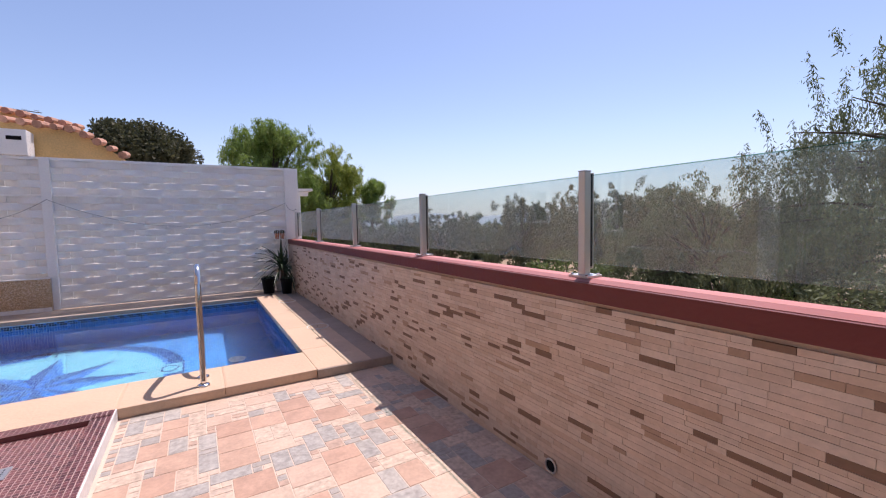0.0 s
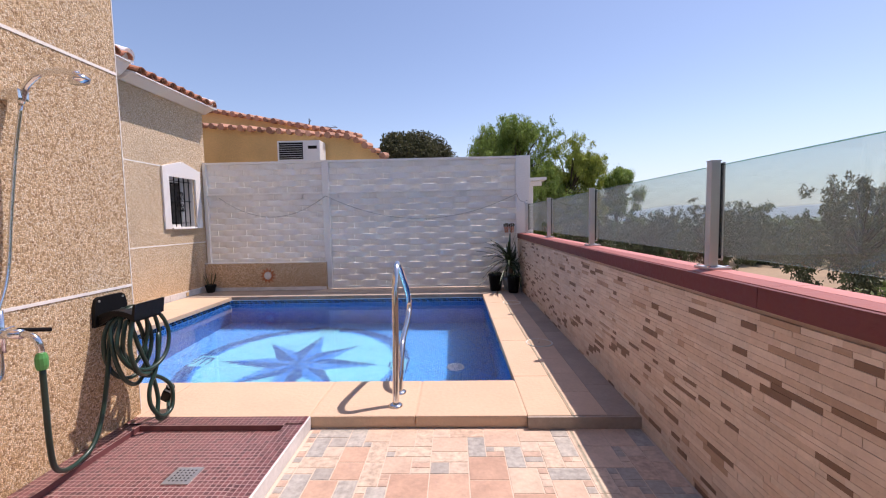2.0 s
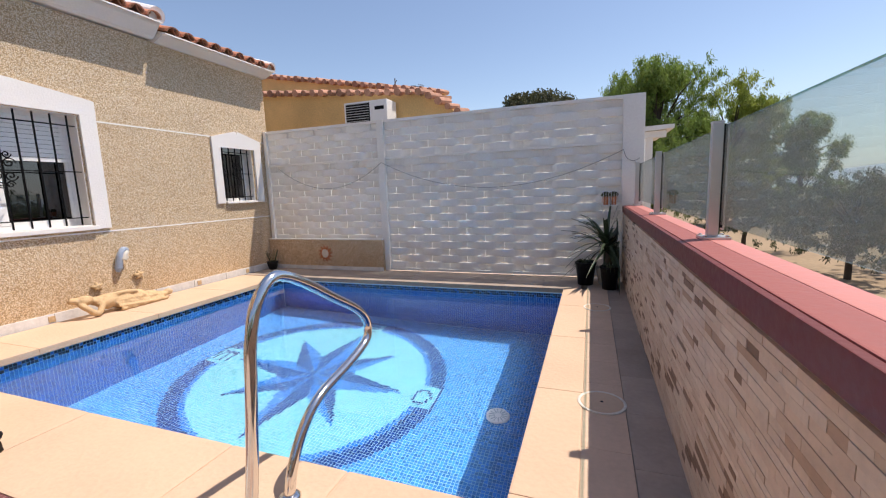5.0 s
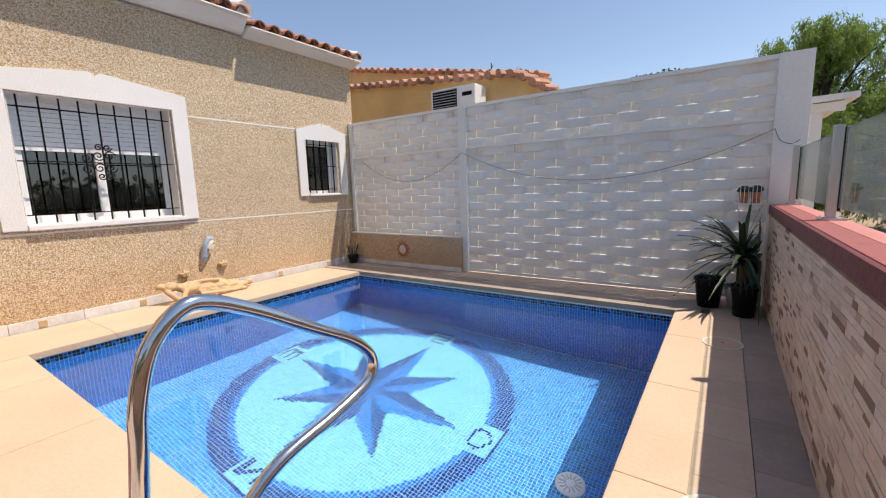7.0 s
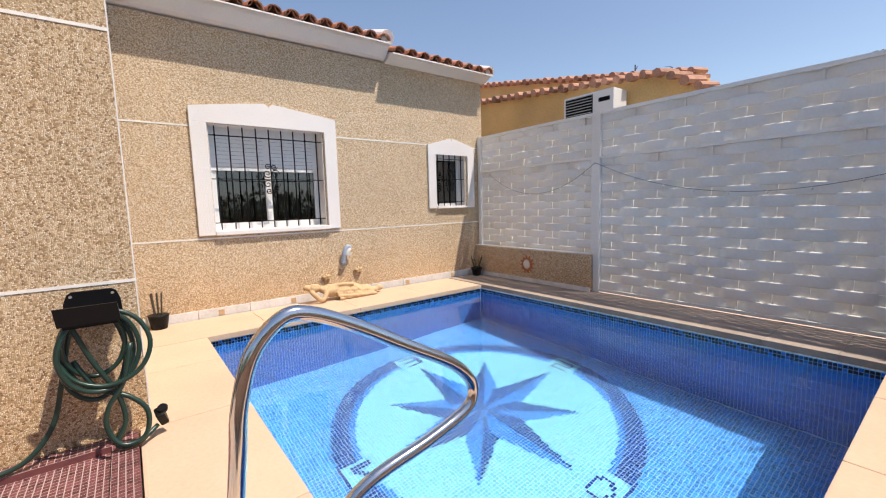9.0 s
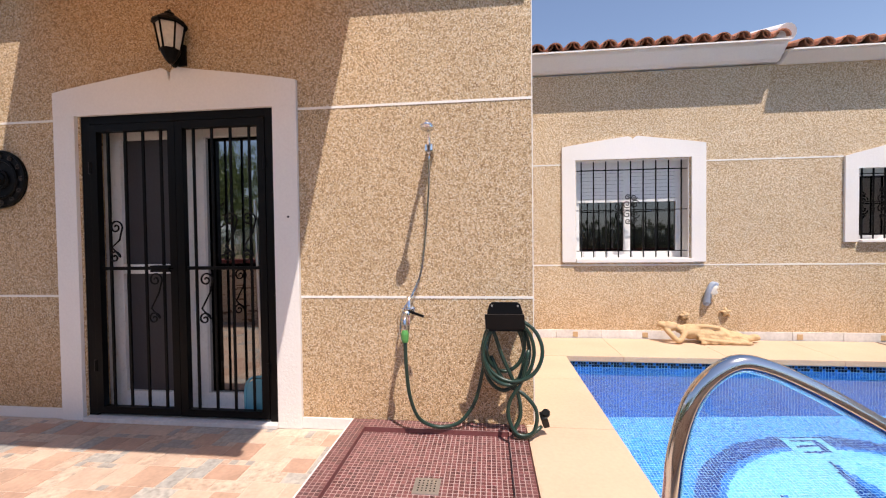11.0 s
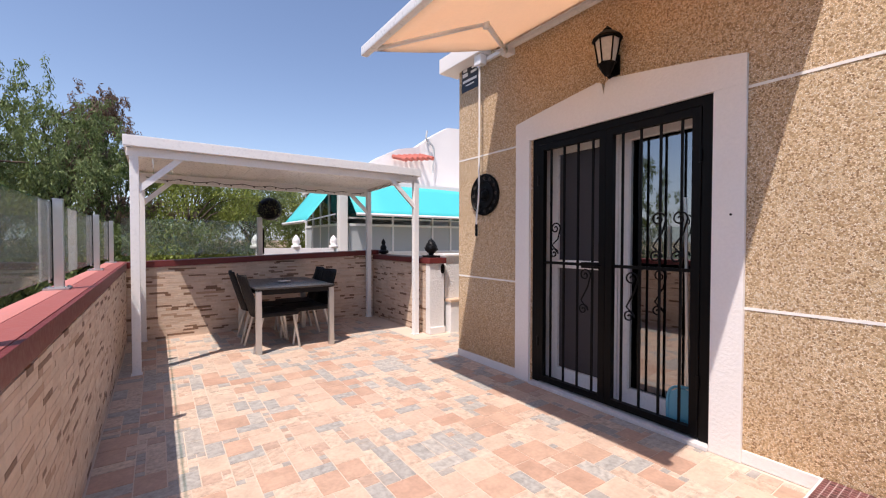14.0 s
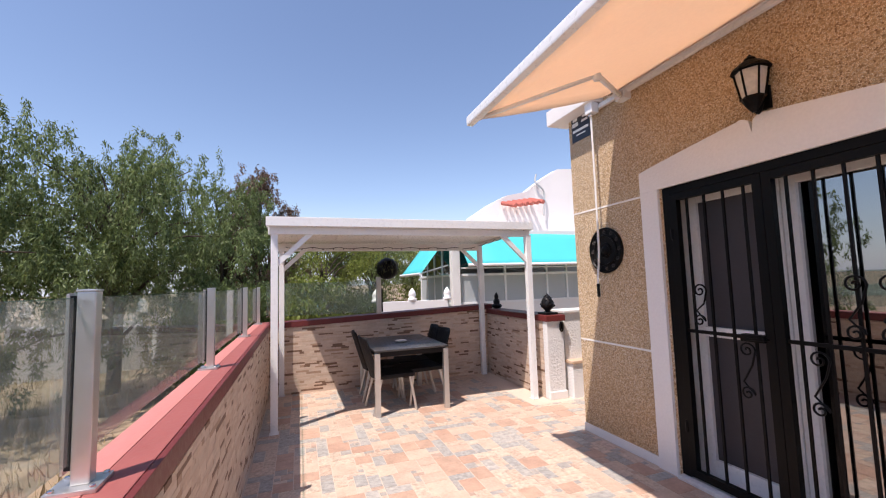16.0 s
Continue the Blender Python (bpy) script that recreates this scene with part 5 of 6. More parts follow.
for i, (x, y, h, w) in enumerate(((8.3, 9.2, 2.8, 3.0), (10.4, 8.4, 3.1, 3.4), (6.2, 13.2, 2.3, 2.6), (12.0, 11.4, 3.0, 3.6), (5.4, 16.6, 2.3, 3.4), (8.6, 14.6, 2.5, 3.2), (9.8, 6.2, 3.0, 2.8))):
    tree((x, y, GZ), h, w, LEAF_OLIVE, 140 + i, 20000, 0.075, 0.29, 0.16, 0.07, 34, "dark olive-green tree with bare trunk below the railing", 0.36)

# dry grass on the slope
rs = np.random.RandomState(8)
gn = 26000
gp = np.stack([rs.uniform(2.2, 14, gn), rs.uniform(-18, 8, gn), np.full(gn, GZ + 0.02)], axis=1)
ga = rs.rand(gn) * 6.283
gl = rs.uniform(0.05, 0.22, gn) * (0.5 + (np.sin(gp[:, 0] * 1.3) * np.cos(gp[:, 1] * 0.9) > 0))
gs = np.stack([np.cos(ga), np.sin(ga), 0 * ga], axis=1) * 0.012
gt = gp + np.stack([rs.normal(0, 0.06, gn), rs.normal(0, 0.06, gn), gl], axis=1)
gv = np.stack([gp - gs, gp + gs, gt], axis=1).reshape(-1, 3)
gm = bpy.data.meshes.new("dry_grass")
gm.from_pydata(gv.tolist(), [], [(3 * i, 3 * i + 1, 3 * i + 2) for i in range(gn)])
gm.materials.append(DRY_GRASS)
tagged(new("dry_grass", gm), "tufts of dry yellow grass on the slope", "grass", kind="stuff")


# ---- neighbours ----
nh = thing("neighbour_house", (-3.5, 11.0, -0.9), "ochre rendered house with weathered terracotta roof edge", "house")
part("wall", prism([(-8.5, 9.8, -0.9), (-2.5, 9.8, -0.9), (-2.5, 9.8, 3.07), (-5.4, 9.8, 3.36), (-8.5, 9.8, 3.66)], (0, 3.5, 0)), YELLOW, nh)
part("bay_wall", prism([(-2.5, 9.8, -0.9), (-0.95, 9.8, -0.9), (-0.95, 9.8, 2.56), (-1.55, 9.8, 2.96), (-2.5, 9.8, 3.06)], (0, 2.6, 0)), YELLOW, nh)
part("upper_wall", box((-9.0, 11.81, 2.7), (-1.9, 13.3, 3.30)), YELLOW, nh)


def tile_row(start, end, depth, parent, name="ridge_tile"):
    """Short tiles laid across a sloping wall top."""
    a, b = Vector(start), Vector(end)
    n = int((b - a).length / 0.20)
    bm = bmesh.new()
    for i in range(n):
        p = a + (b - a) * (i + 0.5) / n
        tube([p + Vector((0, -0.10, -0.03)), p + Vector((0, depth, 0.06))], 0.062 + 0.008 * math.sin(i * 2.3), 8, bm)
    return part(name, bm, OLD_TILE, parent)


tile_row((-8.4, 9.75, 3.69), (-1.55, 9.75, 3.01), 0.5, nh, "roof_edge")
tile_row((-1.55, 9.75, 2.99), (-0.85, 9.75, 2.56), 0.5, nh, "roof_edge")
tile_row((-9.0, 11.35, 4.74), (-1.75, 11.35, 3.36), 0.5, nh, "roof_edge")
part("roof_slope", prism([(-9.0, 9.9, 3.74), (-1.6, 9.9, 3.00), (-1.6, 9.9, 2.94), (-9.0, 9.9, 3.68)], (0, 1.5, 0.25)), OLD_TILE, nh)
part("gable", prism([(-9.0, 11.4, 3.4), (-1.75, 11.4, 2.95), (-1.75, 11.4, 3.30), (-9.0, 11.4, 4.68)], (0, 0.4, 0)), YELLOW, nh)
part("chimney_cowl", lathe((-1.75, 10.1, 2.98), [(0.05, 0), (0.05, 0.05), (0.08, 0.07), (0.05, 0.13), (0.01, 0.15)], 10), BARK, nh)

ac = thing("air_conditioner", (-2.6, 9.45, 2.45), "white air-conditioner unit on the neighbour's wall", "air conditioner")
part("casing", box((-2.98, 9.35, 2.46), (-2.12, 9.72, 2.87), 0.015), LACQUER, ac)
part("fan_grille", box((-2.94, 9.338, 2.50), (-2.46, 9.352, 2.84), 0.006), PLASTIC, ac)
for k in range(8):
    part("grille_slat", box((-2.93, 9.330, 2.525 + k * 0.043), (-2.47, 9.339, 2.535 + k * 0.043)), GREY_FRAME, ac)
part("badge", box((-2.36, 9.345, 2.70), (-2.18, 9.351, 2.76)), IRON, ac)
for x in (-2.9, -2.25):
    part("bracket", box((x - 0.02, 9.40, 2.42), (x + 0.02, 9.80, 2.46), 0.004), ALU, ac)
aerial = thing("tv_aerial", (-3.3, 12.2, 3.4), "thin dark television aerial above the roof", "aerial")
part("mast", tube([(-3.3, 12.2, 3.35), (-3.3, 12.2, 4.0)], 0.013, 6), BARK, aerial)
part("boom", tube([(-3.5, 12.2, 3.80), (-2.55, 12.2, 3.74)], 0.009, 6), BARK, aerial)
for k in range(5):
    part("rod", tube([(-3.4 + k * 0.19, 12.08, 3.76), (-3.38 + k * 0.19, 12.32, 3.80)], 0.005, 5), BARK, aerial)
part("reflector", tube([(-3.45, 12.2, 3.66), (-3.25, 12.2, 3.96)], 0.008, 5), BARK, aerial)

# white canopy next door, past the end of the fence
np_ = thing("white_canopy", (2.0, 9.2, 0), "white painted canopy roof and post next door", "canopy")
part("post", box((1.90, 8.78, -0.9), (1.99, 8.88, 1.92), 0.005), LACQUER, np_)
part("roof", prism([(1.86, 8.7, 1.91), (2.22, 8.7, 1.93), (2.22, 8.7, 1.98), (1.86, 8.7, 1.97)], (0, 1.6, 0.0)), LACQUER, np_)
part("beam", box((1.88, 8.75, 1.83), (2.14, 8.83, 1.91), 0.004), LACQUER, np_)

# white house with turquoise awnings
wh = thing("neighbour_house", (-4.5, -8, -0.9), "white house with glazed veranda and turquoise awnings", "house")
part("base_wall", box((-9.5, -9.6, -0.9), (-2.35, -6.6, 0.95)), WHITE, wh)
part("veranda_ceiling", box((-9.5, -9.6, 2.62), (-2.30, -6.55, 2.78)), WHITE, wh)
part("inner_wall", box((-9.5, -9.4, 0.95), (-2.9, -8.2, 2.62)), GREY_FRAME, wh)
col = part("corner_column", box((-2.50, -6.72, 0.9), (-2.30, -6.52, 2.70), 0.01), WHITE, wh)
for k in range(8):
    x = -2.55 - k * 0.62
    pn = part("window", box((x - 0.60, -6.64, 0.98), (x, -6.61, 1.62), 0.003), GREY_FRAME, wh)
    fr_ = bmesh.new()
    for lo, hi in (((x - 0.62, -6.66, 0.95), (x - 0.57, -6.58, 2.62)), ((x - 0.57, -6.66, 1.62), (x, -6.58, 1.68)), ((x - 0.57, -6.66, 0.93), (x, -6.58, 0.98)), ((x - 0.57, -6.66, 1.80), (x, -6.58, 1.84))):
        box(lo, hi, 0.003, fr_)
    part("frame", fr_, LACQUER, pn)
    part("pane", box((x - 0.57, -6.63, 1.84), (x, -6.62, 2.62)), PANE, pn)
for k in range(4):
    y = -6.75 - k * 0.66
    pn = part("window", box((-2.37, y - 0.64, 0.98), (-2.34, y, 1.62), 0.003), GREY_FRAME, wh)
    fr_ = bmesh.new()
    for lo, hi in (((-2.40, y - 0.66, 0.95), (-2.32, y - 0.61, 2.62)), ((-2.40, y - 0.61, 1.62), (-2.32, y, 1.68)), ((-2.40, y - 0.61, 0.93), (-2.32, y, 0.98))):
        box(lo, hi, 0.003, fr_)
    part("frame", fr_, LACQUER, pn)
    part("pane", box((-2.36, y - 0.61, 1.68), (-2.35, y, 2.62)), PANE, pn)
part("stepped_gable", prism([(-3.4, -9.3, 2.7), (-9.0, -9.3, 2.7), (-9.0, -9.3, 5.4), (-7.2, -9.3, 5.25), (-6.6, -9.3, 4.9), (-5.9, -9.3, 4.4), (-5.2, -9.3, 4.25), (-4.6, -9.3, 3.95), (-3.9, -9.3, 3.5)], (0, 0.35, 0)), WHITE, wh)
for k in range(6):
    part("roof_tile", tube([(-5.0 - k * 0.2, -8.90, 3.98 + k * 0.03), (-5.15 - k * 0.2, -8.3, 3.80 + k * 0.03)], 0.07, 8), RED_TILE, wh)
part("gutter_pipe", tube(curve([(-6.3, -8.9, 5.0), (-6.25, -8.85, 4.7), (-6.55, -8.85, 4.4), (-6.5, -8.85, 3.6)], 5), 0.03, 8), GREY_FRAME, wh)
for nm, quad in (("right", [(-2.40, -6.58, 2.72), (-7.5, -6.58, 2.72), (-7.5, -5.75, 1.86), (-2.40, -5.75, 1.86)]), ("left", [(-2.28, -6.6, 2.66), (-2.28, -8.6, 2.66), (-1.50, -8.6, 1.70), (-1.50, -6.6, 1.70)])):
    aw = thing("awning", quad[3], "bright turquoise canvas awning with white front bar", "awning", "turquoise awnings")
    bm = bmesh.new()
    bm.faces.new([bm.verts.new(p) for p in quad])
    bmesh.ops.subdivide_edges(bm, edges=bm.edges[:], cuts=5, use_grid_fill=True)
    for v in bm.verts:
        v.co.z -= 0.02 * abs(math.sin(v.co.x * 2 + v.co.y * 1.3))
    bmesh.ops.solidify(bm, geom=bm.faces[:], thickness=0.004)
    part("canvas", bm, TURQUOISE, aw, smooth=True)
    part("front_bar", tube([quad[2], quad[3]], 0.035, 8), LACQUER, aw)
    for s in (0.08, 0.92):
        p, q = Vector(quad[0]).lerp(Vector(quad[1]), s), Vector(quad[3]).lerp(Vector(quad[2]), s)
        part("arm", tube([p - Vector((0, 0, 0.75)), q], 0.018, 6), LACQUER, aw)

# white garden walls with pointed finials
def garden_wall(a, b, z0, z1, caps, label, thick=0.15):
    a, b = Vector((*a, 0)), Vector((*b, 0))
    th = thing("garden_wall", (a.x, a.y, z0), label, "garden wall")
    side_ = (b - a).cross(Vector((0, 0, 1))).normalized() * thick
    part("wall", prism([a + Vector((0, 0, z0)), b + Vector((0, 0, z0)), b + Vector((0, 0, z1)), a + Vector((0, 0, z1))], side_), WHITE, th)
    for k in range(caps):
        p = a.lerp(b, k / max(1, caps - 1)) + side_ / 2
        part("finial", lathe((p.x, p.y, z1), [(0.10, 0), (0.10, 0.06), (0.06, 0.07), (0.09, 0.13), (0.07, 0.20), (0.01, 0.28)], 10), WHITE, th, smooth=True)
    return th


garden_wall((-0.35, -6.1), (-1.9, -5.9), -0.9, 1.10, 3, "white garden wall with pointed finials beside the neighbour's house")
garden_wall((8.6, -11.5), (5.6, -12.4), -0.9, 0.62, 3, "white garden wall with pointed finials under the trees")
garden_wall((5.6, -12.6), (4.6, -17.5), -0.9, 0.62, 4, "white garden wall with pointed finials under the trees")

lw = thing("plaster_wall", (-2.4, -1.7, 0), "white rough-plastered garden wall with a stone ledge", "wall", kind="structure")
part("upper", box((-3.6, -2.0, -0.02), (SX - 0.30, -1.72, 1.04), 0.01), PLASTER, lw)
part("cap", box((-3.6, -2.03, 1.04), (SX - 0.28, -1.69, 1.075), 0.008), WHITE, lw)
part("lower", box((-3.6, -1.72, -0.02), (SX - 0.30, -1.58, 0.42), 0.01), PLASTER, lw)
part("ledge", box((-3.6, -1.72, 0.42), (SX - 0.28, -1.56, 0.455), 0.006), COPING, lw)

# ---- things on and by the house ----
def wall_lantern(y, z):
    th = thing("wall_lantern", (FX, y, z), "black cast lantern with frosted panes above the door", "wall lamp")
    x = FX + 0.095
    part("wall_plate", box((FX, y - 0.045, z + 0.02), (FX + 0.02, y + 0.045, z + 0.16), 0.006), IRON, th)
    part("bracket", tube(curve([(FX + 0.02, y, z + 0.06), (FX + 0.06, y, z + 0.0), (x, y, z + 0.03)], 6), 0.012, 8), IRON, th)
    part("base", lathe((x, y, z), [(0.012, 0), (0.035, 0.03), (0.05, 0.06), (0.062, 0.085)], 12), IRON, th)
    fr_ = bmesh.new()
    for k in range(6):
        a = math.pi / 3 * k
        tube([(x + 0.058 * math.cos(a), y + 0.058 * math.sin(a), z + 0.08), (x + 0.088 * math.cos(a), y + 0.088 * math.sin(a), z + 0.255)], 0.006, 5, fr_)
    for r, zz in ((0.060, 0.085), (0.09, 0.255)):
        tube([(x + r * math.cos(math.pi / 3 * k), y + r * math.sin(math.pi / 3 * k), z + zz) for k in range(7)], 0.008, 5, fr_)
    part("frame", fr_, IRON, th)
    part("panes", lathe((x, y, z + 0.085), [(0.052, 0), (0.080, 0.168)], 6), CREAM, th, "frosted cream panes")
    part("roof", lathe((x, y, z + 0.255), [(0.105, 0), (0.10, 0.012), (0.055, 0.05), (0.03, 0.06), (0.03, 0.075), (0.015, 0.085), (0.005, 0.10)], 12), IRON, th)
    return th


wall_lantern(1.205, 2.44)

dial = thing("wall_ornament", (FX, -0.215, 1.73), "round black iron wall ornament with scrolled rim", "wall ornament")
for r0 in (0.20, 0.135, 0.06):
    part("ring", tube([(FX + 0.02, -0.215 + r0 * math.cos(2 * math.pi * k / 32), 1.73 + r0 * math.sin(2 * math.pi * k / 32)) for k in range(33)], 0.011, 6, None, False), IRON, dial)
part("back_plate", moved(lathe((0, 0, 0), [(0.205, 0), (0.205, 0.008), (0.19, 0.012)], 32), pose(FX, -0.215, 1.73, 0, 90, 0)), PLASTIC, dial)
part("boss", moved(lathe((0, 0, 0), [(0.05, 0), (0.045, 0.02), (0.02, 0.03)], 16), pose(FX + 0.01, -0.215, 1.73, 0, 90, 0)), IRON, dial)
BRONZE = material("dull_bronze", (0.07, 0.06, 0.055), 0.5, 0.6)
for k in range(12):
    a = math.pi / 6 * k
    sp = [(FX + 0.018, -0.215 + (0.168 + 0.022 * (1 - i / 14) * math.cos(i * 0.6)) * math.cos(a) - 0.022 * (1 - i / 14) * math.sin(i * 0.6) * math.sin(a), 1.73 + (0.168 + 0.022 * (1 - i / 14) * math.cos(i * 0.6)) * math.sin(a) + 0.022 * (1 - i / 14) * math.sin(i * 0.6) * math.cos(a)) for i in range(13)]
    part("scroll", tube(sp, 0.005, 5), BRONZE, dial)

sg = thing("security_sign", (FX, -0.47, 2.86), "dark blue alarm sign with white lettering on the wall", "sign")
part("board", box((FX, -0.61, 2.86), (FX + 0.006, -0.335, 3.13), 0.002), SIGN_BLUE, sg)
for ya_, yb_, z_, h_ in ((-0.585, -0.515, 3.07, 0.035), (-0.595, -0.505, 3.015, 0.04), (-0.44, -0.375, 3.075, 0.022), (-0.455, -0.36, 3.03, 0.024), (-0.59, -0.355, 2.955, 0.026), (-0.54, -0.40, 2.915, 0.014)):
    part("lettering", box((FX + 0.0055, ya_, z_), (FX + 0.0075, yb_, z_ + h_)), LETTER, sg)

# shower on the wall
sh = thing("garden_shower", (FX, 2.92, 0.7), "chrome wall shower with bracket, metal hose and tap", "shower")
part("bracket", box((FX, 2.895, 1.80), (FX + 0.10, 2.945, 1.85), 0.01), CHROME, sh)
part("handset", tube(curve([(FX + 0.085, 2.92, 1.79), (FX + 0.11, 2.922, 1.86), (FX + 0.17, 2.93, 1.915), (FX + 0.25, 2.937, 1.93), (FX + 0.33, 2.943, 1.915)], 5), 0.013, 10), CHROME, sh, smooth=True)
part("shower_head", moved(lathe((0, 0, 0), [(0.036, 0), (0.040, 0.010), (0.028, 0.028), (0.012, 0.040)], 18), pose(FX + 0.335, 2.945, 1.88, 0, -16, 0)), CHROME, sh, smooth=True)
part("metal_hose", tube(curve([(FX + 0.085, 2.92, 1.79), (FX + 0.05, 2.91, 1.58), (FX + 0.03, 2.885, 1.30), (FX + 0.03, 2.85, 1.05), (FX + 0.04, 2.79, 0.90), (FX + 0.055, 2.735, 0.80), (FX + 0.06, 2.715, 0.68), (FX + 0.06, 2.735, 0.605), (FX + 0.06, 2.765, 0.64), (FX + 0.055, 2.77, 0.78), (FX + 0.05, 2.77, 0.85)], 6), 0.0075, 8), CHROME, sh, smooth=True)
part("tap_body", tube([(FX, 2.775, 0.80), (FX + 0.15, 2.775, 0.80)], 0.020, 12), CHROME, sh, smooth=True)
part("wall_flange", tube([(FX, 2.775, 0.80), (FX + 0.012, 2.775, 0.80)], 0.034, 16), CHROME, sh)
part("riser", tube([(FX + 0.06, 2.775, 0.90), (FX + 0.06, 2.775, 0.72)], 0.014, 10), CHROME, sh, smooth=True)
part("outlet", tube(curve([(FX + 0.14, 2.775, 0.80), (FX + 0.185, 2.776, 0.795), (FX + 0.215, 2.778, 0.765), (FX + 0.22, 2.78, 0.715)], 5), 0.013, 10), CHROME, sh, smooth=True)
part("lever", tube([(FX + 0.12, 2.785, 0.815), (FX + 0.165, 2.885, 0.79)], 0.009, 8), IRON, sh)
part("wire_hook", tube(curve([(FX + 0.02, 2.70, 0.83), (FX + 0.07, 2.74, 0.82), (FX + 0.08, 2.81, 0.825)], 5), 0.003, 5), CHROME, sh)

hose = thing("garden_hose", (FX, 2.95, 0.09), "dark green garden hose coiled over its hanger", "hose")
part("tap_connector", lathe((FX + 0.22, 2.78, 0.645), [(0.018, 0), (0.023, 0.02), (0.023, 0.05), (0.017, 0.07)], 12), BRIGHT_GREEN, hose)
HX = FX + 0.13
lead = [(FX + 0.22, 2.78, 0.65), (FX + 0.215, 2.785, 0.48), (FX + 0.20, 2.80, 0.32), (FX + 0.17, 2.84, 0.18), (FX + 0.14, 2.91, 0.115), (FX + 0.12, 3.00, 0.098), (FX + 0.11, 3.10, 0.13), (FX + 0.09, 3.19, 0.25), (FX + 0.09, 3.24, 0.45), (FX + 0.09, 3.28, 0.65), (HX, 3.33, 0.765), (HX + 0.02, 3.40, 0.785)]
coil = []
for turn, (w, h, slip, out) in enumerate(((0.135, 0.20, 0.0, 0.00), (0.175, 0.18, 0.03, 0.07), (0.125, 0.215, -0.02, 0.02), (0.150, 0.19, 0.01, 0.09), (0.115, 0.16, -0.01, 0.05))):
    for k in range(8):
        a = math.pi / 2 - 2 * math.pi * k / 8
        coil.append((HX - 0.03 + out + 0.03 * math.cos(a + turn), 3.385 + slip + w * math.cos(a), 0.775 - h + h * math.sin(a)))
tail = [(HX + 0.05, 3.36, 0.55), (HX + 0.05, 3.44, 0.36), (HX + 0.06, 3.46, 0.22), (HX + 0.08, 3.42, 0.115), (HX + 0.08, 3.50, 0.10), (HX + 0.03, 3.585, 0.14)]
part("hose", tube(curve(lead + coil + tail, 5), 0.0115, 8), HOSE, hose, smooth=True)
part("loop", tube(curve([(HX + 0.05, 3.51, 0.60), (HX + 0.06, 3.47, 0.42), (HX + 0.06, 3.40, 0.30), (HX + 0.07, 3.39, 0.20), (HX + 0.09, 3.44, 0.115), (HX + 0.09, 3.53, 0.13), (HX + 0.08, 3.55, 0.25), (HX + 0.06, 3.48, 0.34), (HX + 0.03, 3.37, 0.40), (HX + 0.01, 3.29, 0.55)], 5), 0.0115, 8), HOSE, hose, smooth=True)
nozzle = part("nozzle", moved(box((-0.03, -0.02, -0.04), (0.03, 0.02, 0.05), 0.012), pose(HX + 0.01, 3.605, 0.17, 20, 30, 10)), PLASTIC, hose)
part("spray_tip", moved(lathe((0, 0, 0), [(0.02, 0), (0.026, 0.02), (0.022, 0.03)], 12), pose(HX + 0.02, 3.615, 0.205, 20, 30, 10)), PLASTIC, nozzle)
hang = thing("hose_hanger", (FX, 3.38, 0.70), "black plastic hose hanger screwed to the wall", "hose hanger")
part("back_plate", prism([(FX, 3.265, 0.695), (FX, 3.495, 0.695), (FX, 3.49, 0.80), (FX, 3.475, 0.845), (FX, 3.455, 0.857), (FX, 3.305, 0.857), (FX, 3.285, 0.845), (FX, 3.27, 0.80)], (0.02, 0, 0)), PLASTIC, hang)
cradle = []
for i in range(9):
    s_ = i / 8
    cradle.append((FX + 0.015 + 0.215 * s_, 3.28, 0.755 + 0.03 * math.sin(math.pi * s_)))
part("cradle", prism(cradle + [(x, y, z - 0.035 + 0.012 * k / 8) for k, (x, y, z) in enumerate(reversed(cradle))], (0, 0.195, 0)), PLASTIC, hang)
part("front_lip", prism([(FX + 0.225, 3.262, 0.75), (FX + 0.245, 3.255, 0.822), (FX + 0.257, 3.255, 0.822), (FX + 0.240, 3.262, 0.735)], (0, 0.225, 0)), PLASTIC, hang)
part("rib", prism([(FX + 0.018, 3.285, 0.70), (FX + 0.018, 3.285, 0.76), (FX + 0.13, 3.285, 0.76)], (0, 0.014, 0)), PLASTIC, hang)
part("rib", prism([(FX + 0.018, 3.456, 0.70), (FX + 0.018, 3.456, 0.76), (FX + 0.13, 3.456, 0.76)], (0, 0.014, 0)), PLASTIC, hang)
for y in (3.30, 3.46):
    part("screw", tube([(FX + 0.019, y, 0.835), (FX + 0.023, y, 0.835)], 0.007, 8), ALU, hang)

# dustpan and broom behind the gate
dp = thing("dustpan", (FX - 0.09, 1.70, 0.03), "blue plastic long-handled dustpan behind the gate", "dustpan")
part("pan", prism([(FX - 0.06, 1.58, 0.03), (FX - 0.06, 1.82, 0.03), (FX - 0.06, 1.81, 0.26), (FX - 0.06, 1.75, 0.30), (FX - 0.06, 1.65, 0.30), (FX - 0.06, 1.59, 0.26)], (-0.025, 0, 0)), BLUE_PLASTIC, dp)
part("rim", tube(curve([(FX - 0.058, 1.58, 0.05), (FX - 0.056, 1.585, 0.24), (FX - 0.056, 1.64, 0.31), (FX - 0.056, 1.76, 0.31), (FX - 0.056, 1.815, 0.24), (FX - 0.058, 1.82, 0.05)], 5), 0.009, 6), BLUE_PLASTIC, dp)
part("handle", tube([(FX - 0.075, 1.70, 0.28), (FX - 0.085, 1.665, 1.55)], 0.011, 8), ALU, dp)

def fuse(ob, size):
    """Melts overlapping bodies into one skin."""
    m = ob.modifiers.new("fuse", "REMESH")
    m.mode, m.voxel_size, m.use_smooth_shade = "VOXEL", size, True


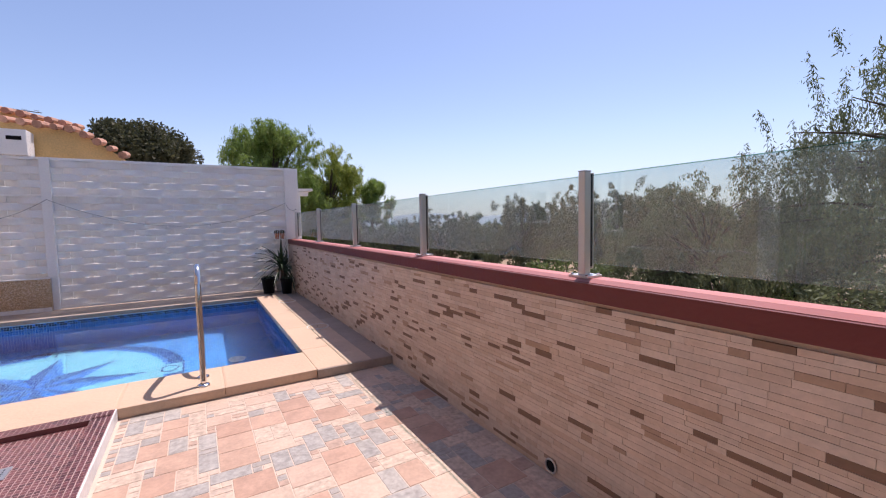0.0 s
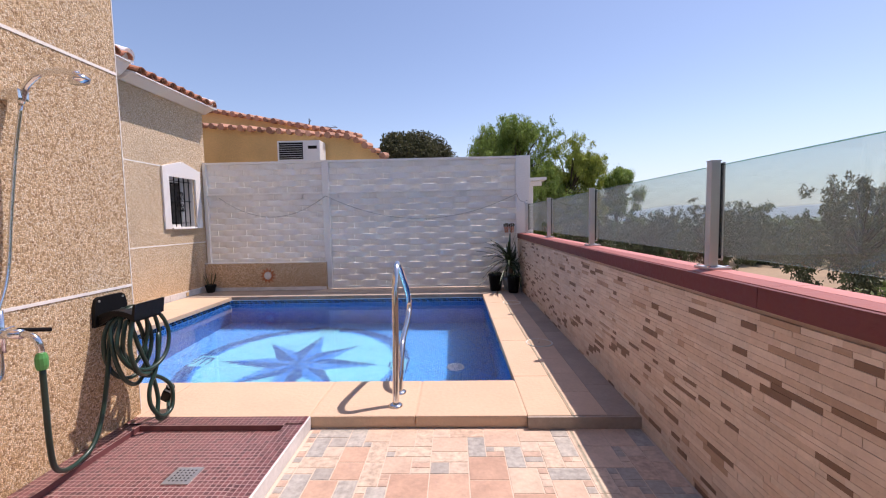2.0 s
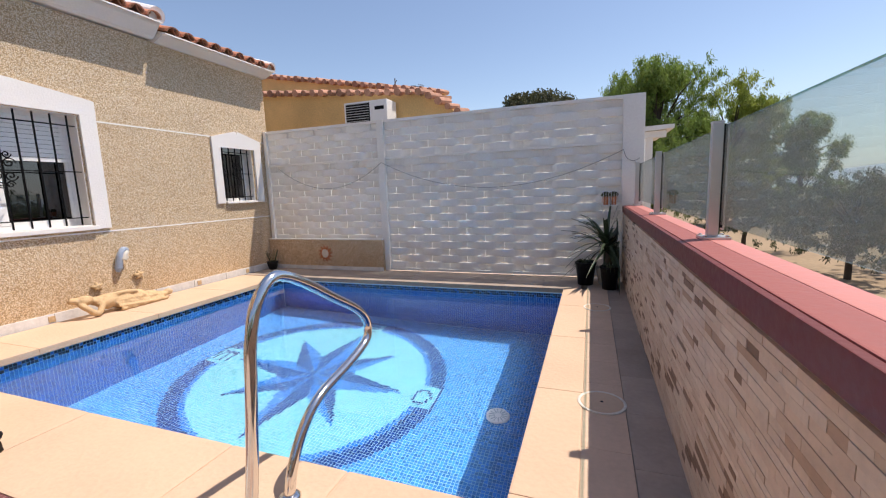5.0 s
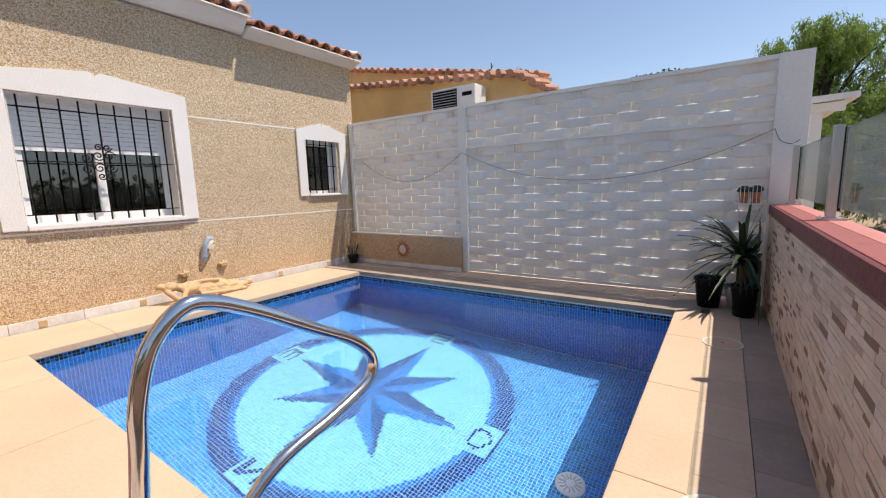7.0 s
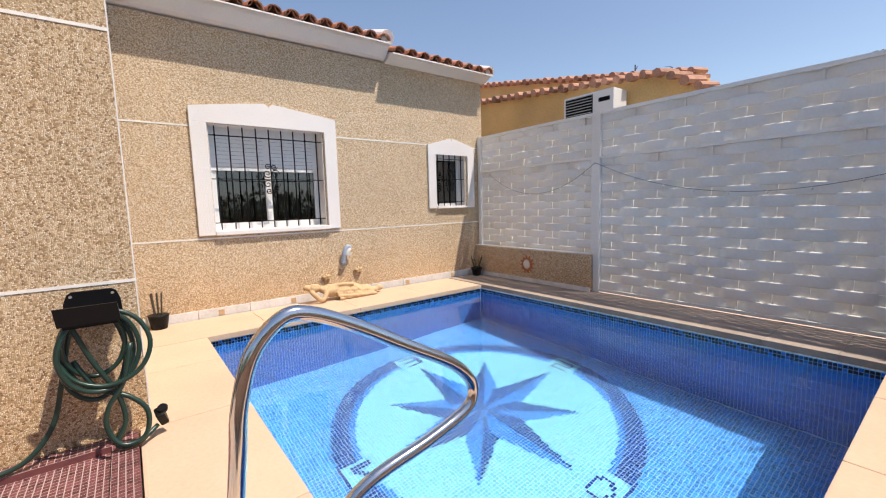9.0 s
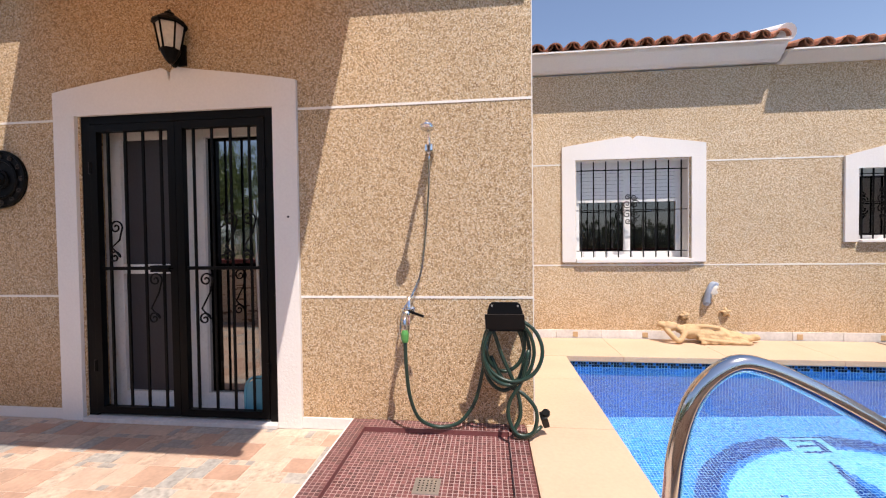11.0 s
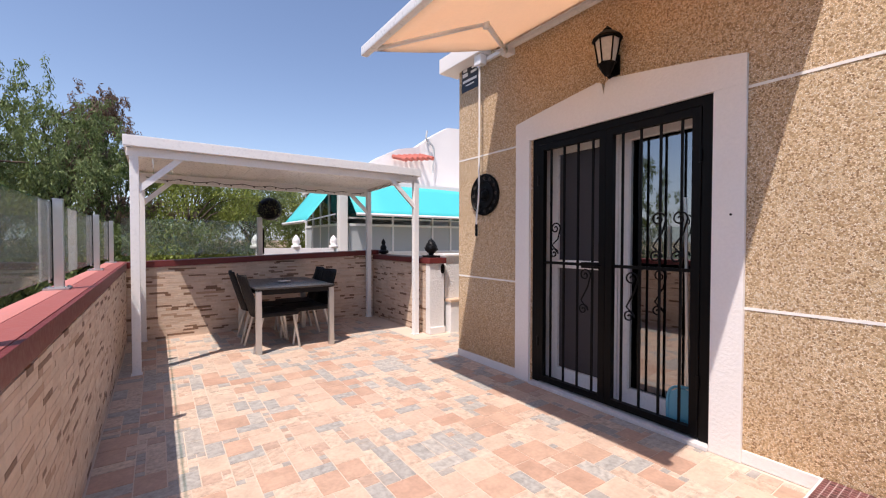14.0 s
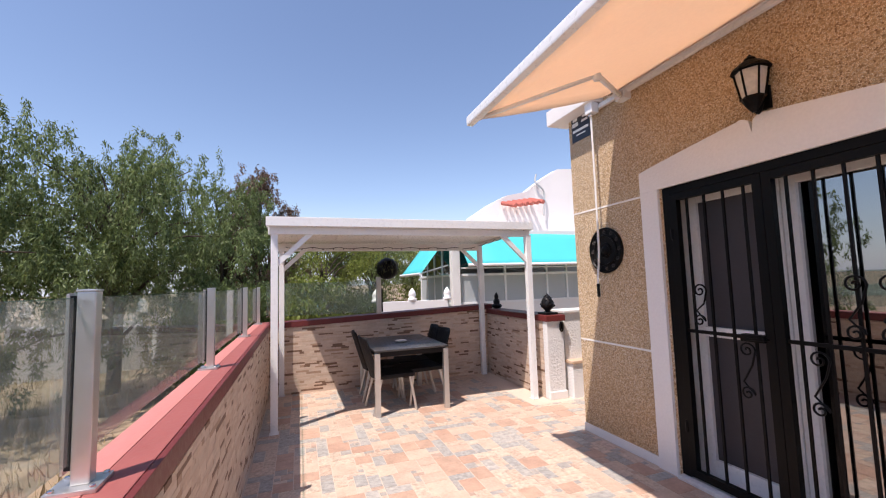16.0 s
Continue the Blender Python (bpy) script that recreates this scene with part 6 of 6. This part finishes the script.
# reclining figure, dolphin and shells
st = bmesh.new()
SXX = RX + 0.16
for at, size in (((SXX, 5.52, 0.195), (0.085, 0.12, 0.085)), ((SXX, 5.66, 0.17), (0.10, 0.13, 0.085)), ((SXX, 5.80, 0.165), (0.105, 0.13, 0.085)), ((SXX + 0.01, 5.94, 0.145), (0.09, 0.13, 0.062)),
                 ((SXX + 0.01, 6.07, 0.125), (0.06, 0.10, 0.045)), ((SXX, 6.19, 0.135), (0.035, 0.06, 0.04)), ((SXX + 0.01, 5.30, 0.255), (0.06, 0.085, 0.055)), ((SXX - 0.01, 5.22, 0.27), (0.05, 0.05, 0.035)), ((SXX, 5.41, 0.225), (0.05, 0.06, 0.05))):
    blob(at, size, 0.15, at[1], st)
# bent arm under the head, arm along the side, folds and hem of the dress
tube(curve([(SXX + 0.05, 5.45, 0.20), (SXX + 0.10, 5.36, 0.11), (SXX + 0.08, 5.27, 0.19), (SXX + 0.03, 5.25, 0.23)], 5), 0.030, 8, st)
tube(curve([(SXX + 0.02, 5.50, 0.255), (SXX + 0.05, 5.66, 0.265), (SXX + 0.06, 5.80, 0.245)], 5), 0.024, 8, st)
for k in range(5):
    tube(curve([(SXX + 0.02 + 0.022 * k, 5.56, 0.245 - 0.028 * k), (SXX + 0.03 + 0.024 * k, 5.78, 0.235 - 0.030 * k), (SXX + 0.03 + 0.02 * k, 6.08, 0.165 - 0.018 * k)], 5), 0.013, 6, st)
tube([(SXX + 0.11 + 0.008 * math.sin(i * 1.9), 5.58 + 0.033 * i, 0.095 + 0.006 * math.cos(i * 2.3)) for i in range(17)], 0.020, 8, st)
single("statue", st, STONE, (SXX, 5.7, TZ), "sand-coloured stone figure reclining on the terrace edge", "statue", smooth=True)
fuse(bpy.context.scene.objects["statue"], 0.010)
dl = thing("dolphin_ornament", (RX + 0.02, 5.79, 0.49), "grey-blue and cream ceramic dolphin on the wall", "wall ornament")
part("body", tube(curve([(RX + 0.03, 5.755, 0.50), (RX + 0.04, 5.765, 0.58), (RX + 0.05, 5.78, 0.66), (RX + 0.05, 5.815, 0.715), (RX + 0.05, 5.86, 0.70)], 5), 0.04, 10, taper=0.028), GREY_BLUE, dl, smooth=True)
part("belly", tube(curve([(RX + 0.06, 5.80, 0.60), (RX + 0.07, 5.82, 0.66), (RX + 0.07, 5.85, 0.69)], 5), 0.035, 8, taper=0.02), CREAM, dl, smooth=True)
part("tail", blob((RX + 0.035, 5.75, 0.495), (0.015, 0.035, 0.03), 0.1, 3), GREY_BLUE, dl)
part("fin", blob((RX + 0.05, 5.84, 0.62), (0.015, 0.03, 0.02), 0.1, 4), CREAM, dl)
for y, z in ((5.97, 0.39), (5.52, 0.345)):
    b = bmesh.new()
    for k in range(5):
        a = 2 * math.pi * k / 5 + 0.4
        tube([(RX + 0.03, y, z), (RX + 0.015, y + 0.06 * math.cos(a), z + 0.05 * math.sin(a))], 0.026, 6, b, taper=0.010)
    single("starfish_ornament", b, STONE, (RX, y, z), "sand-coloured stone starfish on the wall", "wall ornament", "starfish on the wall", smooth=True)

SUNX = -2.72
sf = thing("sun_ornament", (SUNX, 8.12, 0.32), "orange and white ceramic sun face on the plinth", "wall ornament")
part("face", moved(lathe((0, 0, 0), [(0.072, 0), (0.07, 0.015), (0.04, 0.028), (0.005, 0.03)], 20), pose(SUNX, 8.13, 0.33, 90, 0, 0)), CREAM, sf, "pale blue and cream face")
for k in range(12):
    a = 2 * math.pi * k / 12
    part("ray", tube([(SUNX + 0.07 * math.cos(a), 8.122, 0.33 + 0.07 * math.sin(a)), (SUNX + 0.135 * math.cos(a + 0.15), 8.126, 0.33 + 0.135 * math.sin(a + 0.15))], 0.026, 6, taper=0.006), TERRACOTTA, sf, "orange ray")

# corner pot with dry stalks, small pot by the return wall
cp = thing("plant_pot", (-3.66, 7.98, TZ), "small dark pot with dry stalks in the corner", "plant pot")
part("pot", lathe((-3.66, 7.98, TZ), [(0.06, 0), (0.085, 0.10), (0.09, 0.13), (0.075, 0.13), (0.07, 0.10)], 16), PLASTIC, cp, smooth=True)
for k in range(9):
    a = k * 0.9
    part("stalk", tube([(-3.66 + 0.03 * math.cos(a), 7.98 + 0.03 * math.sin(a), TZ + 0.10), (-3.66 + 0.10 * math.cos(a), 7.98 + 0.09 * math.sin(a), TZ + 0.10 + 0.16 + 0.03 * (k % 3))], 0.005, 5), LEAF_DARK, cp)
vp = thing("plant_pot", (-3.70, 3.72, TZ), "small grey pot with dry stalks against the return wall", "plant pot")
part("pot", lathe((-3.70, 3.72, TZ), [(0.07, 0), (0.09, 0.12), (0.095, 0.14), (0.08, 0.14)], 14), PLASTIC, vp, smooth=True)
for k in range(6):
    part("stalk", tube([(-3.70 + 0.03 * math.cos(k), 3.72 + 0.03 * math.sin(k), TZ + 0.12), (-3.70 + 0.04 * math.cos(k), 3.72 + 0.05 * math.sin(k), TZ + 0.36)], 0.008, 5), BARK, vp)

# yucca and pots at the end of the parapet
yu = thing("potted_yucca", (1.43, 7.86, TZ), "spiky yucca with a stout trunk in a grey-white pot", "potted plant")
part("pot", lathe((1.43, 7.86, TZ), [(0.09, 0), (0.125, 0.17), (0.135, 0.20), (0.115, 0.20), (0.11, 0.16)], 18), GREY_FRAME, yu, smooth=True)
part("trunk", tube(curve([(1.43, 7.86, TZ + 0.14), (1.45, 7.87, 0.36), (1.44, 7.88, 0.56)], 5), 0.05, 10, taper=0.035), BARK, yu, smooth=True)
rnd = random.Random(11)
for k in range(84):
    a = rnd.random() * 2 * math.pi
    tilt = rnd.uniform(-0.45, 1.4)
    ln = rnd.uniform(0.42, 0.68)
    bm = bmesh.new()
    d_ = Vector((math.cos(a) * math.cos(tilt), math.sin(a) * math.cos(tilt), math.sin(tilt)))
    s_ = Vector((-math.sin(a), math.cos(a), 0))
    prev = None
    p0 = Vector((1.42, 7.86, 0.46 + 0.16 * rnd.random()))
    for i in range(6):
        t_ = i / 5
        p = p0 + d_ * ln * t_ - Vector((0, 0, 0.20 * t_ * t_))
        if p.y > 8.16:
            p.y = 8.16
        if p.x > 1.54:
            p.x = 1.54
        w = 0.023 * (1 - t_) ** 0.7 + 0.001
        row = [bm.verts.new(p - s_ * w), bm.verts.new(p + Vector((0, 0, -0.006))), bm.verts.new(p + s_ * w)]
        if prev:
            bm.faces.new((prev[0], prev[1], row[1], row[0]))
            bm.faces.new((prev[1], prev[2], row[2], row[1]))
        prev = row
    part("leaf", bm, BLADE, yu, smooth=True)
for x, y, r, h in ((1.19, 7.80, 0.115, 0.25), (1.45, 7.60, 0.10, 0.24)):
    bp = thing("plant_pot", (x, y, TZ), "black plastic plant pot beside the yucca", "plant pot", "black pots by the yucca")
    part("pot", lathe((x, y, TZ), [(r * 0.75, 0), (r, h), (r * 1.08, h), (r * 1.08, h + 0.02), (r * 0.95, h + 0.02), (r * 0.9, h - 0.03)], 18), PLASTIC, bp, smooth=True)
    for k in range(12):
        a = k * 0.53
        part("leaf", tube(curve([(x, y, TZ + h - 0.02), (x + 0.07 * math.cos(a), y + 0.07 * math.sin(a), TZ + h + 0.05), (x + min(0.14, 1.53 - x) * math.cos(a), y + 0.14 * math.sin(a), TZ + h - 0.03)], 3), 0.008, 4, taper=0.002), BLADE, bp)
wr = thing("wire_basket", (1.45, 8.12, 1.0), "white wire wall basket with reddish flower pots", "wire basket")
wb_ = bmesh.new()
for z in (1.00, 1.17):
    tube([(1.35, 8.18, z), (1.35, 8.04, z), (1.56, 8.04, z), (1.56, 8.18, z)], 0.005, 5, wb_)
for k in range(8):
    tube([(1.35 + 0.03 * k, 8.04, 1.0), (1.35 + 0.03 * k, 8.04, 1.17)], 0.003, 4, wb_)
tube([(1.36, 8.04, 1.0), (1.40, 8.18, 0.85)], 0.005, 5, wb_)
tube([(1.55, 8.04, 1.0), (1.51, 8.18, 0.85)], 0.005, 5, wb_)
part("wires", wb_, LACQUER, wr)
for x in (1.41, 1.50):
    part("flower_pot", lathe((x, 8.11, 1.003), [(0.03, 0), (0.04, 0.08), (0.043, 0.10)], 10), TERRACOTTA, wr)
    part("flowers", blob((x, 8.11, 1.13), (0.05, 0.04, 0.035), 0.5, x), LEAF_DARK, wr)

# string lights on the fence
sl = thing("string_lights", (0, EY - 0.03, 1.7), "dark cable of small string lights hung across the fence", "string lights")
for a, b, low in (((-3.55, 1.69), (-1.68, 1.69), 1.345), ((-1.68, 1.69), (1.60, 1.66), 1.285)):
    pts = []
    for i in range(33):
        s = i / 32
        sag = (1 - (2 * s - 1) ** 2) * (max(a[1], b[1]) - low)
        pts.append((a[0] + (b[0] - a[0]) * s, EY - 0.03 + 0.003 * math.sin(i), a[1] + (b[1] - a[1]) * s - sag))
    part("cable", tube(pts, 0.003, 5), CABLE, sl)
    for p in pts[2:-1:3]:
        part("bulb", lathe((p[0], p[1], p[2] - 0.03), [(0.004, 0), (0.011, 0.010), (0.009, 0.024), (0.005, 0.030)], 8), CREAM, sl)
part("cable", tube(curve([(1.60, EY - 0.03, 1.66), (1.64, EY - 0.03, 1.56), (1.72, EY - 0.03, 1.52), (1.78, EY - 0.03, 1.55)], 4), 0.003, 5), CABLE, sl)
part("bulb", lathe((1.74, EY - 0.03, 1.49), [(0.008, 0), (0.016, 0.015), (0.010, 0.035)], 8), LACQUER, sl)

# pergola clutter
pl = thing("string_lights", (0, -3.29, 2.05), "thin cable of string lights along the pergola beam", "string lights")
pts = [(1.40 - 2.9 * i / 40, -3.315, 2.045 - 0.025 * abs(math.sin(i * math.pi / 5))) for i in range(41)]
part("cable", tube(pts, 0.004, 5), PLASTIC, pl)
for p in pts[1::2]:
    part("bulb", lathe((p[0], p[1], p[2] - 0.02), [(0.004, 0), (0.009, 0.008), (0.005, 0.02)], 6), PLASTIC, pl)
pts = [(-1.52, -1.78 - 1.45 * i / 20, 2.13 - 0.03 * abs(math.sin(i * math.pi / 4)) - 0.003 * i) for i in range(21)]
part("cable", tube(pts, 0.004, 5), PLASTIC, pl)

bpost = thing("railing_post", (0.05, BY - 0.10, RISE(0.05) + 0.075), "brushed aluminium railing post on the back wall", "railing post")
part("shaft", box((0.03, BY - 0.13, RISE(0.05) + 0.075), (0.10, BY - 0.07, 1.60), 0.004), ALU, bpost)
part("gasket", box((0.005, BY - 0.115, RISE(0.05) + 0.10), (0.03, BY - 0.085, 1.42)), PLASTIC, bpost)
glass_panel(0.10, BY - 0.105, 1.07, 1.66, BY - 0.095, 1.54, "clear glass railing panel on the back wall")
tb_ = thing("topiary_ball", (-0.06, BY - 0.05, 1.55), "dark artificial topiary ball hanging under the pergola", "topiary ball")
core = blob((-0.06, BY - 0.02, 1.72), (0.165, 0.165, 0.165), 0.05, 2, None, 4)
part("core", core, PLASTIC, tb_, smooth=True)
rs = np.random.RandomState(4)
part("cord", tube([(-0.06, BY - 0.02, 1.87), (-0.06, BY + 0.03, 2.06)], 0.003, 4), PLASTIC, tb_)
cl_ = [((-0.06, BY - 0.02, 1.72), 0.185)]
foliage("leaves", cl_, 1800, 0.03, 0.0, LEAF_DARK, tb_, 5, 0.35)
bu = bmesh.new()
BX, BYY, BZ = -1.83, -3.28, 1.03
for at, size in (((BX, BYY, BZ + 0.045), (0.085, 0.095, 0.045)), ((BX, BYY, BZ + 0.11), (0.05, 0.065, 0.065)), ((BX, BYY, BZ + 0.20), (0.036, 0.036, 0.045)), ((BX, BYY, BZ + 0.245), (0.016, 0.016, 0.02))):
    blob(at, size, 0.1, at[2], bu)
single("statue", bu, PLASTIC, (BX, BYY, BZ), "small black seated figure on the wall cap", "statue", smooth=True)
fuse(bpy.context.scene.objects["statue.001"], 0.006)
fin = thing("cone_finial", (-1.82, -1.80, 1.03), "black cone-shaped finial on a square foot", "finial")
part("foot", box((-1.91, -1.89, 1.03), (-1.73, -1.71, 1.06), 0.005), PLASTIC, fin)
part("stem", lathe((-1.82, -1.80, 1.06), [(0.06, 0), (0.03, 0.015), (0.045, 0.03), (0.085, 0.07), (0.08, 0.12), (0.05, 0.18), (0.02, 0.22), (0.004, 0.24)], 16), PLASTIC, fin, smooth=True)
for k in range(30):
    a, h = k * 2.4, 0.09 + 0.13 * k / 30
    r = 0.083 * (1 - (k / 30) ** 1.5 * 0.75)
    part("scale", blob((-1.82 + r * math.cos(a), -1.80 + r * math.sin(a), 1.05 + h), (0.018, 0.018, 0.018), 0.1, k, None, 1), PLASTIC, fin)
hk = thing("gate_ring", (-1.88, -1.64, 0.88), "black iron ring pull on the white pillar", "ring pull")
part("ring", tube([(-1.90 + 0.02 * math.sin(a * 0.6), -1.635, 0.88 + 0.06 * math.cos(a * 0.6)) for a in range(11)], 0.010, 6), IRON, hk)
part("plate", box((-1.94, -1.655, 0.84), (-1.88, -1.645, 0.92), 0.003), IRON, hk)
ash = thing("ashtray", (-0.02, -2.45, 0.735), "small pale dish lying on the table", "dish")
part("dish", lathe((-0.02, -2.45, 0.735), [(0.05, 0), (0.075, 0.012), (0.08, 0.02), (0.068, 0.018), (0.05, 0.008)], 16), CREAM, ash, smooth=True)
part("cloth", moved(box((-0.06, -0.035, 0), (0.06, 0.035, 0.008), 0.003), pose(-0.05, -2.60, 0.735, 0, 0, 25)), WHITE, ash)
op = thing("drain_outlet", (PX, 1.55, 0.05), "round dark drain outlet at the foot of the wall", "drain")
part("pipe", tube([(PX - 0.004, 1.55, 0.05), (PX + 0.05, 1.55, 0.05)], 0.032, 14), PLASTIC, op)
part("collar", tube([(PX - 0.008, 1.55 + 0.034 * math.cos(k * 0.45), 0.05 + 0.034 * math.sin(k * 0.45)) for k in range(15)], 0.005, 5), ALU, op)
sw = single("wall_hole", tube([(FX + 0.027, 1.965, 1.42), (FX + 0.031, 1.965, 1.42)], 0.007, 8), IRON, (FX, 1.965, 1.42), "small dark mark in the door surround", "mark")


# ---- pieces of walls and floors ----
stone_face(parapet, (PX + 0.012, BY, 0.0), (0, 1, 0), 8.2 - BY, lambda u: 0.906, (-1, 0, 0), (3.6, 5.4))
stone_face(back, (-1.70, BY - 0.012, 0.0), (1, 0, 0), PX + 1.70, lambda u: RISE(u - 1.70), (0, 1, 0), (0, 0))
stone_face(side, (SX - 0.012, BY, 0.0), (0, 1, 0), 1.65, lambda u: 0.955, (1, 0, 0), (0, 0))

CELL = 0.0485


def paving():
    """A patchwork of tiles on a grid of small cells; the stretch by the pool in separate pieces."""
    rnd = random.Random(21)
    nxx, nyy = int((PX - 0.004 + 3.6) / CELL), int((3.500 - BY) / CELL)
    def inside(i, j):
        x, y = PX - 0.004 - (i + 1) * CELL, 3.500 - (j + 1) * CELL
        if x > FX + 0.005 and not (x < TX1 + 0.01 and y > TY0 - CELL + 0.01):
            return x > SX or y > -1.66
        return x < FX and x > -3.6 and -1.58 < y < HY0 - CELL
    used = set()
    shapes = {}
    verts, faces, kinds, count = [], [], [], 0
    top, base, i_ = 0.0, origin_of(floor), 0.001
    order = [(4, 4), (4, 4), (4, 3), (3, 4), (4, 2), (2, 4), (4, 2), (2, 4), (3, 3), (4, 2), (2, 2), (2, 1), (1, 1)]
    for j in range(nyy):
        for i in range(nxx):
            if (i, j) in used or not inside(i, j):
                continue
            opts = order[:]
            rnd.shuffle(opts)
            for w, h in opts + [(1, 1)]:
                cells = [(i + a, j + b) for a in range(w) for b in range(h)]
                if all(c not in used and inside(*c) for c in cells):
                    break
            used.update(cells)
            x, y = PX - 0.004 - (i + w) * CELL, 3.500 - (j + h) * CELL
            sx, sy = w * CELL - 0.005, h * CELL - 0.005
            kind = 0 if w * h >= 9 else 1 if w * h == 8 else 2
            lay = [(0, 0, -0.003), (sx, 0, -0.003), (sx, sy, -0.003), (0, sy, -0.003), (i_, i_, top), (sx - i_, i_, top), (sx - i_, sy - i_, top), (i_, sy - i_, top)]
            sides = [(4, 5, 6, 7), (0, 1, 5, 4), (1, 2, 6, 5), (2, 3, 7, 6), (3, 0, 4, 7)]
            if count < 300 and y > 0.4:
                if (w, h) not in shapes:
                    me = bpy.data.meshes.new("tile")
                    me.from_pydata(lay, [], sides)
                    me.materials.append(PAVING[kind])
                    shapes[(w, h)] = me
                ob = new("tile", shapes[(w, h)])
                ob.parent, ob.location = floor, Vector((x, y, 0)) - base
                count += 1
            else:
                k = len(verts)
                verts += [Vector((x, y, 0)) + Vector(v) - base for v in lay]
                faces += [tuple(k + n for n in f) for f in sides]
                kinds += [kind] * 5
    me = bpy.data.meshes.new("tiles")
    me.from_pydata(verts, [], faces)
    for m in PAVING_REST:
        me.materials.append(m)
    me.polygons.foreach_set("material_index", kinds)
    ob = new("tiles", me)
    ob.parent = floor
    tagged(ob, kind="stuff")


paving()
